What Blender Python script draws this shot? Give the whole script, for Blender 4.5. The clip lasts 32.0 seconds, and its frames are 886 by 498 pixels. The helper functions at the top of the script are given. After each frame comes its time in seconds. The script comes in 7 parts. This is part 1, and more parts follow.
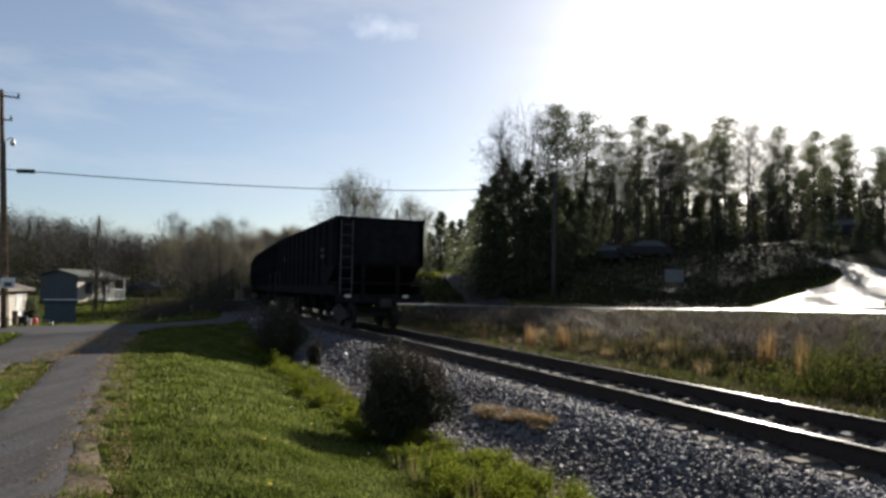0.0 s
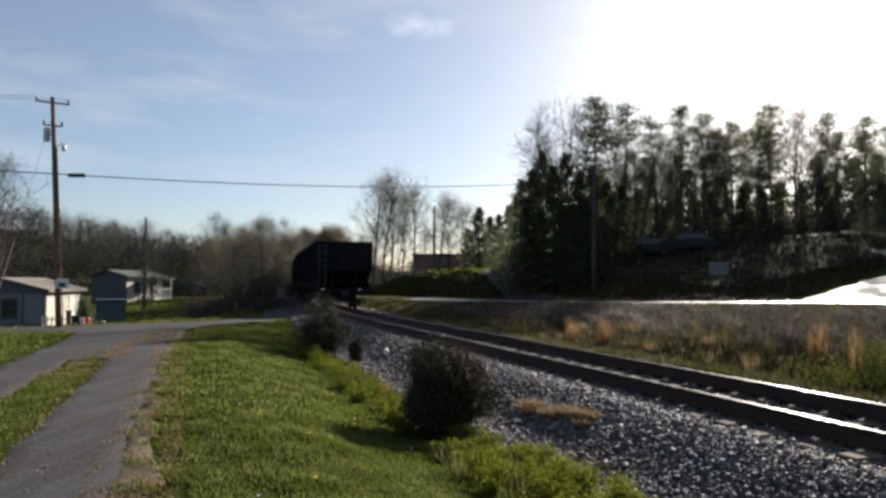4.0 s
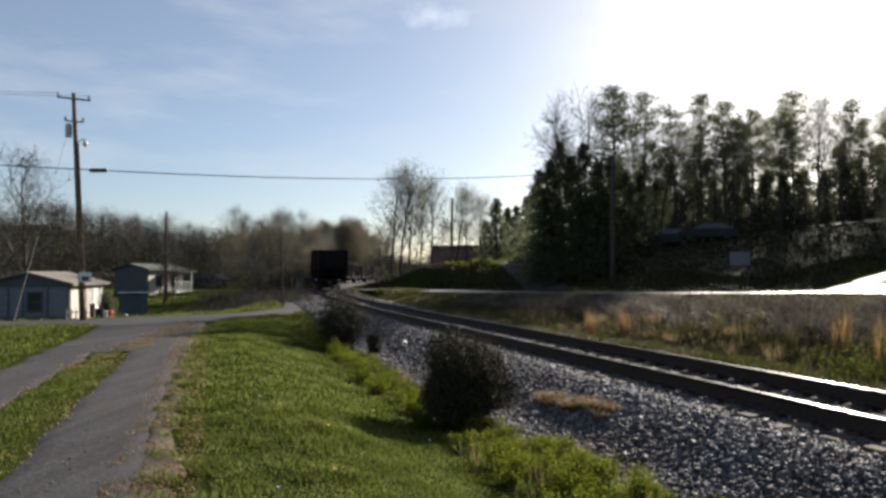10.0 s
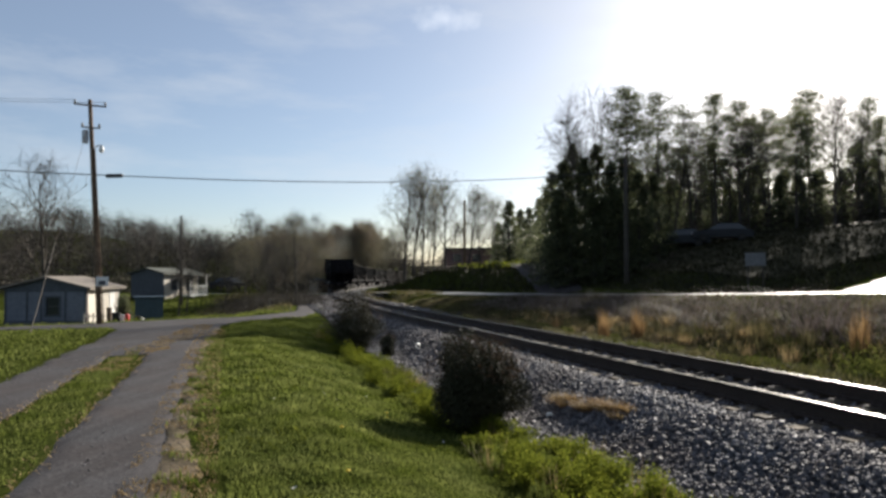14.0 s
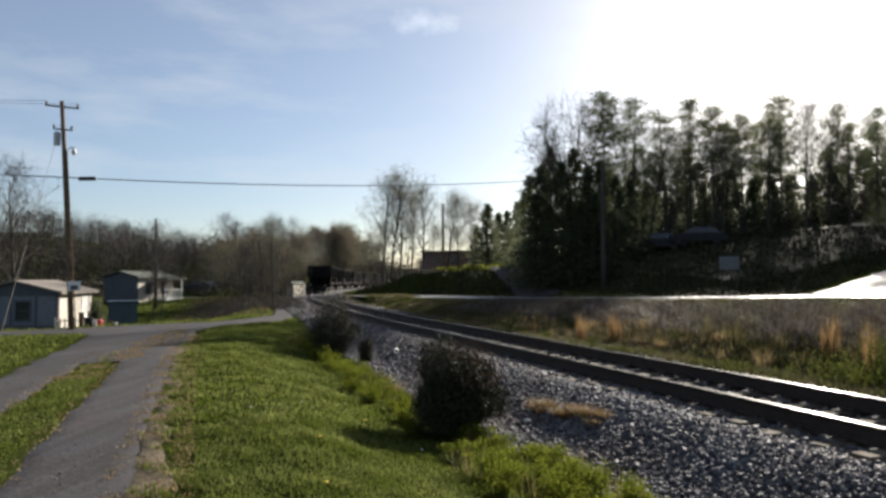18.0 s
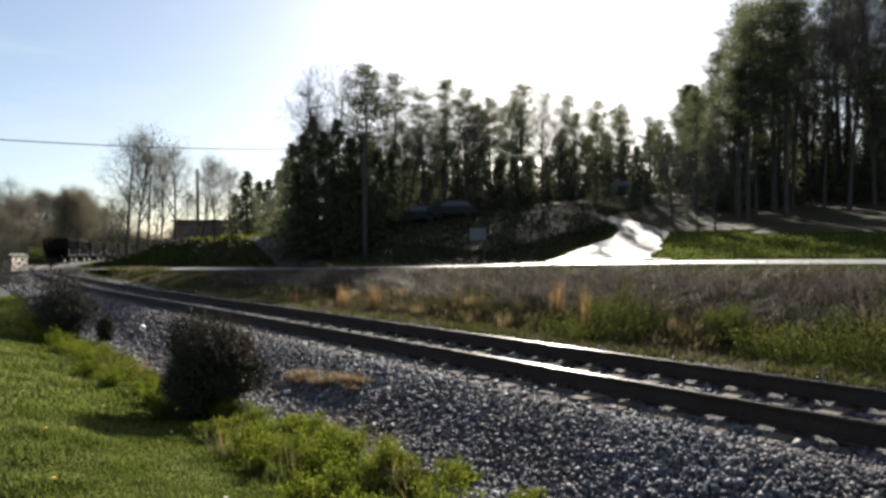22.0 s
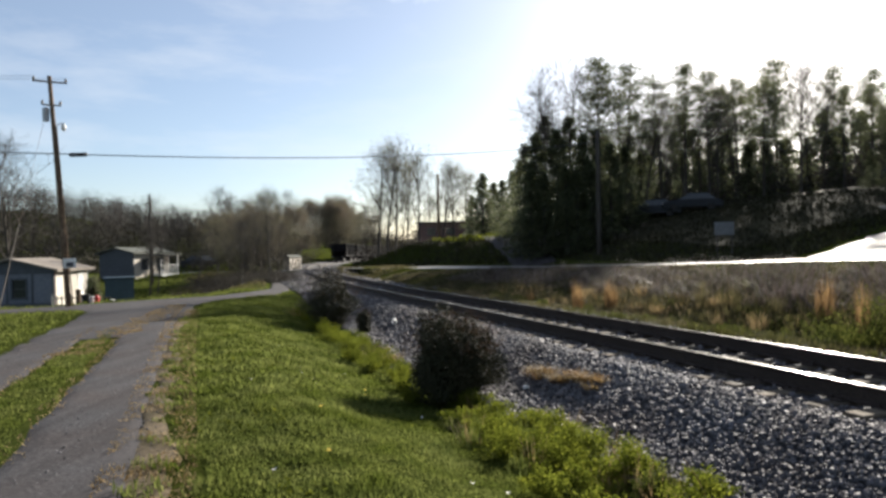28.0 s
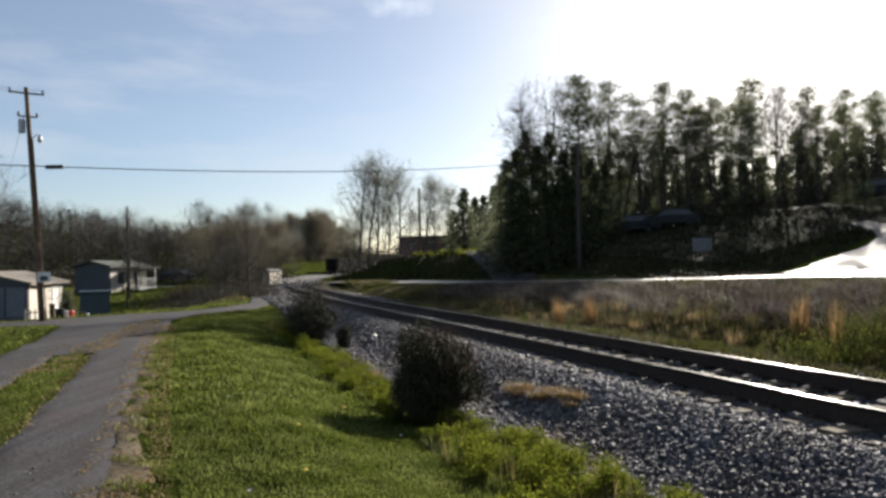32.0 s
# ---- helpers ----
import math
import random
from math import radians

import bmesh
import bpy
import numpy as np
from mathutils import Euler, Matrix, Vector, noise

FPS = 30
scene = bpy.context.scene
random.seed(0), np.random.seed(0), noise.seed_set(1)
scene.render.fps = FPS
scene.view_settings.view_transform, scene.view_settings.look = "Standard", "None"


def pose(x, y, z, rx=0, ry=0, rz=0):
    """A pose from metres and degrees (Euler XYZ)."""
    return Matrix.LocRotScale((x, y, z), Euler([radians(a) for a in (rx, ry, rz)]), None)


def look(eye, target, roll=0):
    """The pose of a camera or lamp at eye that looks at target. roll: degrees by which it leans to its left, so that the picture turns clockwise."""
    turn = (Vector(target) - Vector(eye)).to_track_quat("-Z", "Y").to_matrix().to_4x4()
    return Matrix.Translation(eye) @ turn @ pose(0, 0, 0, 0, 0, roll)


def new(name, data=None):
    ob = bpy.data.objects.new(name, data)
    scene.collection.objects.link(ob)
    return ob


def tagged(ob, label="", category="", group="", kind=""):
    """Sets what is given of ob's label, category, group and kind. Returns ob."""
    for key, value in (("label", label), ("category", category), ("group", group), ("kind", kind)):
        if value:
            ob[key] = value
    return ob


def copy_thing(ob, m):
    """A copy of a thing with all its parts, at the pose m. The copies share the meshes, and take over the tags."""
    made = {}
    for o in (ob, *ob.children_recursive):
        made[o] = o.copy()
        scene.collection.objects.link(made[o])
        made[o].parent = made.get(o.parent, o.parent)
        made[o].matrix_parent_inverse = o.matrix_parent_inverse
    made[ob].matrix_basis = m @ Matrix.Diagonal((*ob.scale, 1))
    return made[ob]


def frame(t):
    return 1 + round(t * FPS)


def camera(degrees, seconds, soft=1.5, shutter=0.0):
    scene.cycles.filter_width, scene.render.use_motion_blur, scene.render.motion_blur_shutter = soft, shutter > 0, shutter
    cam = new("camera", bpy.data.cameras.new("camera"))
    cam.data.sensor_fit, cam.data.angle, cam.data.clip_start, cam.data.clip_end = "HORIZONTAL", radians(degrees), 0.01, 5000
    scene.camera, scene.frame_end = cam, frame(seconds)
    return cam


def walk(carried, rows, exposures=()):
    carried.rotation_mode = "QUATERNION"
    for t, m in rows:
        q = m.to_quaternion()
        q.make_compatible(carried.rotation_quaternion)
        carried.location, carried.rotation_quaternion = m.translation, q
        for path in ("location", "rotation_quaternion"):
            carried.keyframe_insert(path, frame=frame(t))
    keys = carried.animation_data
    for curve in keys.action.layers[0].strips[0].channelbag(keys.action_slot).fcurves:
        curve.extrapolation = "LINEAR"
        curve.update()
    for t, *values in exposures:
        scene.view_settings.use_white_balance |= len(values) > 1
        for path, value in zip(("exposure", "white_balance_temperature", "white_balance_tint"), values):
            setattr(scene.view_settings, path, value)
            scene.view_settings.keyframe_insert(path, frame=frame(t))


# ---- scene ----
# ---- camera ----
EYE = 1.62
cam = camera(68.1, 32.0, soft=3.0)
PATH = [
    (0.0, 0.000, -0.000, -0.001, -0.00, 3.15, -0.99),
    (0.5, 0.003, -0.021, -0.009, 1.22, 3.47, -1.03),
    (1.0, 0.002, -0.031, -0.024, 1.36, 3.43, -1.32),
    (1.5, -0.007, -0.016, -0.013, 1.69, 3.09, -1.22),
    (2.0, -0.004, -0.013, -0.023, 2.33, 3.35, -0.67),
    (2.5, -0.010, -0.003, -0.022, 2.54, 2.79, -0.49),
    (3.0, 0.000, 0.000, -0.021, 2.76, 2.75, -0.45),
    (3.5, -0.011, 0.004, -0.021, 2.84, 2.79, -0.32),
    (5.5, -0.022, 0.023, -0.005, 5.63, 2.48, -0.83),
    (6.0, -0.014, 0.012, -0.017, 4.74, 2.01, -0.16),
    (6.5, -0.015, -0.009, -0.035, 5.01, 1.05, 0.26),
    (7.0, 0.007, 0.016, -0.026, 3.46, -1.82, -0.14),
    (7.5, 0.004, -0.031, -0.025, 2.48, -0.14, 1.95),
    (8.0, -0.007, -0.004, -0.034, 3.58, 0.42, -0.00),
    (8.5, -0.008, 0.023, -0.021, 4.67, 0.79, 0.35),
    (9.0, -0.007, 0.004, -0.021, 5.43, 1.90, 0.29),
    (9.5, -0.014, 0.015, -0.019, 5.33, 2.34, 0.58),
    (10.0, -0.013, 0.027, -0.013, 4.93, 2.05, 0.00),
    (10.5, -0.012, 0.020, -0.017, 5.62, 1.56, 0.31),
    (11.0, -0.006, 0.013, -0.014, 6.71, 2.10, 0.94),
    (11.5, -0.001, 0.002, -0.017, 6.27, 2.67, 0.95),
    (12.0, -0.009, 0.022, -0.009, 6.19, 2.05, 0.46),
    (12.5, -0.010, 0.012, -0.009, 6.10, 2.13, 0.41),
    (13.0, -0.005, 0.006, -0.019, 6.18, 2.17, 0.07),
    (13.5, -0.006, 0.010, -0.027, 6.21, 2.26, 0.30),
    (15.5, -0.006, -0.015, 0.040, 5.28, 2.25, -0.16),
    (16.0, -0.008, -0.006, 0.035, 4.34, 1.76, 0.45),
    (16.5, -0.005, -0.005, 0.038, 4.09, 2.50, 0.48),
    (17.0, -0.007, -0.012, 0.034, 4.32, 2.40, 0.47),
    (17.5, -0.001, -0.014, 0.032, 4.55, 2.61, 0.69),
    (18.0, -0.009, 0.005, 0.041, 4.18, 2.49, 0.36),
    (18.5, 0.012, -0.025, 0.016, 3.38, 2.75, 0.41),
    (19.0, 0.023, -0.005, 0.037, -1.56, 0.19, 0.56),
    (19.5, 0.042, -0.020, 0.020, -11.01, 2.08, 0.23),
    (20.0, 0.035, 0.011, 0.053, -13.91, 0.76, 0.48),
    (20.5, 0.035, 0.033, 0.056, -16.73, 0.34, 0.74),
    (21.0, 0.032, 0.019, 0.021, -15.88, -0.05, -0.10),
    (21.5, 0.023, 0.014, 0.024, -16.80, -0.32, 0.26),
    (22.0, 0.023, 0.012, 0.033, -16.31, -0.23, 0.46),
    (22.5, 0.027, 0.002, 0.021, -15.78, -0.11, 0.64),
    (23.0, 0.038, -0.001, 0.051, -15.49, -0.78, 1.05),
    (23.5, -0.001, 0.016, 0.017, -12.61, -1.48, 1.99),
    (24.0, -0.007, -0.003, 0.020, -4.35, -1.32, 2.27),
    (24.5, -0.005, -0.023, 0.025, -1.18, -0.28, 2.14),
    (25.0, -0.010, 0.007, 0.040, 1.18, -0.10, 1.90),
    (25.5, -0.011, 0.004, 0.021, 2.59, 0.08, 2.00),
    (27.5, -0.013, 0.026, 0.044, 3.46, -0.23, 1.42),
    (28.0, -0.020, 0.011, 0.025, 3.82, -0.06, 1.39),
    (28.5, -0.024, 0.028, 0.030, 3.80, -0.37, 1.07),
    (29.0, -0.023, 0.034, 0.046, 4.14, -0.36, 0.98),
    (29.5, -0.030, 0.034, 0.033, 4.51, 0.24, 0.95),
    (30.0, -0.024, 0.019, 0.016, 4.71, 1.00, 1.14),
    (30.5, -0.016, 0.024, 0.041, 3.95, 1.16, 1.15),
    (31.0, -0.007, 0.023, 0.034, 3.13, 1.65, 1.54),
    (31.5, -0.003, 0.006, 0.036, 2.61, 1.50, 1.36),
    (32.0, -0.003, 0.009, 0.054, 2.19, 1.14, 1.17),
]
walk(cam, [(t, pose(x, y, EYE + z, 90 + pitch, roll, yaw)) for t, x, y, z, yaw, pitch, roll in PATH],
     exposures=[(0.0, 1.17), (6.2, 1.22), (7.0, 1.52), (7.5, 1.47), (8.4, 1.30), (10.0, 1.22), (18.0, 1.24), (19.0, 1.37), (20.5, 1.42), (23.0, 1.49), (24.0, 1.62), (25.0, 1.52), (27.5, 1.52), (29.0, 1.52), (30.5, 1.36), (32.0, 1.27)])

# ---- light ----
SUN_AZ, SUN_EL = 25.0, 22.0
sun_way = Vector((math.sin(radians(SUN_AZ)) * math.cos(radians(SUN_EL)), math.cos(radians(SUN_AZ)) * math.cos(radians(SUN_EL)), math.sin(radians(SUN_EL))))


def build_light():
    lamp = bpy.data.lights.new("sun", "SUN")
    lamp.energy, lamp.angle, lamp.color = 5.0, radians(0.6), (1.0, 0.93, 0.82)
    ob = new("sun", lamp)
    ob.matrix_world = look(sun_way * 300, (0, 0, 0))
    world = bpy.data.worlds.new("sky")
    scene.world = world
    world.use_nodes = True
    nt = world.node_tree
    nt.nodes.clear()
    out, bg = nt.nodes.new("ShaderNodeOutputWorld"), nt.nodes.new("ShaderNodeBackground")
    sky = nt.nodes.new("ShaderNodeTexSky")
    sky.sky_type, sky.sun_disc = "NISHITA", False
    sky.sun_elevation, sky.sun_rotation = radians(SUN_EL), radians(SUN_AZ)
    sky.air_density, sky.dust_density, sky.ozone_density = 0.9, 0.8, 2.2
    # thin streaks of high cloud
    coord, mapping, tex = nt.nodes.new("ShaderNodeTexCoord"), nt.nodes.new("ShaderNodeMapping"), nt.nodes.new("ShaderNodeTexNoise")
    mapping.inputs["Scale"].default_value = (2.2, 2.2, 9.0)
    tex.inputs["Scale"].default_value, tex.inputs["Detail"].default_value, tex.inputs["Roughness"].default_value = 1.6, 7, 0.62
    ramp, mix = nt.nodes.new("ShaderNodeValToRGB"), nt.nodes.new("ShaderNodeMix")
    ramp.color_ramp.elements[0].position, ramp.color_ramp.elements[1].position = 0.47, 0.78
    ramp.color_ramp.elements[0].color = (0.15, 0.15, 0.15, 1)
    ramp.color_ramp.elements[1].color = (0.5, 0.5, 0.5, 1)
    mix.data_type = "RGBA"
    mix.inputs["B"].default_value = (6.6, 6.9, 7.3, 1)
    nt.links.new(coord.outputs["Generated"], mapping.inputs["Vector"])
    nt.links.new(mapping.outputs["Vector"], tex.inputs["Vector"])
    nt.links.new(tex.outputs["Fac"], ramp.inputs["Fac"])
    nt.links.new(ramp.outputs["Color"], mix.inputs["Factor"])
    nt.links.new(sky.outputs["Color"], mix.inputs["A"])
    # one small bright wisp
    at = Vector((math.sin(radians(-6)) * math.cos(radians(21.6)), math.cos(radians(-6)) * math.cos(radians(21.6)), math.sin(radians(21.6))))
    shift, shape, size = nt.nodes.new("ShaderNodeVectorMath"), nt.nodes.new("ShaderNodeMapping"), nt.nodes.new("ShaderNodeVectorMath")
    shift.operation, size.operation = "SUBTRACT", "LENGTH"
    shift.inputs[1].default_value = at
    shape.inputs["Rotation"].default_value = (0, radians(-12), 0)
    shape.inputs["Scale"].default_value = (19, 2, 62)
    curl, add, edge, wisp = nt.nodes.new("ShaderNodeTexNoise"), nt.nodes.new("ShaderNodeMath"), nt.nodes.new("ShaderNodeMapRange"), nt.nodes.new("ShaderNodeMix")
    curl.inputs["Scale"].default_value, curl.inputs["Detail"].default_value = 34, 7
    add.operation = "ADD"
    edge.inputs["From Min"].default_value, edge.inputs["From Max"].default_value = 2.1, 0.9
    edge.inputs["To Max"].default_value = 0.26
    wisp.data_type = "RGBA"
    wisp.inputs["B"].default_value = (14, 14, 14, 1)
    nt.links.new(coord.outputs["Generated"], shift.inputs[0])
    nt.links.new(shift.outputs["Vector"], shape.inputs["Vector"])
    nt.links.new(shape.outputs["Vector"], size.inputs[0])
    nt.links.new(coord.outputs["Generated"], curl.inputs["Vector"])
    nt.links.new(size.outputs["Value"], add.inputs[0])
    more = nt.nodes.new("ShaderNodeMath")
    more.operation = "MULTIPLY"
    more.inputs[1].default_value = 2.0
    nt.links.new(curl.outputs["Fac"], more.inputs[0])
    nt.links.new(more.outputs["Value"], add.inputs[1])
    nt.links.new(add.outputs["Value"], edge.inputs["Value"])
    nt.links.new(edge.outputs["Result"], wisp.inputs["Factor"])
    nt.links.new(mix.outputs["Result"], wisp.inputs["A"])
    nt.links.new(wisp.outputs["Result"], bg.inputs["Color"])
    bg.inputs["Strength"].default_value = 0.051
    nt.links.new(bg.outputs["Background"], out.inputs["Surface"])


build_light()


# ---- materials ----
def material(name, dark, light, scale=8.0, rough=0.8, metal=0.0, bump=0.2, detail=6, coarse=0.35, coarse_tint=(1, 1, 1), island=0.0, through_light=0.0, objrand=0.0, bump_scale=None, spec=None):
    """Two-scale surface: fine grain between dark and light, and broad stains."""
    m = bpy.data.materials.new(name)
    m.use_nodes = True
    nt = m.node_tree
    nodes, link = nt.nodes, nt.links.new
    bsdf = nodes["Principled BSDF"]
    coord = nodes.new("ShaderNodeTexCoord")
    fine, broad = nodes.new("ShaderNodeTexNoise"), nodes.new("ShaderNodeTexNoise")
    fine.inputs["Scale"].default_value, fine.inputs["Detail"].default_value, fine.inputs["Roughness"].default_value = scale, detail, 0.65
    broad.inputs["Scale"].default_value, broad.inputs["Detail"].default_value = coarse, 4
    ramp = nodes.new("ShaderNodeValToRGB")
    ramp.color_ramp.elements[0].position, ramp.color_ramp.elements[1].position = 0.3, 0.7
    ramp.color_ramp.elements[0].color, ramp.color_ramp.elements[1].color = (*dark, 1), (*light, 1)
    link(coord.outputs["Object"], fine.inputs["Vector"])
    link(coord.outputs["Object"], broad.inputs["Vector"])
    fac = fine.outputs["Fac"]
    if island or objrand:
        rnd = nodes.new("ShaderNodeNewGeometry").outputs["Random Per Island"] if island else nodes.new("ShaderNodeObjectInfo").outputs["Random"]
        blend = nodes.new("ShaderNodeMix")
        blend.inputs["Factor"].default_value = island or objrand
        link(fac, blend.inputs["A"])
        link(rnd, blend.inputs["B"])
        fac = blend.outputs["Result"]
    link(fac, ramp.inputs["Fac"])
    stain = nodes.new("ShaderNodeMapRange")
    stain.inputs["From Min"].default_value, stain.inputs["From Max"].default_value = 0.35, 0.68
    link(broad.outputs["Fac"], stain.inputs["Value"])
    tint = nodes.new("ShaderNodeMix")
    tint.data_type, tint.blend_type = "RGBA", "MULTIPLY"
    tint.inputs["B"].default_value = (*coarse_tint, 1)
    link(stain.outputs["Result"], tint.inputs["Factor"])
    link(ramp.outputs["Color"], tint.inputs["A"])
    link(tint.outputs["Result"], bsdf.inputs["Base Color"])
    bsdf.inputs["Roughness"].default_value, bsdf.inputs["Metallic"].default_value = rough, metal
    if rough >= 0.8:
        bsdf.inputs["Specular IOR Level"].default_value = 0.12
    if bump:
        b = nodes.new("ShaderNodeBump")
        b.inputs["Strength"].default_value, b.inputs["Distance"].default_value = bump, 0.02
        src = fine
        if bump_scale:
            src = nodes.new("ShaderNodeTexNoise")
            src.inputs["Scale"].default_value, src.inputs["Detail"].default_value = bump_scale, 5
            link(coord.outputs["Object"], src.inputs["Vector"])
        link(src.outputs["Fac"], b.inputs["Height"])
        link(b.outputs["Normal"], bsdf.inputs["Normal"])
    if through_light:
        glow, both = nodes.new("ShaderNodeBsdfTranslucent"), nodes.new("ShaderNodeMixShader")
        link(tint.outputs["Result"], glow.inputs["Color"])
        both.inputs["Fac"].default_value = through_light
        link(bsdf.outputs["BSDF"], both.inputs[1])
        link(glow.outputs["BSDF"], both.inputs[2])
        link(both.outputs["Shader"], nodes["Material Output"].inputs["Surface"])
        bsdf.inputs["Specular IOR Level"].default_value = 0.14
    if spec is not None:
        bsdf.inputs["Specular IOR Level"].default_value = spec
    return m


def glass_material():
    m = bpy.data.materials.new("window_glass")
    m.use_nodes = True
    b = m.node_tree.nodes["Principled BSDF"]
    b.inputs["Base Color"].default_value = (0.03, 0.035, 0.04, 1)
    b.inputs["Roughness"].default_value = 0.05
    return m


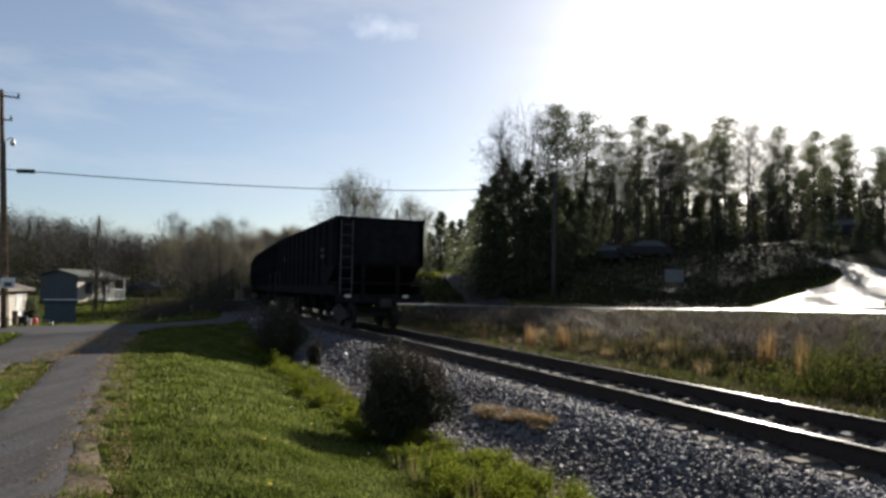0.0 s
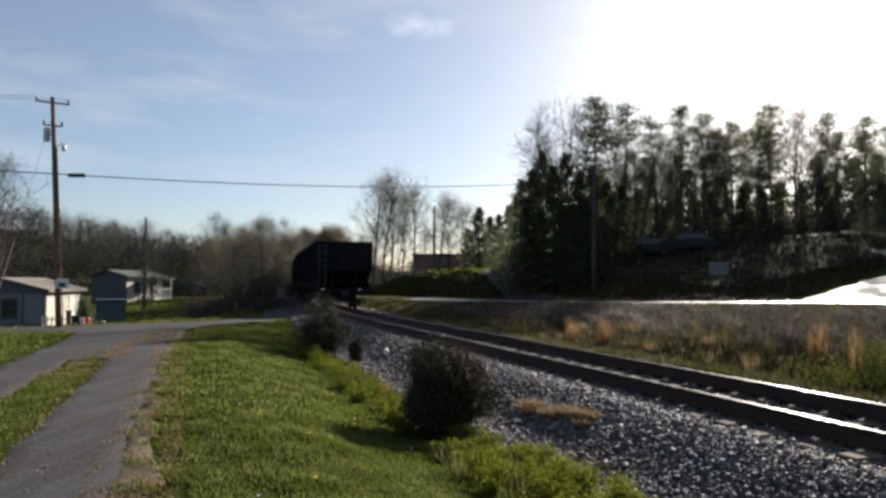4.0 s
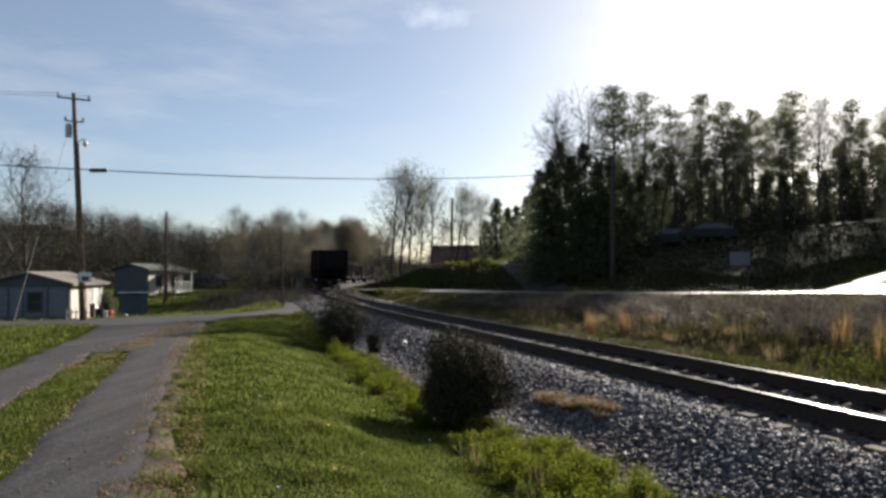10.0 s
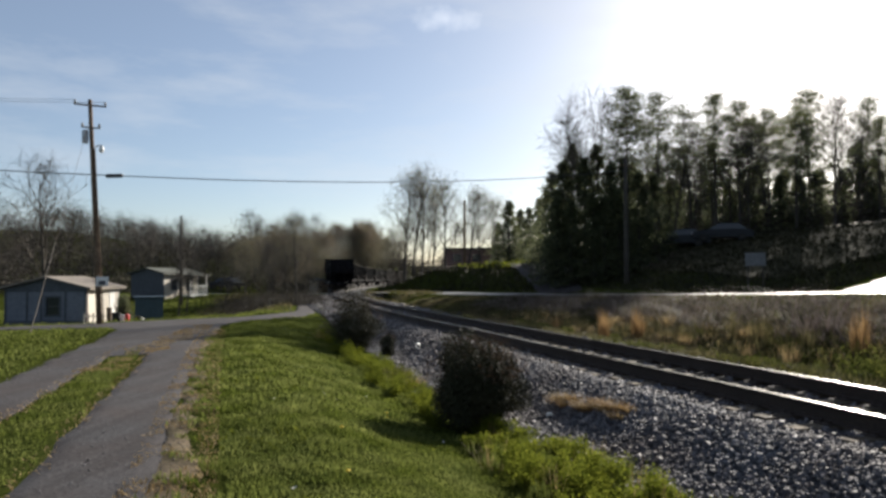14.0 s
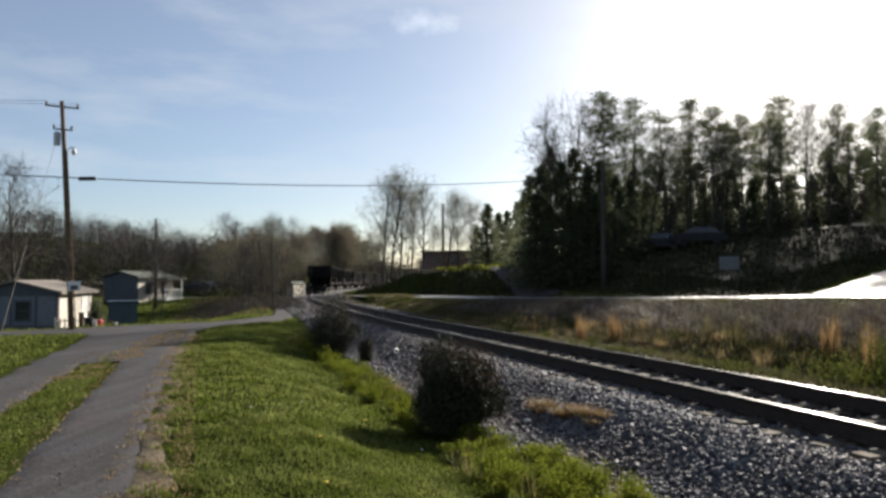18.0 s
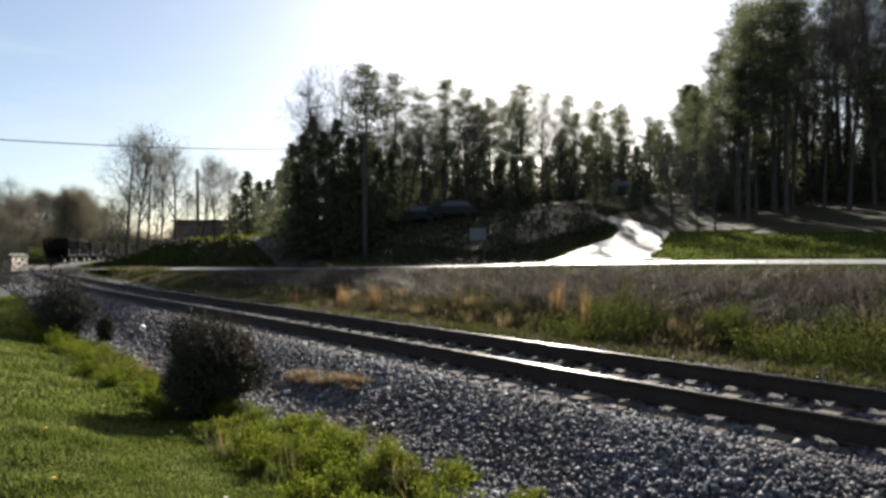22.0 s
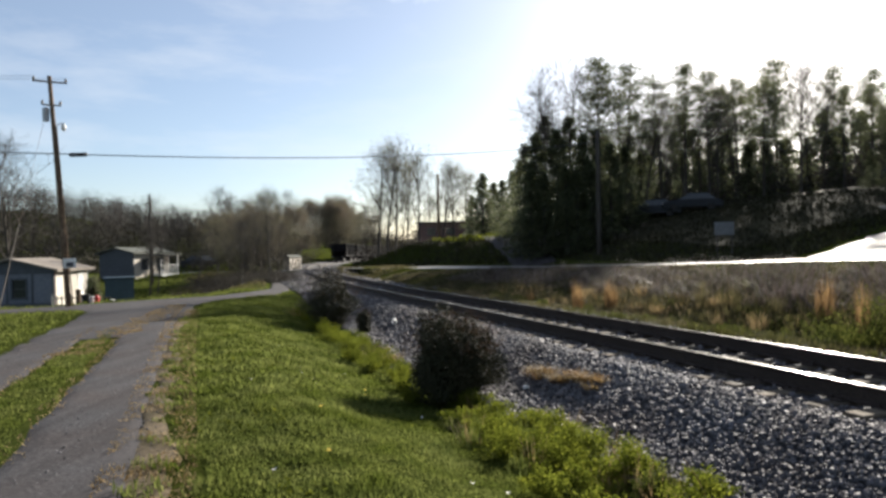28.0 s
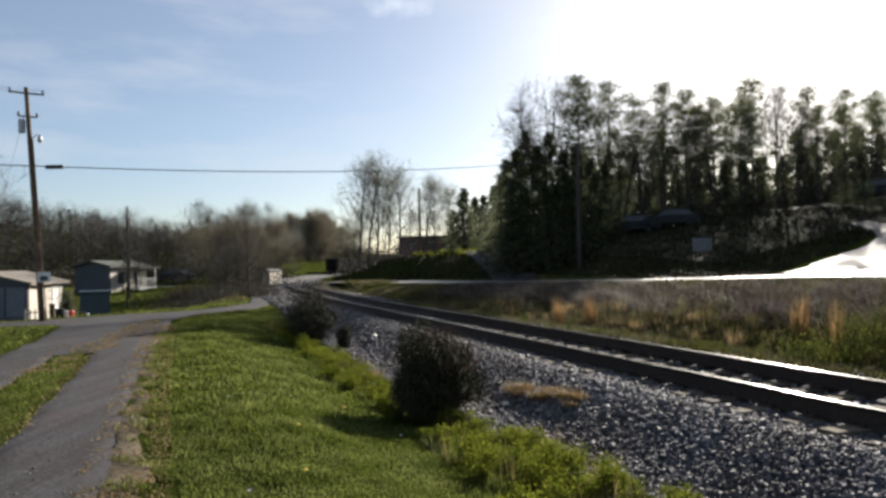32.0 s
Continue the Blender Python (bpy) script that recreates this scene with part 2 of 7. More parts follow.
MAT = {
    "soil": material("meadow_soil", (0.018, 0.024, 0.006), (0.046, 0.056, 0.014), 14, 0.95, bump=0.5, coarse=0.25, coarse_tint=(0.9, 0.85, 0.6), spec=0.0),
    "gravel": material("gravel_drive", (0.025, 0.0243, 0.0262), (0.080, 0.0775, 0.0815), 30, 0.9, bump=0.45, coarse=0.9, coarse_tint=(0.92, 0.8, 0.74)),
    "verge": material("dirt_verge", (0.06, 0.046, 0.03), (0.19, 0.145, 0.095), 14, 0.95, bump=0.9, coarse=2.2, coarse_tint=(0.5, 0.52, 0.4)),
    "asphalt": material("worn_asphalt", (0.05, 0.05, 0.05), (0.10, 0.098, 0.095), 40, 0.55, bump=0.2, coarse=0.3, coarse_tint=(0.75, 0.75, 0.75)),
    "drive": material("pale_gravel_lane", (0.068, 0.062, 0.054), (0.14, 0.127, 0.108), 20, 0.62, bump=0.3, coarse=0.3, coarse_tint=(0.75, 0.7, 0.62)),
    "bed": material("ballast_bed", (0.04, 0.0395, 0.0435), (0.12, 0.118, 0.126), 60, 0.9, bump=0.9, coarse=0.8, coarse_tint=(0.7, 0.65, 0.6)),
    "stone": material("ballast_stone", (0.07, 0.07, 0.077), (0.157, 0.155, 0.168), 18, 0.6, bump=0.3, island=0.75, coarse=0.7, coarse_tint=(0.8, 0.72, 0.66), spec=0.035),
    "grass": material("lawn_blades", (0.062, 0.079, 0.024), (0.185, 0.203, 0.06), 1.6, 0.75, bump=0, island=0.3, coarse=1.7, coarse_tint=(0.55, 0.62, 0.36), through_light=0.55, spec=0.0),
    "dry": material("dead_grass", (0.16, 0.115, 0.06), (0.42, 0.32, 0.17), 1.0, 0.7, bump=0, island=0.7, coarse=0.5, coarse_tint=(0.75, 0.7, 0.6), through_light=0.4),
    "sedge": material("tan_sedge", (0.13, 0.08, 0.038), (0.30, 0.195, 0.095), 1.0, 0.7, bump=0, island=0.7, coarse=0.5, coarse_tint=(0.85, 0.8, 0.7), through_light=0.5),
    "cane": material("brown_brush_cane", (0.07, 0.056, 0.05), (0.19, 0.152, 0.135), 1.0, 0.7, bump=0, island=0.7, coarse=0.4, coarse_tint=(0.75, 0.7, 0.7), through_light=0.25),
    "bankgrass": material("bank_grass", (0.045, 0.038, 0.022), (0.14, 0.112, 0.062), 0.6, 0.7, bump=0, island=0.55, coarse=0.35, coarse_tint=(0.6, 0.8, 0.4), through_light=0.5),
    "weed": material("weed_leaf", (0.055, 0.075, 0.011), (0.165, 0.182, 0.028), 1.5, 0.7, bump=0, island=0.4, coarse=1.0, coarse_tint=(1, 0.95, 0.6), through_light=0.58, spec=0.0),
    "bramble": material("bramble_leaf", (0.035, 0.048, 0.011), (0.13, 0.145, 0.04), 1.0, 0.7, bump=0, island=0.6, coarse=0.6, coarse_tint=(0.9, 0.8, 0.6), through_light=0.4, spec=0.0),
    "shrub": material("dark_shrub_leaf", (0.019, 0.023, 0.012), (0.044, 0.044, 0.025), 2, 0.7, bump=0, island=0.4, coarse=1.5, coarse_tint=(1, 0.82, 0.7), through_light=0.06),
    "fringe": material("rusty_shrub_tip", (0.034, 0.024, 0.016), (0.098, 0.062, 0.04), 2, 0.8, bump=0, island=0.5, coarse=1.5, coarse_tint=(0.9, 0.8, 0.7), through_light=0.25),
    "bark": material("grey_bark", (0.032, 0.028, 0.025), (0.105, 0.092, 0.08), 12, 0.95, bump=0.8, coarse=0.8, coarse_tint=(0.75, 0.75, 0.7)),
    "twig": material("bare_twig", (0.056, 0.049, 0.043), (0.145, 0.125, 0.108), 3, 0.95, bump=0),
    "needle": material("pine_needle", (0.048, 0.06, 0.034), (0.135, 0.15, 0.085), 0.7, 0.6, bump=0, island=0.6, coarse=0.3, coarse_tint=(0.85, 0.8, 0.65), through_light=0.62),
    "bud": material("spring_bud", (0.08, 0.084, 0.056), (0.19, 0.192, 0.13), 0.5, 0.6, bump=0, island=0.6, coarse=0.3, coarse_tint=(0.9, 0.8, 0.7), through_light=0.55),
    "russet": material("russet_bud", (0.068, 0.058, 0.046), (0.195, 0.16, 0.118), 0.5, 0.7, bump=0, island=0.6, coarse=0.2, coarse_tint=(0.7, 0.85, 0.5), through_light=0.55),
    "wood": material("far_woodland", (0.036, 0.030, 0.028), (0.078, 0.066, 0.060), 0.15, 0.9, bump=0, island=0.3, coarse=0.03, coarse_tint=(0.75, 0.85, 0.6), through_light=0.15),
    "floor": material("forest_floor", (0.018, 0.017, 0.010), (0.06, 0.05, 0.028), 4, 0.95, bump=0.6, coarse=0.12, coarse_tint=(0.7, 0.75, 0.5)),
    "rail": material("rusty_rail_steel", (0.024, 0.017, 0.014), (0.06, 0.042, 0.032), 30, 0.7, 0.4, 0.3, coarse=2, coarse_tint=(0.7, 0.7, 0.7)),
    "railhead": material("polished_rail_head", (0.085, 0.082, 0.078), (0.15, 0.145, 0.138), 30, 0.2, 1.0, 0.03, coarse=1.5, coarse_tint=(0.85, 0.82, 0.8)),
    "sleeper": material("weathered_sleeper", (0.045, 0.036, 0.028), (0.14, 0.115, 0.086), 9, 0.9, bump=0.7, objrand=0.5, coarse=2.0, coarse_tint=(0.7, 0.66, 0.6)),
    "iron": material("dark_iron", (0.015, 0.014, 0.014), (0.05, 0.042, 0.038), 10, 0.7, 0.5, 0.2),
    "hopper": material("black_hopper_paint", (0.008, 0.009, 0.011), (0.02, 0.021, 0.024), 3, 0.82, 0.0, 0.15, coarse=0.5, coarse_tint=(1.0, 0.8, 0.7), spec=0.02),
    "marker": material("pale_decal", (0.45, 0.44, 0.40), (0.6, 0.58, 0.53), 20, 0.6, bump=0),
    "pole": material("weathered_pole_wood", (0.07, 0.05, 0.036), (0.22, 0.155, 0.105), 6, 0.9, bump=0.6, coarse=0.6, coarse_tint=(0.8, 0.75, 0.7)),
    "cable": material("black_cable", (0.012, 0.012, 0.014), (0.03, 0.03, 0.033), 5, 0.6, bump=0),
    "galv": material("galvanised_steel", (0.30, 0.31, 0.32), (0.46, 0.47, 0.48), 12, 0.5, 0.7, 0.1),
    "porcelain": material("brown_porcelain", (0.12, 0.10, 0.09), (0.30, 0.28, 0.26), 6, 0.3, bump=0),
    "white": material("white_paint", (0.62, 0.62, 0.60), (0.8, 0.8, 0.78), 6, 0.6, bump=0.1, coarse=1, coarse_tint=(0.88, 0.86, 0.82)),
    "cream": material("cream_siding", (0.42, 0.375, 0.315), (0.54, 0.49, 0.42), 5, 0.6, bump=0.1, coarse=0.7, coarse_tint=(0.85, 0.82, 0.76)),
    # grey darkened to hold the shade of the home ends
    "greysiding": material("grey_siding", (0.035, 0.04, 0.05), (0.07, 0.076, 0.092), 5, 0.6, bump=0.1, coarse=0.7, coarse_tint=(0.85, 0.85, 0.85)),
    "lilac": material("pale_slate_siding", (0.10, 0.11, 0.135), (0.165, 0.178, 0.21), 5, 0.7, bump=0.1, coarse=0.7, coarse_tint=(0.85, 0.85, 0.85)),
    "bluegrey": material("slate_blue_paint", (0.018, 0.04, 0.052), (0.04, 0.07, 0.086), 5, 0.55, bump=0.1, coarse=0.7, coarse_tint=(0.8, 0.8, 0.8)),
    "shingle": material("tan_roof_shingle", (0.14, 0.122, 0.105), (0.25, 0.222, 0.195), 12, 0.85, bump=0.5, coarse=0.6, coarse_tint=(0.8, 0.78, 0.75)),
    "greenroof": material("dull_metal_roof", (0.06, 0.065, 0.055), (0.12, 0.125, 0.11), 4, 0.8, 0.0, 0.1),
    "faded": material("faded_lettering", (0.05, 0.05, 0.05), (0.10, 0.10, 0.095), 20, 0.8, bump=0),
    "board": material("weathered_grey_board", (0.11, 0.113, 0.118), (0.18, 0.183, 0.19), 6, 0.8, bump=0.1, coarse=1.5, coarse_tint=(0.85, 0.83, 0.8)),
    # dark olive blades: the shade of slope and mound put into their colour
    "mound": material("shade_dark_grass_blade", (0.014, 0.014, 0.008), (0.042, 0.04, 0.021), 0.6, 0.7, bump=0, island=0.55, coarse=0.3, coarse_tint=(0.8, 0.8, 0.6), through_light=0.06),
    "litter": material("tan_dead_grass_litter", (0.18, 0.125, 0.06), (0.40, 0.30, 0.16), 1.0, 0.75, bump=0, island=0.7, coarse=0.7, coarse_tint=(0.8, 0.75, 0.65), through_light=0.35),
    "brick": material("red_brick", (0.16, 0.105, 0.10), (0.27, 0.185, 0.175), 12, 0.85, bump=0.4, coarse=0.5, coarse_tint=(0.8, 0.75, 0.75)),
    "red": material("red_paint", (0.45, 0.02, 0.02), (0.6, 0.04, 0.035), 8, 0.45, bump=0.05),
    "rubber": material("black_rubber", (0.012, 0.012, 0.012), (0.03, 0.03, 0.03), 20, 0.8, bump=0.1),
    "carpaint": material("dark_car_paint", (0.008, 0.009, 0.011), (0.016, 0.017, 0.02), 3, 0.5, 0.0, 0, spec=0.2),
    "yellow": material("dandelion_yellow", (0.65, 0.45, 0.02), (0.8, 0.6, 0.05), 20, 0.6, bump=0),
    "glass": glass_material(),
}


def streak(m, heading, low=0.72, along=0.3, across=5.0):
    """Streaks worn along a heading by wheels."""
    nt = m.node_tree
    bsdf = nt.nodes["Principled BSDF"]
    was = bsdf.inputs["Base Color"].links[0].from_socket
    coord, turn, tex = nt.nodes.new("ShaderNodeTexCoord"), nt.nodes.new("ShaderNodeMapping"), nt.nodes.new("ShaderNodeTexNoise")
    turn.inputs["Rotation"].default_value = (0, 0, -heading)
    turn.inputs["Scale"].default_value = (across, along, 1)
    tex.inputs["Scale"].default_value, tex.inputs["Detail"].default_value = 1.0, 5
    span, mult = nt.nodes.new("ShaderNodeMapRange"), nt.nodes.new("ShaderNodeMix")
    span.inputs["From Min"].default_value, span.inputs["From Max"].default_value, span.inputs["To Min"].default_value, span.inputs["To Max"].default_value = 0.32, 0.68, low, 1.18
    mult.data_type, mult.blend_type = "RGBA", "MULTIPLY"
    mult.inputs["Factor"].default_value = 1.0
    nt.links.new(coord.outputs["Object"], turn.inputs["Vector"])
    nt.links.new(turn.outputs["Vector"], tex.inputs["Vector"])
    nt.links.new(tex.outputs["Fac"], span.inputs["Value"])
    nt.links.new(was, mult.inputs["A"])
    nt.links.new(span.outputs["Result"], mult.inputs["B"])
    nt.links.new(mult.outputs["Result"], bsdf.inputs["Base Color"])


streak(MAT["gravel"], radians(24.5), 0.68)


# ---- mesh helpers ----
rng = np.random.default_rng(7)


class Shape:
    """Collects vertices and faces for one mesh."""

    def __init__(self):
        self.v, self.f, self.m, self.n = [], [], [], 0

    def add(self, verts, faces, slot=0):
        verts = np.asarray(verts, float).reshape(-1, 3)
        self.v.append(verts)
        self.f += [tuple(int(i) + self.n for i in f) for f in faces]
        self.m += [slot] * len(faces)
        self.n += len(verts)
        return self

    def box(self, x0, y0, z0, x1, y1, z1, slot=0, m=None, bevel=0.0):
        b = bevel
        if b:
            v, f = [], []
            for z, k in ((z0, b), (z0 + b, 0), (z1 - b, 0), (z1, b)):
                v += [(x0 + k, y0 + k, z), (x1 - k, y0 + k, z), (x1 - k, y1 - k, z), (x0 + k, y1 - k, z)]
            f = [(3, 2, 1, 0), (12, 13, 14, 15)]
            f += [(4 * r + i, 4 * r + (i + 1) % 4, 4 * r + 4 + (i + 1) % 4, 4 * r + 4 + i) for r in range(3) for i in range(4)]
        else:
            v = [(x0, y0, z0), (x1, y0, z0), (x1, y1, z0), (x0, y1, z0), (x0, y0, z1), (x1, y0, z1), (x1, y1, z1), (x0, y1, z1)]
            f = [(3, 2, 1, 0), (4, 5, 6, 7), (0, 1, 5, 4), (1, 2, 6, 5), (2, 3, 7, 6), (3, 0, 4, 7)]
        if m is not None:
            v = [m @ Vector(p) for p in v]
        return self.add(v, f, slot)

    def tube(self, points, radii, sides=6, slot=0, caps=True):
        """A tapered tube through points."""
        pts = np.asarray(points, float)
        way = np.gradient(pts, axis=0)
        way /= np.linalg.norm(way, axis=1)[:, None] + 1e-9
        ref = np.where(np.abs(way[:, 2:3]) > 0.9, np.array([[1.0, 0, 0]]), np.array([[0, 0, 1.0]]))
        a = np.cross(way, ref)
        a /= np.linalg.norm(a, axis=1)[:, None] + 1e-9
        b = np.cross(way, a)
        ang = np.linspace(0, 2 * np.pi, sides, endpoint=False)
        r = np.asarray(radii, float)[:, None, None]
        ring = pts[:, None] + r * (a[:, None] * np.cos(ang)[None, :, None] + b[:, None] * np.sin(ang)[None, :, None])
        n = len(pts)
        faces = [(i * sides + j, i * sides + (j + 1) % sides, (i + 1) * sides + (j + 1) % sides, (i + 1) * sides + j) for i in range(n - 1) for j in range(sides)]
        if caps:
            faces += [tuple(range(sides))[::-1], tuple((n - 1) * sides + j for j in range(sides))]
        return self.add(ring.reshape(-1, 3), faces, slot)

    def lathe(self, profile, sides=12, axis="z", at=(0, 0, 0), slot=0):
        """Turns (radius, height) pairs round an axis."""
        ang = np.linspace(0, 2 * np.pi, sides, endpoint=False)
        v = np.array([(r * np.cos(t), r * np.sin(t), h) for r, h in profile for t in ang])
        if axis == "y":
            v = v[:, [0, 2, 1]] * [1, 1, -1]
        if axis == "x":
            v = v[:, [2, 0, 1]]
        n = len(profile)
        f = [(i * sides + j, i * sides + (j + 1) % sides, (i + 1) * sides + (j + 1) % sides, (i + 1) * sides + j) for i in range(n - 1) for j in range(sides)]
        f += [tuple(range(sides))[::-1], tuple((n - 1) * sides + j for j in range(sides))]
        return self.add(v + np.array(at), f, slot)

    def sticks(self, a, b, r0, r1, slot=0):
        """Many thin three-sided twigs from the points a to the points b."""
        a, b = np.asarray(a, float), np.asarray(b, float)
        n = len(a)
        d = b - a
        d /= np.linalg.norm(d, axis=1)[:, None] + 1e-9
        u = np.cross(d, np.where(np.abs(d[:, 2:3]) > 0.8, [[1.0, 0, 0]], [[0, 0, 1.0]]))
        u /= np.linalg.norm(u, axis=1)[:, None] + 1e-9
        w = np.cross(d, u)
        ring = [u * math.cos(t) + w * math.sin(t) for t in (0, 2.094, 4.189)]
        v = np.stack([a + k * r0 for k in ring] + [b + k * r1 for k in ring], 1)
        f = np.arange(n)[:, None, None] * 6 + np.array([(0, 1, 4, 3), (1, 2, 5, 4), (2, 0, 3, 5)])
        return self.add(v.reshape(-1, 3), f.reshape(-1, 4).tolist(), slot)

    def leaves(self, centres, size, droop=0.0, narrow=0.5, slot=0, upright=0.0):
        """One four-cornered leaf at each centre, turned at random."""
        c = np.asarray(centres, float)
        n = len(c)
        if not n:
            return self
        a = rng.normal(size=(n, 3))
        a[:, 2] = a[:, 2] * (1 - upright) + upright * 2 - droop
        a /= np.linalg.norm(a, axis=1)[:, None]
        b = np.cross(a, rng.normal(size=(n, 3)))
        b /= np.linalg.norm(b, axis=1)[:, None] + 1e-9
        s = (np.asarray(size) * rng.uniform(0.6, 1.35, n))[:, None]
        v = np.stack([c, c + a * s * 0.5 + b * s * narrow * 0.5, c + a * s, c + a * s * 0.5 - b * s * narrow * 0.5], 1)
        idx = np.arange(n)[:, None] * 4 + np.arange(4)
        return self.add(v.reshape(-1, 3), idx.tolist(), slot)

    def mesh(self, name, mats, smooth=False):
        me = bpy.data.meshes.new(name)
        me.from_pydata(np.concatenate(self.v).tolist() if self.v else [], [], self.f)
        for k in mats if isinstance(mats, (list, tuple)) else [mats]:
            me.materials.append(MAT[k])
        if any(self.m):
            me.polygons.foreach_set("material_index", self.m)
        if smooth:
            me.polygons.foreach_set("use_smooth", [True] * len(self.f))
        me.update()
        return me


def part(name, shape, mats, parent=None, label="", smooth=False, at=None):
    ob = new(name, shape.mesh(name, mats, smooth) if isinstance(shape, Shape) else shape)
    if parent is not None:
        ob.parent = parent
    if at is not None:
        ob.matrix_basis = at
    if label:
        tagged(ob, label)
    return ob


def thing(name, m, label, category, group="", kind=""):
    ob = new(name)
    ob.empty_display_size = 0.2
    ob.matrix_basis = m
    return tagged(ob, label, category, group, kind)


# ---- plan of the land: s runs along the track, p across it to its right ----
HEAD = radians(24.5)
SX, SY = -math.sin(HEAD), math.cos(HEAD)
CENTRE = 7.36


def xy(s, p):
    return p * SY + s * SX, -p * SX + s * SY


def sp(x, y):
    return x * SX + y * SY, x * SY - y * SX


def polar(az, d):
    return d * math.sin(radians(az)), d * math.cos(radians(az))


def track_p(s):
    s = np.asarray(s, float)
    k = np.clip(s, 0, 190)
    return CENTRE + np.maximum(k - 11, 0) ** 2 / 800.0 + 0.0003 * np.maximum(k - 80, 0) ** 2 + 0.51 * np.maximum(s - 190, 0)


def track_z(s):
    return 0.09 - 0.0067 * np.clip(np.asarray(s, float) - 17, 0, 160)


LANE_LO = ([14, 19, 22, 23.2, 24.2, 25.0, 26.6, 27.2, 28, 29.2, 31, 35, 41, 62], [-10.66, -10.62, -10.7, -11.2, -13.4, -16, -15.6, -11.2, -8.6, -6.95, -5.75, -4.5, -4.2, -4.0])
LANE_HI = ([14, 19.5, 21.6, 23.6, 24.8, 27.3, 29.9, 32.6, 44, 62], [-7.8, -7.65, -7.5, -7.45, -6.9, -5.85, -4.55, -3.6, -3.1, -2.9])
HILL_LANE = [(*sp(*polar(az, d)), w) for az, d, w in ((28.6, 27.8, 3.6), (29.1, 31.4, 2.9), (30.6, 34.8, 2.5), (31.6, 37.5, 2.25), (33.0, 41.0, 1.95), (33.4, 43.1, 1.65), (32.7, 45.0, 1.3), (31.4, 47.0, 0.9), (30.3, 48.3, 0.7))]
PATH_UP = ([40.5, 46, 52, 58, 63, 72], [22.4, 24.3, 25.8, 27.4, 28.6, 30])
ROAD_S = [-400, -60, 0, 5, 10, 15, 20, 25, 30, 40, 48, 56, 62, 67, 73, 80, 110]
ROAD_P = [60, 21.5, 21, 20.95, 20.9, 20.85, 20.8, 20.7, 20.6, 19.6, 18.2, 16.6, 14.4, 10.6, 4, -5, -45]
ROAD_Z = [1.0, 1.15, 1.2, 1.15, 1.08, 0.97, 0.81, 0.645, 0.5, 0.26, 0.14, 0.06, -0.05, -0.28, -0.35, -0.4, -0.4]


def off_lane(s, p, spare=0.15):
    """Whether a spot lies clear of the hill lane, which runs out towards growing p."""
    a = np.array(HILL_LANE)
    mid, half = np.interp(p, a[:, 1], a[:, 0]), np.interp(p, a[:, 1], a[:, 2])
    return (np.abs(s - mid) > half * 1.1 + spare) | (p > a[-1, 1] + 0.4)


def smooth01(t):
    t = np.clip(t, 0, 1)
    return t * t * (3 - 2 * t)


def wave(x, y, scale, seed=0.0):
    """A cheap rolling field of sines, about -1 to 1."""
    x, y = np.asarray(x) / scale + seed, np.asarray(y) / scale - seed * 1.7
    return (np.sin(x * 1.3 + 1.1 * np.sin(y * 0.9 + seed)) + np.sin(y * 1.7 - 0.8 * np.sin(x * 1.1)) + 0.6 * np.sin(2.3 * x + 1.9 * y + 2)) / 2.6


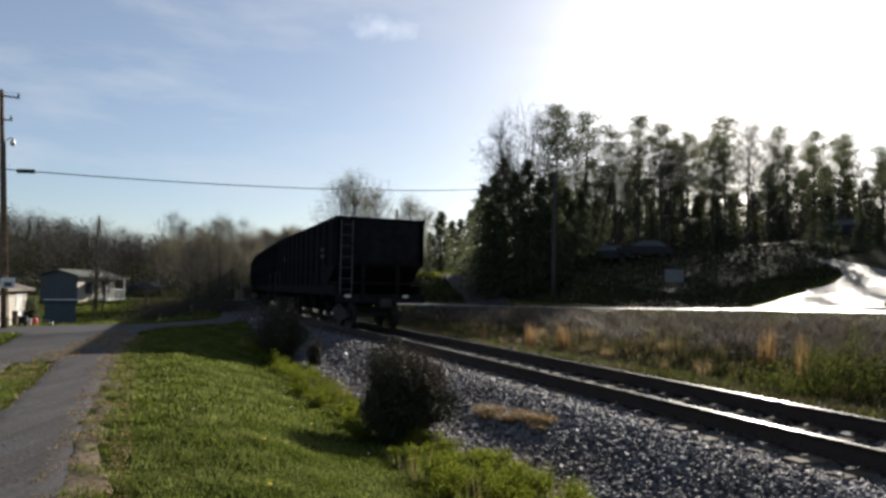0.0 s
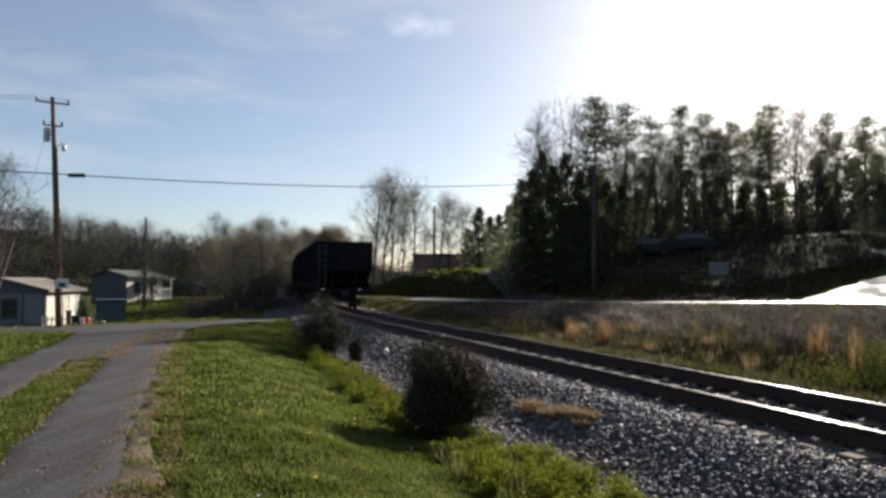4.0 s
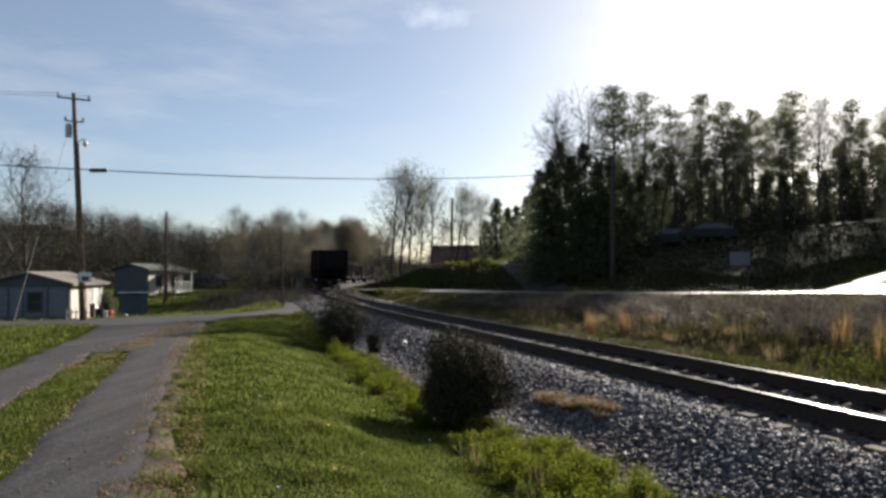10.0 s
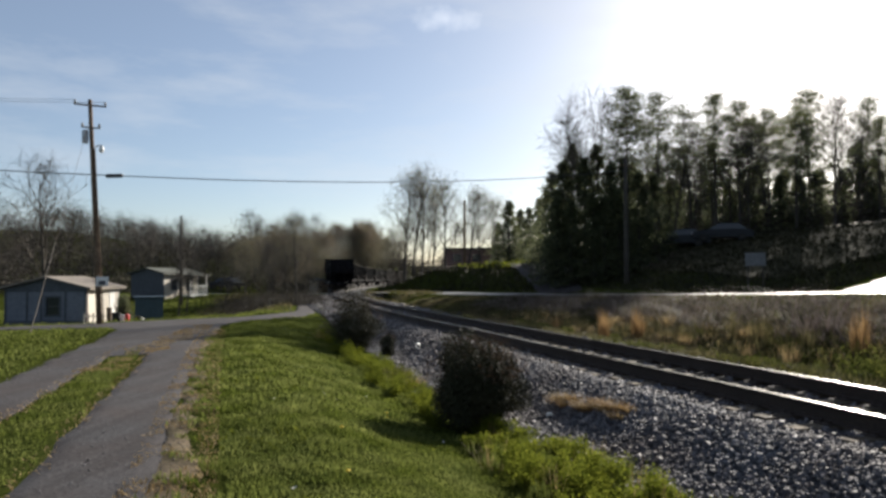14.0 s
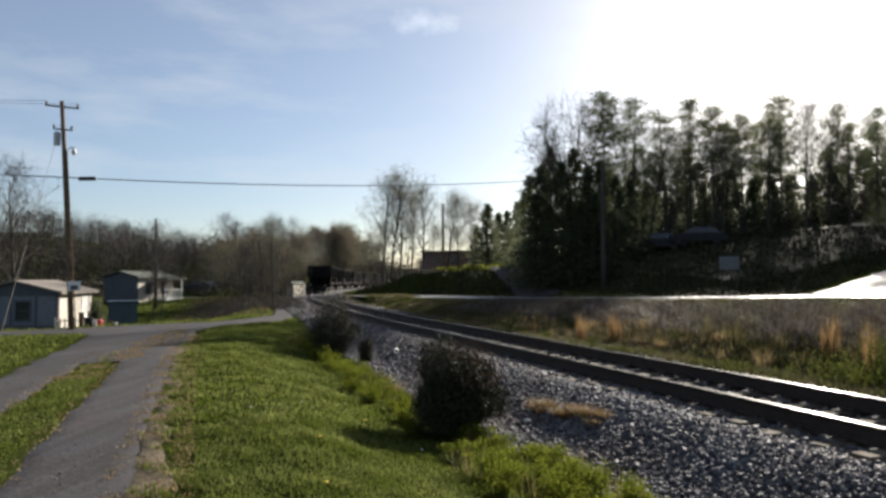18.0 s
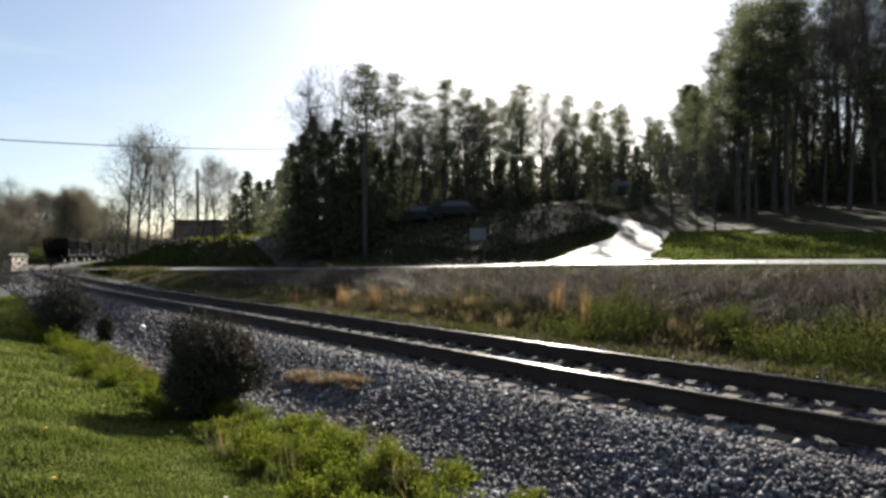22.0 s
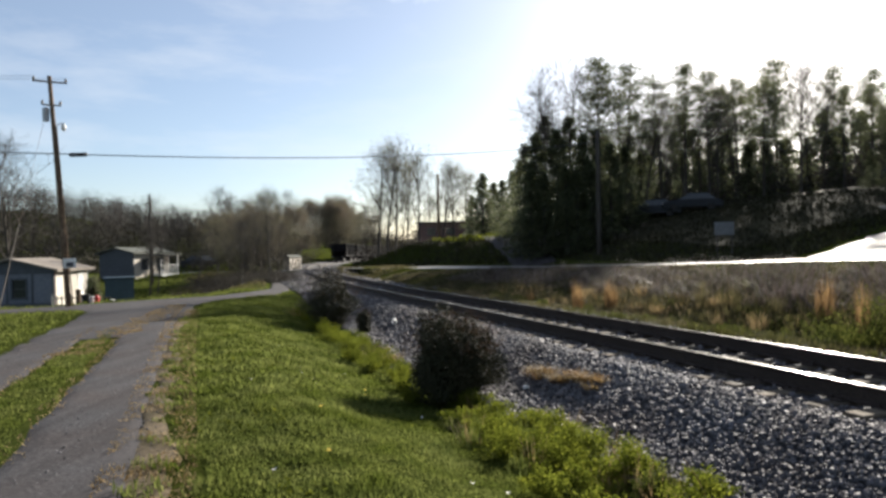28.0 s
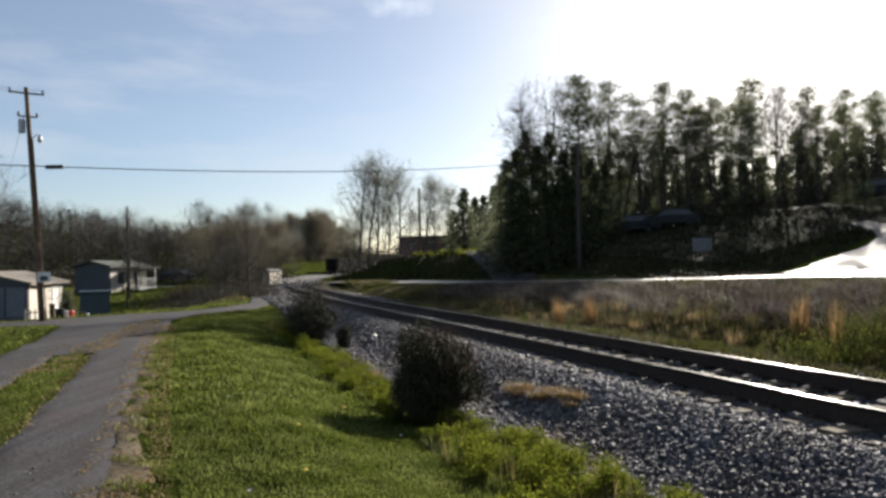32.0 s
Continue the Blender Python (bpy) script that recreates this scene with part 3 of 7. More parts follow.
def land(x, y):
    """Height of the ground."""
    x, y = np.asarray(x, float), np.asarray(y, float)
    s, p = sp(x, y)
    q, zr = p - track_p(s), track_z(s)
    rp, rz = np.interp(s, ROAD_S, ROAD_P), np.interp(s, ROAD_S, ROAD_Z)
    # left of the track
    drive = np.interp(s, [-50, 20, 27, 36, 50, 66, 100], [0, 0, -0.10, -0.14, -0.22, -0.4, -0.5])
    low = np.interp(s, [-60, 5, 20, 27.5, 34, 45, 60, 68, 100, 160], [0, 0, -0.05, -0.15, -1.1, -1.45, -0.85, -0.35, 0.2, 2.0])
    toe = np.minimum(zr, drive) - np.interp(s, [19, 27], [0.52, 0.12])
    left = np.where(q > -1.7, zr - 0.2, np.where(q > -3.3, zr - 0.2 + (toe - zr + 0.2) * smooth01((-1.7 - q) / 1.6),
            np.where(q > -4.1, toe, toe + (drive - toe) * smooth01((-4.1 - q) / 2.6))))
    left = left + (low - drive) * smooth01((np.interp(s, [24, 27, 28.5, 31, 35, 41, 62], [-11.2, -10.6, -8.6, -6.6, -5.4, -4.9, -4.8]) - q) / 3.4)
    left = left + 0.115 * np.clip(-q - 55, 0, 160) * smooth01((s + 80) / 80)
    # right of the track: ditch, bank, road, hill
    f = np.clip((q - 3.4) / np.maximum(rp - 3.2 - track_p(s) - 3.4, 0.5), 0, 1)
    ditch = np.minimum(zr - 0.45, rz - 0.3)
    right = np.where(q < 1.7, zr - 0.2, np.where(q < 3.4, zr - 0.2 + (ditch - zr + 0.2) * smooth01((q - 1.7) / 1.7), ditch + (rz - ditch) * f ** 0.8))
    e = np.maximum(p - rp - 3.2, 0)
    steep = np.interp(s, [-60, 5, 22, 27, 32, 45, 52, 60, 70, 80], [0.05, 0.06, 0.10, 0.17, 0.27, 0.36, 0.5, 0.9, 1.0, 0.4])
    top = np.interp(s, [-60, 5, 20, 35, 48, 56, 64, 71, 76, 84, 95, 200], [6, 8, 8, 7.2, 6, 3.0, 2.75, 2.6, 0.6, 0.2, 0.2, 3])
    hill = top * (1 - np.exp(-(steep * e + 0.0035 * e * e) / np.maximum(top, 0.1)))
    cross = smooth01((s - 62) / 12)
    out = np.where(q < 0, left, right + np.where(p > rp, hill, 0))
    out = np.where((q > 0) & (p > rp), rz + hill, out)
    # far of the crossing the land lies level with the track
    far_flat = np.where(q > 3.4, track_z(s) - 0.4 + hill * smooth01((q - 5) / 8), left)
    out = out * (1 - cross) + far_flat * cross
    far = np.hypot(x, y)
    out = out + 8.0 * np.exp(-(((x + 105) / 45) ** 2 + ((y - 140) / 40) ** 2)) - 1.0 * np.exp(-(((x + 62) / 25) ** 2 + ((y - 150) / 30) ** 2))
    out = out - 0.12 * smooth01((1.7 - np.abs(q)) / 0.4)
    near_road = smooth01((6.0 - np.abs(p - rp) / (1 + 0.35 * smooth01((s - 56) / 10))) / 2.5) * smooth01((s - 54) / 6)
    out = out * (1 - near_road) + (rz - 0.04) * near_road
    out = out + 0.035 * wave(x, y, 1.6) * (np.abs(q) > 4.2) * np.where(np.abs(p - rp) < 4, 0.2, 1) + 0.3 * wave(x, y, 30, 3) * smooth01((far - 60) / 80)
    return out


def ground_at(x, y):
    return float(land(x, y))


def graded(lo, hi, fine_lo, fine_hi, step, grow=1.16):
    mid = list(np.arange(fine_lo, fine_hi + 1e-6, step))
    a, b, d = [], [], step
    v = fine_hi
    while v < hi:
        d *= grow
        v += d
        b.append(v)
    d, v = step, fine_lo
    while v > lo:
        d *= grow
        v -= d
        a.append(v)
    return np.array(a[::-1] + mid + b)


def sheet(ss, qs, follow=True, lift=0.0, lift_fn=None):
    """A grid over the land in track coordinates."""
    S, Q = np.meshgrid(ss, qs, indexing="ij")
    P = Q + (track_p(S) if follow else 0)
    X, Y = xy(S, P)
    Z = land(X, Y) + lift
    if lift_fn is not None:
        Z = Z + lift_fn(S, Q)
    n, m = S.shape
    i, j = np.meshgrid(np.arange(n - 1), np.arange(m - 1), indexing="ij")
    k = (i * m + j).ravel()
    faces = np.stack([k, k + 1, k + m + 1, k + m], 1)[:, ::-1]
    sh = Shape()
    sh.add(np.stack([X, Y, Z], -1).reshape(-1, 3), faces.tolist())
    return sh


def ribbon(ss, lo, hi, cols, lift=0.02, wob=0.12, follow=True, seed=0.0):
    """A strip between lo(s) and hi(s) laid on the land, with uneven edges that dip under it."""
    S = np.repeat(np.asarray(ss)[:, None], cols, 1)
    t = np.linspace(0, 1, cols)[None, :]
    a = np.asarray(lo)[:, None] + wob * wave(S[:, :1], S[:, :1] * 0 + seed, 0.35, seed) + 0.6 * wob * wave(S[:, :1], S[:, :1] * 0, 1.7, seed + 4)
    b = np.asarray(hi)[:, None] + wob * wave(S[:, :1], S[:, :1] * 0 + seed, 0.31, seed + 9) + 0.6 * wob * wave(S[:, :1], S[:, :1] * 0, 1.5, seed + 2)
    Q = a + (b - a) * t
    P = Q + (track_p(S) if follow else 0)
    X, Y = xy(S, P)
    Z = land(X, Y) + lift
    Z[:, 0] -= lift + 0.05
    Z[:, -1] -= lift + 0.05
    n, m = S.shape
    i, j = np.meshgrid(np.arange(n - 1), np.arange(m - 1), indexing="ij")
    k = (i * m + j).ravel()
    sh = Shape()
    sh.add(np.stack([X, Y, Z], -1).reshape(-1, 3), np.stack([k, k + 1, k + m + 1, k + m], 1)[:, ::-1].tolist())
    return sh


def build_land():
    ss = graded(-1600, 2600, -6, 84, 0.5)
    qs = graded(-1800, 1800, -16, 18, 0.3)
    ground = sheet(ss, qs)
    tagged(part("ground", ground, "soil", smooth=True), "uneven grassy ground of a valley beside the railway", "ground", kind="structure")
    # driveway in two wheel tracks, then one apron that follows the line to the crossing
    s1 = np.arange(-14, 14.7, 0.2)
    one = np.ones_like(s1)
    tagged(part("gravel_drive", ribbon(s1, -8.96 * one, -7.80 * one, 9, 0.022, 0.06, seed=1), "gravel", smooth=True), "grey gravel wheel track of a driveway beside the lawn", "driveway", kind="structure")
    tagged(part("gravel_drive", ribbon(s1, -10.66 * one, -9.55 * one + 0.05 * np.clip(s1 - 12, 0, 9), 9, 0.022, 0.07, seed=2), "gravel", smooth=True), "grey gravel wheel track of a driveway with grass between", "driveway", kind="structure")
    s2 = np.arange(14.6, 62, 0.4)
    lo, hi = np.interp(s2, *LANE_LO), np.interp(s2, *LANE_HI)
    tagged(part("gravel_apron", ribbon(s2, lo, hi, 14, 0.022, 0.12, seed=3), "gravel", smooth=True), "grey gravel lane curving along the railway to the crossing", "driveway", kind="structure")
    s3 = np.arange(-8, 22, 0.2)
    tagged(part("dirt_verge", ribbon(s3, -7.95 + 0 * s3, -7.5 + 0.12 * wave(s3, 0 * s3, 1.1), 5, 0.016, 0.16, seed=5), "verge", smooth=True), "dry tan dirt and dead grass along the drive", "verge", kind="structure")
    # road on the bank
    s4 = np.concatenate([np.arange(-160, -10, 4.0), np.arange(-10, 104, 1.0)])
    rp = np.interp(s4, ROAD_S, ROAD_P)
    sh = Shape()
    slope = np.gradient(rp, s4)
    wide = 3.0 * np.sqrt(1 + slope ** 2)
    for k in range(len(s4) - 1):
        v = []
        for i in (k, k + 1):
            for t in (-1.0, -0.5, 0, 0.5, 1.0):
                x, y = xy(s4[i], rp[i] + t * wide[i])
                z = np.interp(s4[i], ROAD_S, ROAD_Z) + 0.05 - 0.04 * t * t
                v.append((x, y, z if s4[i] < 61 else max(z, ground_at(x, y) + 0.03)))
        sh.add(v, [(j, j + 1, j + 6, j + 5)[::-1] for j in range(4)])
    tagged(part("road", sh, "asphalt", smooth=True), "worn grey asphalt country road on the bank", "road", kind="structure")
    # side lane climbing the hill from the road
    path = HILL_LANE
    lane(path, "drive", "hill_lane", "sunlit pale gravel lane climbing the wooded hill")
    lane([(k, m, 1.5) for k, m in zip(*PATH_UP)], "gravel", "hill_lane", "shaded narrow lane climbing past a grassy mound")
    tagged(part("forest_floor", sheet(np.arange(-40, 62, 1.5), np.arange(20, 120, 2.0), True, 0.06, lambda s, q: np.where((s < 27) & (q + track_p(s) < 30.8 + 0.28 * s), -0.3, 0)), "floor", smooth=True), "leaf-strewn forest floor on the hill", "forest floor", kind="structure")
    tagged(part("ballast_bed", sheet(np.concatenate([np.arange(-60, -8, 2.0), np.arange(-8, 40, 0.25), np.arange(40, 200, 2.0)]), np.linspace(-3.5, 3.3, 28), True, 0.0,
        lambda s, q: np.where(np.abs(q + 0.1) > 3.3, -0.05, np.where(np.abs(q) < 1.5, 0.06, 0.02))), "bed", smooth=True), "grey crushed-stone railway bed", "ballast", kind="structure")


def lane(path, mat, name, label):
    pts = np.array(path, float)
    t = np.linspace(0, len(pts) - 1, len(pts) * 8)
    c = np.stack([np.interp(t, np.arange(len(pts)), pts[:, k]) for k in range(3)], 1)
    for _ in range(6):
        c[1:-1] = (c[:-2] + 2 * c[1:-1] + c[2:]) / 4
    X, Y = xy(c[:, 0], c[:, 1])
    d = np.gradient(np.stack([X, Y], 1), axis=0)
    d /= np.linalg.norm(d, axis=1)[:, None]
    nrm = np.stack([d[:, 1], -d[:, 0]], 1)
    sh, cols = Shape(), 7
    v = []
    for i in range(len(c)):
        for j in range(cols):
            u = (j / (cols - 1) * 2 - 1) * c[i, 2] * (1 + 0.1 * wave(c[i, 0], c[i, 1], 0.7, j))
            x, y = X[i] + nrm[i, 0] * u, Y[i] + nrm[i, 1] * u
            v.append((x, y, ground_at(x, y) + (0.1 if 0 < j < cols - 1 else -0.05) - 0.03 * math.cos(6.0 * u)))
    sh.add(v, [(i * cols + j, i * cols + j + 1, (i + 1) * cols + j + 1, (i + 1) * cols + j) for i in range(len(c) - 1) for j in range(cols - 1)])
    me = part(name, sh, mat, smooth=True)
    for pl in me.data.polygons:
        if pl.normal.z < 0:
            pl.flip()
    tagged(me, label, "lane", kind="structure")


# ---- railway ----
def rail_frame(s):
    """Point on the centre line at rail-head height, the way along it and the way to its right."""
    p = float(track_p(s))
    x, y = xy(s, p)
    slope = float(track_p(s + 0.5) - track_p(s - 0.5))
    ax, ay = xy(1.0, slope)
    k = math.hypot(ax, ay)
    return Vector((x, y, float(track_z(s)))), Vector((ax / k, ay / k, 0)), Vector((ay / k, -ax / k, 0))


def build_track():
    track = thing("railway_track", pose(0, 0, 0), "single railway track of rusty rails on worn wooden sleepers", "railway", kind="structure")
    stations = list(np.arange(-60, 30, 1.5)) + list(np.arange(30, 230, 3.0))
    prof = [(-0.075, -0.198), (0.075, -0.198), (0.075, -0.185), (0.012, -0.165), (0.010, -0.05), (0.034, -0.038), (0.036, -0.009), (0.028, -0.002), (-0.028, -0.002), (-0.036, -0.009), (-0.034, -0.038), (-0.010, -0.05), (-0.012, -0.165), (-0.075, -0.185)]
    cap = [(-0.021, -0.004), (0.021, -0.004), (0.019, -0.001), (0.0, 0.0), (-0.019, -0.001)]
    for side in (-0.755, 0.755):
        for name, pr, mat in (("rail", prof, "rail"), ("rail_head", cap, "railhead")):
            sh, v = Shape(), []
            for s in stations:
                c, a, n = rail_frame(s)
                v += [c + n * (side + u) + Vector((0, 0, w)) for u, w in pr]
            k = len(pr)
            sh.add(v, [(i * k + j, i * k + (j + 1) % k, (i + 1) * k + (j + 1) % k, (i + 1) * k + j) for i in range(len(stations) - 1) for j in range(k)])
            part(name, sh, mat, track, "bright polished running surface" if name == "rail_head" else "")
    tie = Shape().box(-1.3, -0.115, -0.17, 1.3, 0.115, 0.0, bevel=0.014).mesh("sleeper", "sleeper")
    plate = Shape().box(-0.16, -0.1, 0, 0.16, 0.1, 0.018, bevel=0.004)
    for u in (-0.09, 0.09):
        for w in (-0.06, 0.06):
            plate.box(u - 0.014, w - 0.014, 0.018, u + 0.014, w + 0.014, 0.05, bevel=0.004)
    plate = plate.mesh("tie_plate", "rail")
    s, k = -9.0, 0
    while s < 110:
        c, a, n = rail_frame(s)
        yaw = math.degrees(math.atan2(n.y, n.x)) + rng.normal() * 0.8
        drop = -0.216 + rng.normal() * 0.006
        ob = part("sleeper", tie, None, track, at=pose(c.x + n.x * rng.normal() * 0.03, c.y + n.y * rng.normal() * 0.03, c.z + drop, rng.normal() * 0.5, rng.normal() * 0.4, yaw))
        if s < 26:
            for side in (-0.755, 0.755):
                part("tie_plate", plate, None, track, at=pose(*(c + n * side + Vector((0, 0, drop + 0.001))), 0, 0, yaw))
        s += 0.53 + rng.normal() * 0.015


def build_ballast():
    """Crushed stone: chunky broken pieces scattered over the bed."""
    cube = np.array([(x, y, z) for x in (-1, 1) for y in (-1, 1) for z in (-1, 1)]) * 0.62
    quad = [(0, 1, 3, 2), (4, 6, 7, 5), (0, 4, 5, 1), (2, 3, 7, 6), (0, 2, 6, 4), (1, 5, 7, 3)]
    tri = np.array([t for q in quad for t in ((q[0], q[1], q[2]), (q[0], q[2], q[3]))])
    spots = []
    for lo, hi, q0, q1, n, size in ((-5, 6, -3.75, -0.9, 44000, 0.0185), (6, 13, -3.75, -0.9, 23000, 0.021), (13, 27, -3.7, -0.9, 16000, 0.027), (-6, 24, -0.62, 0.62, 6000, 0.028), (27, 62, -3.6, 3.4, 8000, 0.045), (-8, 26, 0.9, 1.7, 2600, 0.03), (-3, 14, -4.2, -3.6, 160, 0.024), (2, 14, -3.6, -1.0, 260, 0.036), (-6, 20, -1.55, -0.86, 6500, 0.024)):
        S, Q = rng.uniform(lo, hi, n), rng.uniform(q0, q1, n)
        R = size * rng.lognormal(0, 0.28, n)
        spots.append(np.stack([S, Q, R], 1))
    for n, q0, q1, size in ((1500, -8.8, -7.7, 0.006), (900, -10.6, -9.7, 0.007)):
        spots.append(np.stack([rng.uniform(1.5, 15, n), rng.uniform(q0, q1, n), size * rng.lognormal(0, 0.35, n)], 1))
    spots = np.concatenate(spots)
    X, Y = xy(spots[:, 0], spots[:, 1] + track_p(spots[:, 0]))
    Z = land(X, Y) + np.where(spots[:, 1] < -7, 0.018, 0.03) + spots[:, 2] * rng.uniform(-0.2, 0.55, len(spots))
    inside = (np.abs(spots[:, 1]) < 1.35)
    Z = np.where(inside, Z + 0.035, Z)
    Z = Z + np.where((spots[:, 1] < -0.8) & (spots[:, 1] > -1.6), 0.012 * rng.uniform(0.2, 1, len(spots)), 0)
    n = len(spots)
    shapes = (cube[None] + rng.normal(size=(n, 8, 3)) * 0.22) * rng.uniform(0.65, 1.3, (n, 1, 3))
    q, _ = np.linalg.qr(rng.normal(size=(n, 3, 3)))
    v = np.einsum("nij,nkj->nki", q, shapes) * spots[:, None, 2:3] + np.stack([X, Y, Z], 1)[:, None]
    me = bpy.data.meshes.new("ballast_stones")
    f = (np.arange(n)[:, None, None] * 8 + tri[None]).reshape(-1, 3)
    me.vertices.add(n * 8)
    me.vertices.foreach_set("co", v.ravel())
    me.loops.add(len(f) * 3)
    me.loops.foreach_set("vertex_index", f.ravel())
    me.polygons.add(len(f))
    me.polygons.foreach_set("loop_start", np.arange(len(f)) * 3)
    me.materials.append(MAT["stone"])
    me.update(calc_edges=True)
    me.validate()
    tagged(new("ballast_stones", me), "loose blue-grey crushed stone ballast beside the rails", "gravel", kind="stuff")


# ---- plants ----
def blades(name, s0, s1, q0, q1, n, h, w, mat, label, keep=None, follow=True, lean=0.5, lift=0.0):
    S, Q = rng.uniform(s0, s1, n), rng.uniform(q0, q1, n)
    if keep is not None:
        k = keep(S, Q)
        S, Q = S[k], Q[k]
    n = len(S)
    X, Y = xy(S, Q + (track_p(S) if follow else 0))
    Z = land(X, Y) + lift
    clump = np.clip(0.55 + 0.55 * smooth01(0.5 + wave(X, Y, 0.2)) + 0.3 * wave(X, Y, 0.75, 5), 0.5, 2)
    H = h * clump * rng.uniform(0.5, 1.4, n)
    a = rng.uniform(0, 2 * np.pi, n)
    d = np.stack([np.cos(a), np.sin(a), 0 * a], 1)
    side = np.stack([-np.sin(a), np.cos(a), 0 * a], 1) * (w * rng.uniform(0.6, 1.4, n))[:, None] * 0.5
    base = np.stack([X, Y, Z - 0.005], 1)
    up = np.array([0, 0, 1.0])
    mid = base + up * (H * 0.6)[:, None] + d * (H * lean * 0.3)[:, None]
    tip = base + up * H[:, None] * 0.95 + d * (H * lean * rng.uniform(0.4, 1.5, n))[:, None]
    v = np.stack([base - side, base + side, mid + side * 0.8, mid - side * 0.8, tip], 1).reshape(-1, 3)
    me = bpy.data.meshes.new(name)
    me.vertices.add(n * 5)
    me.vertices.foreach_set("co", v.ravel())
    me.loops.add(n * 7)
    me.loops.foreach_set("vertex_index", (np.arange(n)[:, None] * 5 + np.array([0, 1, 2, 3, 3, 2, 4])).ravel())
    me.polygons.add(n * 2)
    me.polygons.foreach_set("loop_start", (np.arange(n)[:, None] * 7 + np.array([0, 4])).ravel())
    me.materials.append(MAT[mat])
    me.update(calc_edges=True)
    return tagged(new(name, me), label, "grass", kind="stuff")


def build_grass():
    # lawn
    blades("lawn_grass", -1, 8, -7.85, -3.4, 120000, 0.048, 0.010, "grass", "short sunlit green lawn between drive and railway", lambda s, q: (q < -3.6 + 0.22 * wave(s, q, 0.5)) & (q > -7.62 + 0.24 * wave(s, q, 0.3, 2) + 0.15 * wave(s, q, 1.1)))
    blades("lawn_grass", 8, 34, -7.8, -3.7, 80000, 0.065, 0.021, "grass", "short sunlit green lawn between drive and railway", lambda s, q: (q < -3.7 + 0.25 * wave(s, q, 0.6)) & (q > np.interp(s, *LANE_HI) + 0.12 + 0.2 * wave(s, q, 0.5)) & (q > -7.65 + 0.22 * wave(s, q, 0.4, 2)))
    blades("lawn_grass", -14, -1, -7.8, -3.4, 60000, 0.055, 0.02, "grass", "short sunlit green lawn between drive and railway", lambda s, q: (q < -3.6 + 0.22 * wave(s, q, 0.5)) & (q > -7.62 + 0.24 * wave(s, q, 0.3, 2)))
    blades("side_lawn", -14, 6, -26, -10.5, 70000, 0.08, 0.03, "grass", "green lawn beside the driveway", lambda s, q: q < -10.72 + 0.16 * wave(s, q, 0.5))
    blades("lawn_clover", -1, 20, -7.6, -3.9, 9000, 0.05, 0.03, "weed", "darker broad-leaved weeds through the lawn", lambda s, q: wave(s, q, 0.7, 11) > 0.35, lean=1.4)
    blades("verge_tufts", -1, 19, -7.95, -7.2, 12000, 0.06, 0.012, "grass", "ragged green tufts along the edge of the drive", lambda s, q: wave(s, q, 0.13, 6) + 0.5 * wave(s, q, 0.5, 1) > 0.45, lift=0.022)
    blades("strip_grass", -14, 16, -9.8, -8.85, 36000, 0.036, 0.013, "grass", "strip of green grass between the wheel tracks", lambda s, q: np.abs(q + 9.26 - 0.02 * np.clip(s - 12, 0, 9)) < np.interp(s, [-14, 12, 16], [0.34, 0.33, 0.14]) + 0.1 * wave(s, q, 0.4), lift=0.008)
    blades("strip_edge_litter", -2, 17, -9.95, -8.7, 6000, 0.028, 0.012, "litter", "tan dead grass along the edges of the wheel tracks", lambda s, q: np.abs(np.abs(q + 9.26) - 0.38) < 0.09 + 0.08 * wave(s, q, 0.3), lean=1.6, lift=0.022)
    blades("drive_litter", 12.5, 24, -9.9, -7.9, 14000, 0.022, 0.022, "litter", "dry tan litter and dead grass on the drive", lambda s, q: (np.abs(q + 9.25 - 0.13 * (s - 14)) < 0.34 + 0.3 * wave(s, q, 0.6)) & (wave(s, q, 0.25, 3) > -0.5), lean=1.8, lift=0.022)
    blades("verge_dead_grass", -1, 21, -8.1, -7.4, 12000, 0.03, 0.010, "litter", "dry tan grass along the edge of the drive", lambda s, q: wave(s, q, 0.2, 8) > -0.2, lean=1.4, lift=0.022)
    blades("side_lawn", 6, 31, -24, -10.5, 52000, 0.08, 0.024, "grass", "green lawn beside the driveway", lambda s, q: q < np.interp(s, *LANE_LO) - 0.05 + 0.16 * wave(s, q, 0.5))
    blades("valley_grass", 27, 40, -26, -4.4, 26000, 0.12, 0.045, "grass", "green grass falling away from the lane", lambda s, q: q < np.interp(s, *LANE_LO) - 0.1 + 0.2 * wave(s, q, 0.8))
    blades("meadow_grass", 38, 74, -26, -11, 26000, 0.16, 0.06, "grass", "bright green meadow below a mobile home")
    blades("rough_grass", 34, 74, -13, -4.2, 16000, 0.22, 0.05, "bankgrass", "rough olive grass and brush beside the lane", lambda s, q: (q < np.interp(s, *LANE_LO) - 0.3) & (q > -11.5 + 1.5 * wave(s, q, 2.0)))
    # bank below the road
    blades("bank_grass", -8, 45, 3.0, 9.6, 80000, 0.20, 0.022, "bankgrass", "rough brown and olive grass on the bank below the road", lambda s, q: (q < np.interp(s, [-8, 30, 40, 45], [9.4, 9.0, 7.0, 5.5]) + 0.3 * wave(s, q, 0.5)) & ((s > 5) | (q > 6.2) | (rng.uniform(0, 1, len(s)) < 0.3)), lean=0.8)
    blades("bank_brush", -8, 34, 4.8, 9.5, 26000, 0.40, 0.013, "cane", "tangle of arching bare brown canes on the upper bank", lambda s, q: (q < np.interp(s, [-8, 30, 34], [9.5, 8.8, 7.5])) & (wave(s, q, 0.9, 4) > -0.55), lean=2.0)
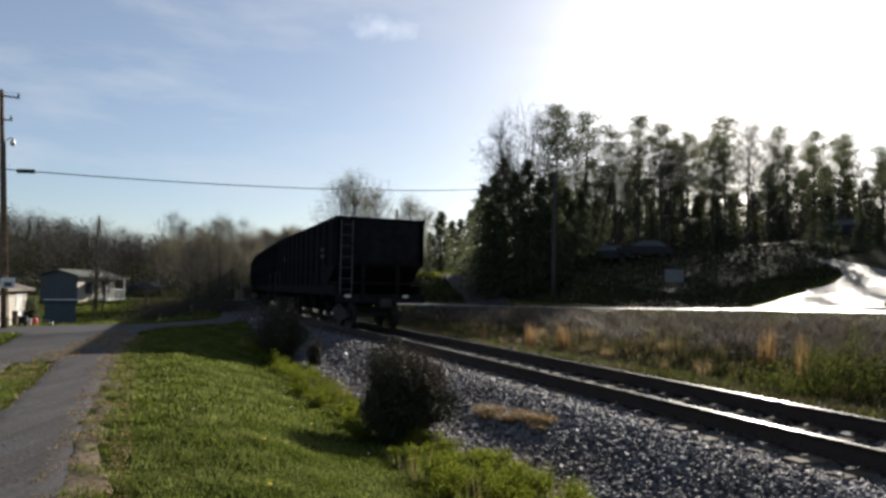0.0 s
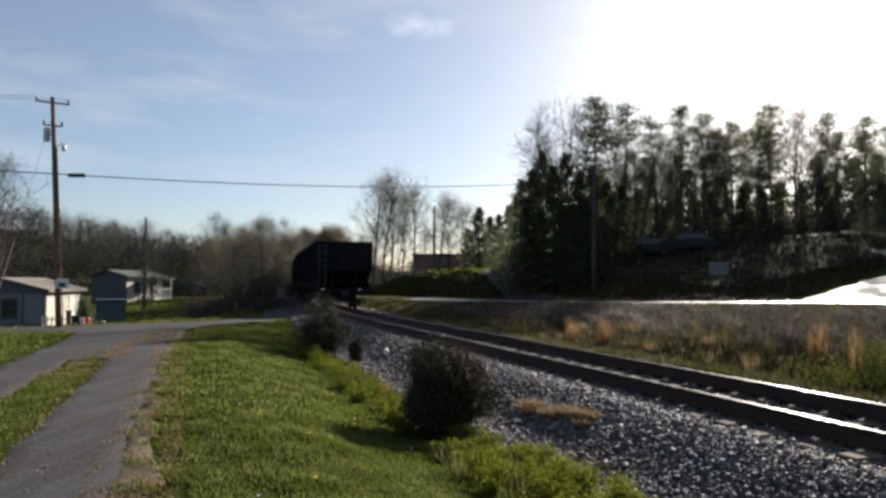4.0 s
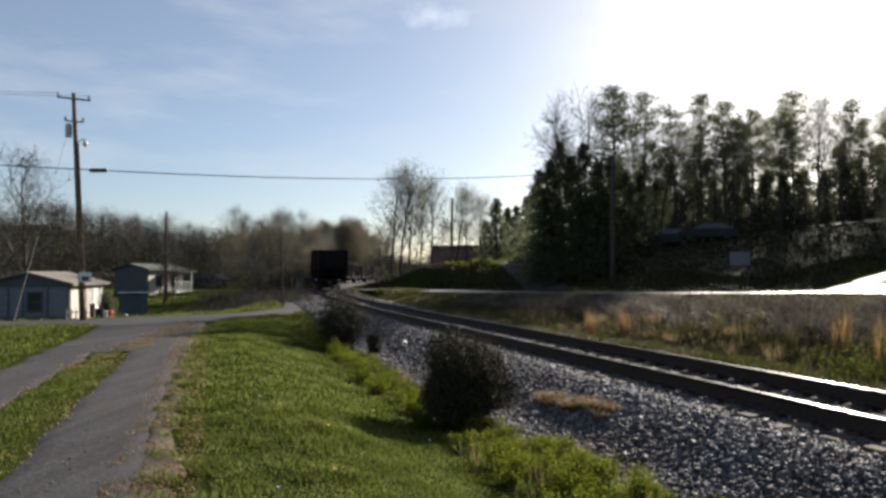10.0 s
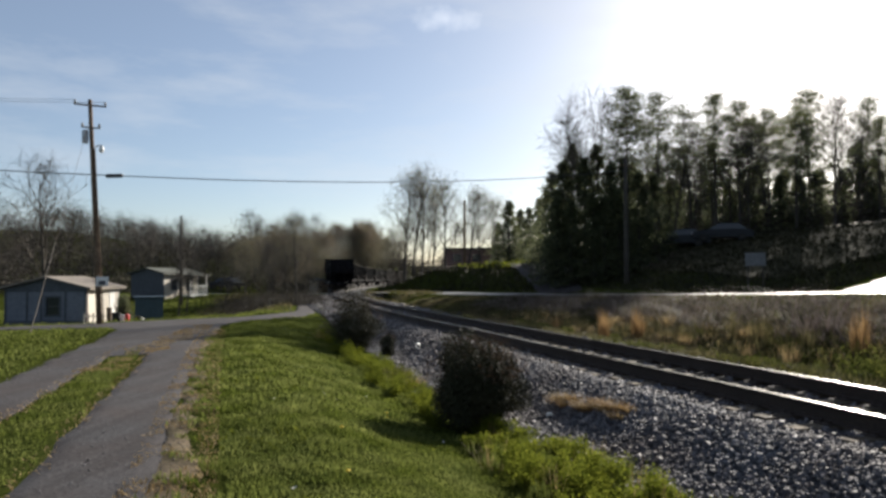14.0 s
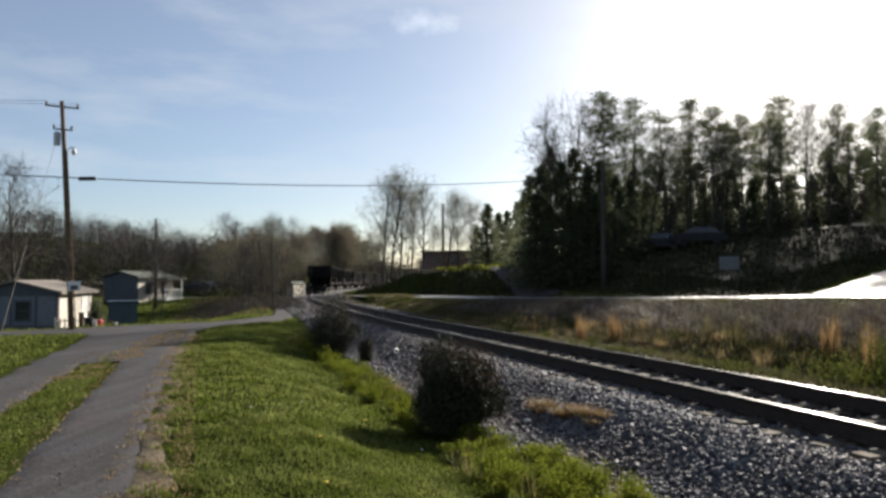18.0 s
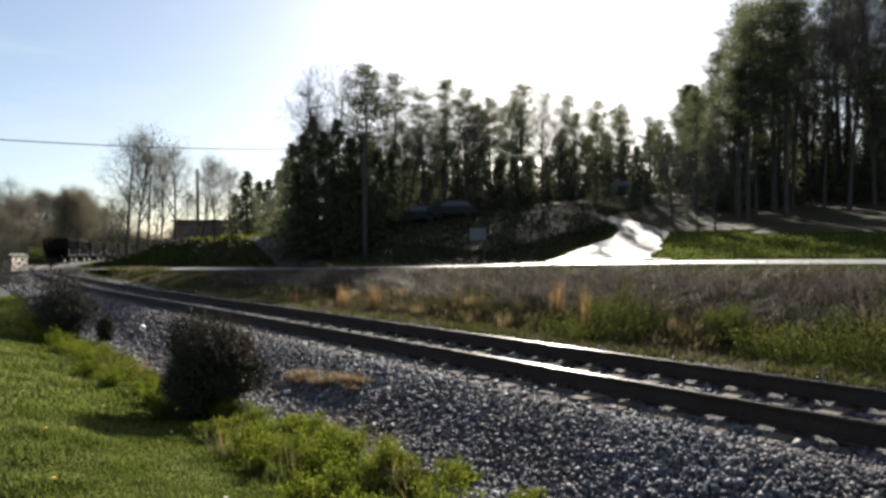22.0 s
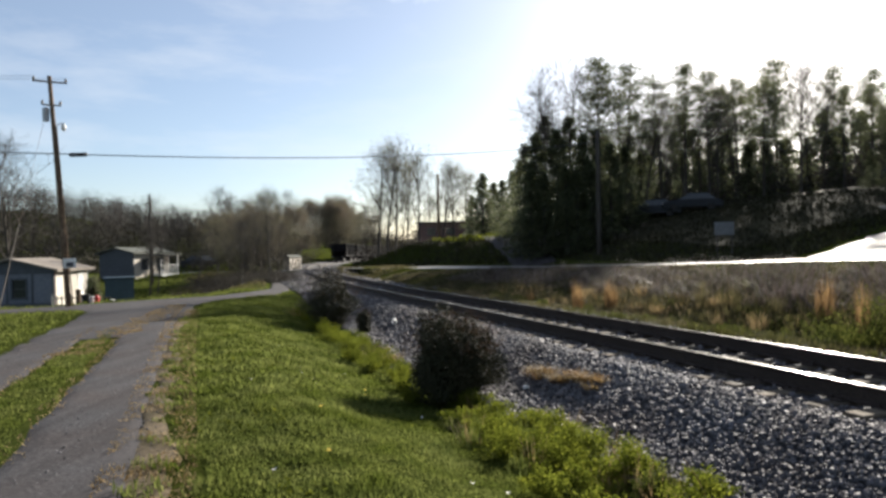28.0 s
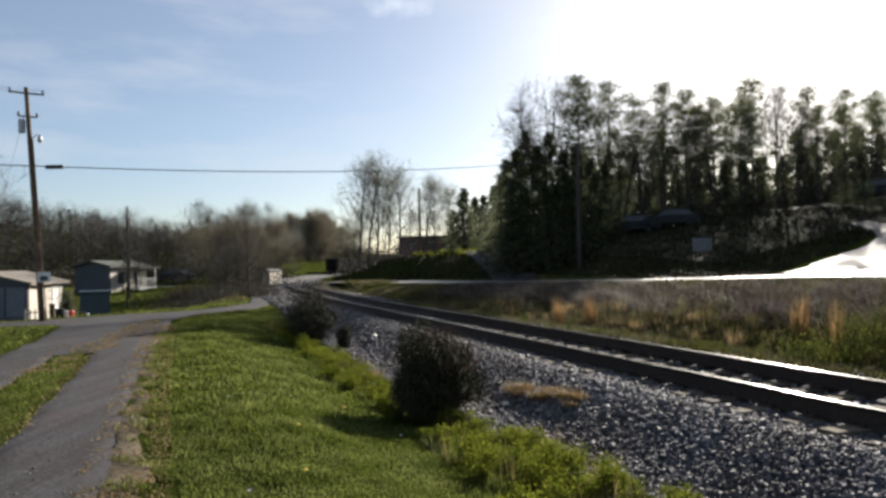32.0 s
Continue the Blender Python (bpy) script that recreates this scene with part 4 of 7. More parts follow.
    blades("bank_straw", 2, 26, 3.2, 6.0, 5500, 0.24, 0.014, "litter", "tan dead grass low on the bank", lambda s, q: (wave(s, q, 0.8, 7) > 0.15) & (s > 5 + 2 * wave(s, q, 1.4)), lean=1.0)
    blades("ditch_weeds", -8, 30, 1.25, 3.7, 36000, 0.15, 0.016, "bankgrass", "rough weeds growing up to the far rail", lambda s, q: q > 1.5 + 0.3 * wave(s, q, 0.5), lean=0.9)
    blades("ditch_greens", -8, 16, 1.5, 4.6, 24000, 0.17, 0.02, "bramble", "low green weeds in the ditch beside the far rail", lambda s, q: wave(s, q, 0.8, 3) > 0.0 + 0.03 * s, lean=1.1)
    # hill and mound
    blades("hill_grass", -16, 27, 17.2, 40, 70000, 0.12, 0.032, "grass", "sunlit grass beside the lane under the trees", lambda s, q: (q + track_p(s) > 24.2) & (q + track_p(s) < 30.8 + 0.28 * s + wave(s, q, 1.6)) & off_lane(s, q + track_p(s)) & (s < np.interp(q + track_p(s), [a[1] for a in HILL_LANE], [a[0] for a in HILL_LANE])))
    # these blades are coloured dark to stand for shade on slope and mound
    blades("slope_grass", 18, 50, 15, 36, 60000, 0.22, 0.05, "mound", "rough grass on the slope, coloured dark for shade", lambda s, q: (q + track_p(s) > 24.0) & off_lane(s, q + track_p(s)) & (s > np.interp(q + track_p(s), [a[1] for a in HILL_LANE], [a[0] for a in HILL_LANE])) & (np.abs(q + track_p(s) - np.interp(s, *PATH_UP)) > 1.5))
    blades("mound_grass", 44, 84, 4, 32, 62000, 0.26, 0.06, "mound", "rough grass on a mound beside the crossing, coloured dark for shade", lambda s, q: (q + track_p(s) > np.interp(s, ROAD_S, ROAD_P) + 3.4) & (np.abs(q + track_p(s) - np.interp(s, *PATH_UP)) > 1.5))
    # brighter blades put the sunlight on the mound top into colour
    blades("mound_top_grass", 56, 80, 12, 28, 6000, 0.4, 0.09, "weed", "sunlit yellow-green grass on top of the mound", lambda s, q: land(*xy(s, q + track_p(s))) > 2.15)
    blades("crossing_grass", 48, 64, 1.8, 7, 6000, 0.2, 0.045, "bankgrass", "yellow-brown grass beside the crossing")
    blades("track_weeds", 25, 66, -5.4, -3.0, 6000, 0.10, 0.03, "grass", "patchy grass beside the far ballast", lambda s, q: (np.abs(q - np.interp(s, *LANE_HI) - 0.4) < 0.3) & (wave(s, q, 0.8) > 0.1))


def tuft(name, x, y, n, h, spread, mat, label, category, group, width=0.02, lean=0.35):
    """A clump of long blades from one root."""
    a, r = rng.uniform(0, 2 * np.pi, n), spread * np.sqrt(rng.uniform(0, 1, n))
    base = np.stack([r * np.cos(a), r * np.sin(a), 0 * a], 1)
    H = h * rng.uniform(0.55, 1.15, n)
    out = np.stack([np.cos(a), np.sin(a), 0 * a], 1) + rng.normal(size=(n, 3)) * 0.4 * [1, 1, 0]
    tip = base + out * (H * lean * rng.uniform(0.1, 1, n))[:, None] + np.array([0, 0, 1.0]) * H[:, None]
    mid = base * 0.6 + tip * 0.4 + np.array([0, 0, 1]) * (0.12 * H)[:, None]
    side = np.cross(out, [0, 0, 1.0])
    side = side / (np.linalg.norm(side, axis=1)[:, None] + 1e-9) * width * 0.5
    v = np.stack([base - side, base + side, mid + side, mid - side, tip], 1).reshape(-1, 3)
    sh = Shape().add(v, (np.arange(n)[:, None] * 5 + np.arange(4)).tolist() + (np.arange(n)[:, None] * 5 + np.array([3, 2, 4])).tolist())
    ob = part(name, sh, mat, at=pose(x, y, ground_at(x, y) - 0.02))
    return tagged(ob, label, category, group)


def weed_plant(x, y, size, mat="weed", name="weed_plant", label="leafy yellow-green weeds at the edge of the ballast", n=2600, group="weeds along the ballast", flat=0.62, leaf=0.024):
    root = thing(name, pose(x, y, ground_at(x, y), 0, 0, float(rng.uniform(0, 360))), label, "weed", group)
    stems, sh = Shape(), Shape()
    heads = []
    for k in range(16):
        a, r = rng.uniform(0, 6.28), size * rng.uniform(0.15, 1.15)
        tip = np.array([r * math.cos(a), r * math.sin(a), size * flat * rng.uniform(0.45, 1.35) * (1.1 - 0.35 * r / size)])
        stems.tube([(0.3 * tip[0], 0.3 * tip[1], -0.03), tip * [0.6, 0.6, 0.6], tip], [0.006, 0.005, 0.0025], 4)
        heads.append(tip)
    part("woody_core", stems, "bramble", root)
    pick = np.array(heads)[rng.integers(0, len(heads), n)]
    t = rng.uniform(0.25, 1.05, n)[:, None] ** 0.7
    c = pick * t * [1, 1, 1] + rng.normal(size=(n, 3)) * size * [0.14, 0.14, 0.08]
    c[:, 2] = np.abs(c[:, 2]) + 0.012
    sh.leaves(c, leaf * rng.uniform(0.6, 1.4, n), narrow=0.5, upright=0.35)
    part("foliage", sh, mat, root)
    return root


def shrub(x, y, height, width, label, seed, n=24000, leaf=0.036, mat="shrub"):
    g = np.random.default_rng(seed)
    root = thing("shrub", pose(x, y, ground_at(x, y)), label, "bush", "dark shrubs along the ballast")
    wood, sh = Shape(), Shape()
    tips = []
    for k in range(34):
        a, r = g.uniform(0, 6.28), width * 0.5 * g.uniform(0.15, 1.0)
        z = height * g.uniform(0.45, 1.0) * (1 - 0.35 * (r / (width * 0.5)) ** 2)
        tip = np.array([r * math.cos(a), r * math.sin(a), z])
        midp = tip * [0.4, 0.4, 0.5] + g.normal(size=3) * 0.03
        wood.tube([(0.03 * math.cos(a), 0.03 * math.sin(a), -0.05), midp, tip], [0.016, 0.009, 0.003], 4)
        tips.append(tip)
        u = g.normal(size=(n, 3))
    u /= np.linalg.norm(u, axis=1)[:, None]
    lump = 0.96 + 0.17 * np.sin(4 * u[:, 0] + seed) + 0.15 * np.sin(5 * u[:, 1] + 2 * seed) + 0.14 * np.sin(6 * u[:, 2] + seed) + 0.06 * np.sin(13 * u[:, 0] + 11 * u[:, 2])
    r = g.uniform(0.12, 1.0, n) ** 0.5 * lump
    c = u * r[:, None] * np.array([width * 0.46, width * 0.46, height * 0.54]) + [0, 0, height * 0.42]
    flare = np.clip(0.9 + 1.0 * c[:, 2] / height, 0.9, 1)
    c[:, :2] *= flare[:, None]
    c[:, 2] = np.where(c[:, 2] < 0.06, g.uniform(0.02, 0.3, n), c[:, 2])
    sh.leaves(c, leaf, narrow=0.6, upright=0.2)
    part("foliage", sh, mat, root)
    stray = wood
    for k in range(60):
        t = tips[k % len(tips)]
        d = t - np.array([0, 0, height * 0.4])
        d = d / (np.linalg.norm(d) + 1e-6) + g.normal(size=3) * 0.35
        stray.tube([t * 0.9, t + d * 0.10, t + d * 0.17 + g.normal(size=3) * 0.02], [0.004, 0.003, 0.0015], 3)
    part("branch_frame", wood, "twig", root)
    # rusty new growth over the crown
    fringe = Shape()
    m = n // 26
    u = g.normal(size=(m, 3))
    u /= np.linalg.norm(u, axis=1)[:, None]
    u[:, 2] = np.abs(u[:, 2]) * 0.75 + 0.25
    c = u * np.array([width * 0.45, width * 0.45, height * 0.55]) * g.uniform(0.8, 1.14, (m, 1)) ** 1.2 + [0, 0, height * 0.42]
    fringe.leaves(c, leaf * 1.1, narrow=0.35, upright=0.5)
    tagged(part("new_growth", fringe, "fringe", root), "rusty new growth", kind="stuff")
    return root


# ---- trees ----
def turned(axis, angle, around):
    """Directions that lean from each axis by angle, towards the bearing around."""
    ref = np.array([1.0, 0, 0]) if abs(axis[2]) > 0.8 else np.array([0, 0, 1.0])
    u = np.cross(axis, ref)
    u /= np.linalg.norm(u)
    w = np.cross(axis, u)
    return axis * math.cos(angle) + (u * math.cos(around) + w * math.sin(around)) * math.sin(angle)


def grow(g, height, trunk_r, fork, limbs_n, spread, reach, levels=3, kids=(7, 6), rise=0.10, wander=0.10, leader=0.9, upper=0.55):
    """Limbs of a broadleaved tree: a list of (points, radii, level), and the outer twig ends with their directions."""
    limbs, ends, ways = [], [], []

    def limb(p, d, length, r, level, tip):
        n = 7 if level == 0 else 5 if level == 1 else 3
        pts, rad = [p.copy()], [r]
        for k in range(n):
            d = d + g.normal(size=3) * wander * (0.4 if level == 0 else 1.0) + np.array([0, 0, rise * (1.0 if level == 1 else 0.25 if level > 1 else 0)])
            d = d / np.linalg.norm(d)
            p = p + d * length / n
            pts.append(p.copy())
            rad.append(r + (tip - r) * ((k + 1) / n) ** 0.8)
        limbs.append((pts, rad, level))
        if level >= levels:
            ends.append(p)
            ways.append(d)
            return
        count = limbs_n if level == 0 else kids[level - 1]
        first, turn = fork if level == 0 else 0.2, g.uniform(0, 6.28)
        for i in range(count):
            f = (i + g.uniform(0.1, 0.9)) / count
            t = first + (0.99 - first) * f
            j = min(int(t * n), n - 1)
            base = pts[j] + (pts[j + 1] - pts[j]) * (t * n - j)
            axis = pts[j + 1] - pts[j]
            axis = axis / np.linalg.norm(axis)
            turn += 2.4 + g.normal() * 0.4
            nd = turned(axis, radians((spread if level == 0 else 52) * g.uniform(0.65, 1.25) * (1 - 0.45 * f * (level == 0))), turn)
            if level == 0:
                size = height * reach * (0.72 + 0.5 * math.sin(math.pi * min(f * 0.9 + 0.12, 1))) * (1 - upper * f) * g.uniform(0.7, 1.2)
            else:
                size = length * (0.62 - 0.25 * f) * g.uniform(0.7, 1.25)
            limb(base, nd, size, max(rad[j] * 0.6, 0.010), level + 1, 0.007)

    limb(np.array([0, 0, -0.2]), np.array([0, 0, 1.0]), height * leader, trunk_r, 0, trunk_r * 0.15)
    return limbs, np.array(ends), np.array(ways)


def tree(kind, seed, height):
    """One tree as an Empty with trunk and crown. Kinds: bare, bud, russet, pine, cedar."""
    g = np.random.default_rng(seed)
    root = new("tree")
    trunk, crown = Shape(), Shape()
    if kind in ("bare", "bud", "russet"):
        fork, limbs_n, spread, reach, leader, kids = {"bare": (0.26, 13, 42, 0.36, 0.80, (5, 5)), "bud": (0.36, 12, 46, 0.29, 0.88, (5, 4)), "russet": (0.10, 20, 54, 0.44, 0.74, (7, 5))}[kind]
        limbs, ends, ways = grow(g, height, height * (0.0125 if kind != "russet" else 0.018), fork, limbs_n, spread, reach, 3, kids, 0.15 if kind != "russet" else 0.06, leader=leader)
        for pts, rad, level in limbs:
            k = 7 if level == 0 else 5 if level == 1 else 3
            (trunk if level < 2 else crown).tube(pts, np.maximum(rad, 0.011 if level < 2 else 0.006), k, 0, caps=level < 2)
        # fine twigs on every branch end
        m = {"bare": 3, "bud": 2, "russet": 2}[kind]
        a, d = np.repeat(ends, m, 0), np.repeat(ways, m, 0)
        b = a + (d + g.normal(size=a.shape) * 0.55 + [0, 0, 0.15]) * height * 0.04 * g.uniform(0.5, 1.3, (len(a), 1))
        a = a - d * height * 0.03 * g.uniform(0, 1, (len(a), 1))
        crown.sticks(a, b, 0.005, 0.0025)
        if kind != "bare":
            per, wide, leaf = (5, 0.017, 0.0078) if kind == "bud" else (13, 0.036, 0.0105)
            c = np.repeat(b if kind == "bud" else ends, per, 0)
            crown.leaves(c + g.normal(size=c.shape) * height * wide, height * leaf, narrow=0.7, slot=1)
    elif kind == "pine":
        lean = g.normal(size=2) * 0.025
        pts = [(lean[0] * h * h / height, lean[1] * h * h / height, h) for h in np.linspace(-0.3, height, 9)]
        trunk.tube(pts, np.linspace(height * 0.0125, 0.025, 9), 8)
        bare = g.uniform(0.34, 0.5)
        t = 0.2
        while t < 0.985:
            live = t > bare
            for k in range(int(g.integers(3, 6)) if live else int(g.integers(0, 3))):
                a = g.uniform(0, 6.283)
                out = height * (0.05 + 0.19 * max(1 - t, 0) ** 0.6) * g.uniform(0.35, 1.15) * (1 if live else 0.6)
                base = np.array([lean[0] * t * t * height, lean[1] * t * t * height, t * height])
                d = np.array([math.cos(a), math.sin(a), g.uniform(-0.05, 0.3) + 0.5 * max(t - 0.8, 0)])
                p1, p2 = base + d * out * 0.55, base + d * out + [0, 0, out * 0.14]
                trunk.tube([base, p1, p2], [0.04, 0.022, 0.009], 4, caps=False)
                if live:
                    # flat plates of needles with gaps between them
                    for w in g.uniform(0.4, 1.05, 4):
                        c = base + (p2 - base) * w + g.normal(size=3) * height * 0.012
                        m = 26
                        leafs = c + np.clip(g.normal(size=(m, 3)), -1.8, 1.8) * height * np.array([0.020, 0.020, 0.008])
                        crown.leaves(leafs, height * 0.021, narrow=0.15, slot=1, upright=0.25)
            t += g.uniform(0.022, 0.05)
        top = np.array([lean[0] * height, lean[1] * height, height * 0.985])
        crown.leaves(top + g.normal(size=(160, 3)) * height * np.array([0.024, 0.024, 0.02]), height * 0.02, narrow=0.15, slot=1, upright=0.3)
    else:
        trunk.tube([(0, 0, -0.2), (0, 0, height * 0.5), (0, 0, height * 0.97)], [height * 0.016, height * 0.01, 0.02], 7)
        for k in range(190):
            t = 0.02 + 0.97 * ((k + g.uniform()) / 190) ** 1.15
            a = g.uniform(0, 6.283)
            out = height * 0.25 * (1.03 - t) ** 0.8 * g.uniform(0.55, 1.2)
            d = np.array([math.cos(a), math.sin(a), 0.0])
            base = np.array([0, 0, t * height])
            w = g.uniform(0.15, 1.0, 46)[:, None] ** 0.7
            c = base + d * out * w + np.array([0, 0, 1.0]) * (0.18 * out * w - 0.34 * out * w * w)
            side = np.array([-d[1], d[0], 0]) * (g.normal(size=(46, 1)) * 0.16 * out * (1.15 - w))
            crown.leaves(c + side + g.normal(size=(46, 3)) * height * 0.007, height * 0.026, narrow=0.26, droop=0.2, slot=1)
            if k % 4 == 0:
                trunk.tube([base, base + d * out * 0.8 - [0, 0, 0.06 * out]], [0.028, 0.008], 3, caps=False)
    leaf = {"bare": "twig", "bud": "bud", "russet": "russet", "pine": "needle", "cedar": "needle"}[kind]
    part("trunk", trunk, "bark", root)
    part("crown", crown, ["twig", leaf], root)
    return root


def plant_trees():
    kinds = {"bare": ("tall leafless grey tree with fine twigs", "tree"), "bud": ("slender tree with pale spring buds", "tree"), "russet": ("rounded tree with russet and olive spring buds", "tree"),
             "pine": ("tall dark pine with a bare lower trunk", "pine tree"), "cedar": ("dense dark evergreen tree reaching to the ground", "evergreen tree")}
    stock = {}
    for kind, heights in (("bare", (10, 10, 10)), ("bud", (10, 10, 10)), ("russet", (10, 10)), ("pine", (14, 14, 14)), ("cedar", (9, 9, 9))):
        stock[kind] = [tree(kind, 31 * i + 7 * len(kind) + 3, h) for i, h in enumerate(heights)]
    used = set()

    def put(kind, az, d, height, which=0, group="", sink=0.0):
        src = stock[kind][which % len(stock[kind])]
        base = {"bare": 10, "bud": 10, "russet": 10, "pine": 14, "cedar": 9}[kind]
        x, y = polar(az, d)
        k = height / base * {"bare": 1.1, "bud": 1.22, "russet": 1.14}.get(kind, 1.0)
        m = pose(x, y, ground_at(x, y) - sink, 0, 0, float(rng.uniform(0, 360)))
        if src in used:
            ob = copy_thing(src, m)
        else:
            ob = src
            ob.matrix_basis = m
            used.add(src)
        wide = (1.1, 1.55) if group == "evergreens deep in the wood" else (1.05, 1.5) if kind == "cedar" else (0.68, 0.85) if group == "bare trees on the hill" else (0.92, 1.08)
        ob.scale = (k * rng.uniform(*wide), k * rng.uniform(*wide), k)
        tagged(ob, kinds[kind][0], kinds[kind][1], group or kind + " trees")

    # beside and behind the houses
    for az, d, h, w in ((-37.4, 52, 10.9, 0), (-41, 60, 8, 1), (-28.0, 50, 5.6, 2), (-27.4, 52, 5.0, 1), (-22.2, 104, 11, 0), (-18.8, 108, 11.2, 2), (-20.2, 92, 8.5, 1), (-17.6, 116, 11.4, 0), (-16.2, 120, 10.5, 1), (-31, 84, 8, 2), (-34.2, 90, 9, 0), (-26.0, 95, 8, 0)):
        put("bare", az, d, h, w, "leafless trees in the valley")
    for az, d, h, w in ((-19.4, 58, 6.2, 1), (-20.6, 62, 5.6, 0), (-18.7, 63, 5.6, 0), (-19.2, 74, 6.4, 0), (-20.6, 78, 6.8, 1), (-18.3, 90, 7.4, 1), (-21.8, 82, 6.4, 0), (-16.5, 112, 9.4, 0), (-17.3, 118, 9.0, 1), (-13.9, 176, 13.6, 1), (-12.7, 186, 14.2, 0), (-11.6, 218, 13.5, 1), (-15.4, 170, 12.0, 0), (-9.8, 232, 12, 0), (-13.2, 174, 12.0, 0), (-12.9, 188, 13.4, 1), (-12.3, 200, 13.6, 0), (-14.6, 184, 13.0, 1), (-10.7, 228, 12.6, 1), (-13.6, 190, 12.4, 0), (-13.0, 178, 11.4, 1), (-23.4, 96, 7.0, 1)):
        put("russet", az, d, h, w, "russet trees beyond the crossing")
    for az, d, h, w in ((-18.6, 43, 5.0, 0), (-20.9, 46, 4.6, 2), (-19.8, 49, 5.2, 1), (-22.9, 50, 4.6, 0), (-17.9, 50, 4.2, 2), (-24.4, 54, 4.0, 1)):
        put("bare" if w else "bud", az, d, h, w, "airy trees beside the lane")
    # slender trees by the crossing
    for az, d, h, w in ((-9.5, 80, 12.6, 0), (-8.7, 82, 13.2, 1), (-7.9, 88, 12.4, 2), (-5.9, 84, 12.2, 2), (-6.8, 92, 12.6, 0), (-4.2, 90, 12.4, 1), (-3.0, 94, 12.0, 0), (-1.6, 97, 11.6, 2), (-10.4, 120, 9.4, 1), (-7.4, 104, 9.6, 1), (-9.4, 108, 9.8, 2), (-5.2, 112, 9.6, 0), (-2.4, 118, 9.6, 1), (-10.8, 128, 8, 0), (-0.4, 104, 8.6, 1)):
        put("bud", az, d, h, w, "slender trees by the crossing")
    def to_top(az, d, el):
        """Height of a tree at that bearing and distance whose top stands el degrees above the eye."""
        x, y = polar(az, d)
        return EYE + d * math.tan(radians(el)) - ground_at(x, y)

    # bare crowns that stand clear above the far ridge
    for az, d, el, w in ((-22.1, 96, 5.0, 0), (-18.6, 100, 5.0, 2), (-19.5, 112, 4.7, 1), (-30.5, 104, 4.5, 0), (-29.5, 108, 4.6, 1), (-27.6, 112, 4.7, 2), (-25.6, 100, 3.7, 0), (-24.8, 110, 3.5, 1), (-21.5, 118, 4.5, 2), (-17.9, 108, 4.5, 1)):
        put("bare", az, d, to_top(az, d, el), w, "leafless trees in the valley")
    # dark evergreens at the foot of the hill: a stepped edge towards the crossing, then a closed mass
    for az, d, el, w in ((-0.3, 84, 6.4, 0), (0.7, 88, 5.6, 1), (-1.2, 92, 4.6, 2), (1.5, 80, 5.8, 2), (2.3, 74, 6.6, 1), (3.0, 64, 7.4, 2), (3.4, 58, 8.8, 0), (4.4, 52, 9.6, 0), (5.2, 56, 11.2, 1), (6.2, 51, 10.0, 1), (7.3, 54, 11.0, 2), (8.4, 50, 9.4, 0),
                         (9.4, 53, 9.8, 1), (10.6, 51, 8.6, 2), (11.9, 54, 8.2, 0), (13.1, 60, 7.6, 1), (3.9, 50, 6.6, 1), (5.0, 49, 6.4, 2), (6.9, 48, 7.0, 0), (7.8, 48, 6.6, 1), (9.0, 49, 7.0, 2)):
        put("cedar", az, d, to_top(az, d, el), w, "evergreens on the hill")
    for az, d, el, w in ((6.3, 56, 12.6, 0), (6.5, 53, 14.6, 1), (7.2, 54, 15.0, 2), (8.3, 57, 14.6, 0), (13.4, 58, 13.0, 1), (11.2, 60, 13.4, 2), (19, 64, 12.6, 0)):
        put("bare", az, d, to_top(az, d, el), w, "bare trees on the hill")
    # pines whose tops show from the valley, then the crowd behind
    for az, d, el, w in ((9.8, 53, 15.3, 0), (12.1, 56, 14.6, 2), (14.7, 60, 13.4, 1), (16.6, 60, 14.2, 0), (18.4, 64, 13.6, 2), (41.3, 44, 17.4, 2), (40.6, 47, 17.6, 1), (44, 45, 18.2, 0)):
        put("pine", az, d, to_top(az, d, el), w, "pines on the hill")
    g = np.random.default_rng(5)
    tops = ([10, 14, 20, 26, 33, 36, 38, 41, 48, 70], [14.0, 13.0, 13.6, 13.8, 12.5, 12.0, 14.5, 18.5, 22, 23])
    for row, (a0, a1, d0, step) in enumerate(((15, 34, 62, 2.1), (13, 36, 72, 2.4), (10, 70, 84, 3.0), (37.5, 72, 50, 1.7), (37, 72, 58, 2.0), (36, 74, 68, 2.4))):
        az = a0
        while az < a1:
            d = d0 + g.uniform(-3.5, 3.5)
            limit = to_top(az, d, float(np.interp(az, *tops)))
            if g.uniform() < 0.62:
                put("pine", az, d, min(limit * g.uniform(0.7, 1.02), 18), int(g.integers(3)), "pines on the hill")
            else:
                put("bare", az, d, min(limit * g.uniform(0.75, 0.98), 15), int(g.integers(3)), "bare trees on the hill")
            az += step * g.uniform(0.6, 1.3)
    # closed evergreen understorey, thickest behind the parked cars
    for a0, a1, d0, step, e0, e1 in ((12.5, 31, 66, 1.6, 6.0, 8.0), (12, 36, 76, 1.5, 6.6, 8.6), (10, 37, 90, 1.3, 7.6, 9.6), (38.5, 72, 54, 2.0, 6, 11), (37.5, 72, 64, 1.8, 8, 13), (37, 72, 76, 1.6, 9, 14), (29.5, 37, 54, 1.5, 5.5, 7.0)):
        az = a0
        while az < a1:
            d = d0 + g.uniform(-3, 3)
            put("cedar", az, d, to_top(az, d, g.uniform(e0, e1)), int(g.integers(3)), "evergreens deep in the wood")
            az += step * g.uniform(0.7, 1.3)
    for az, d, h, w in ((37.6, 40, 5.0, 1), (38.9, 41, 5.4, 2), (35.6, 46, 6, 0)):
        put("bare", az, d, h, w, "saplings on the lawn")
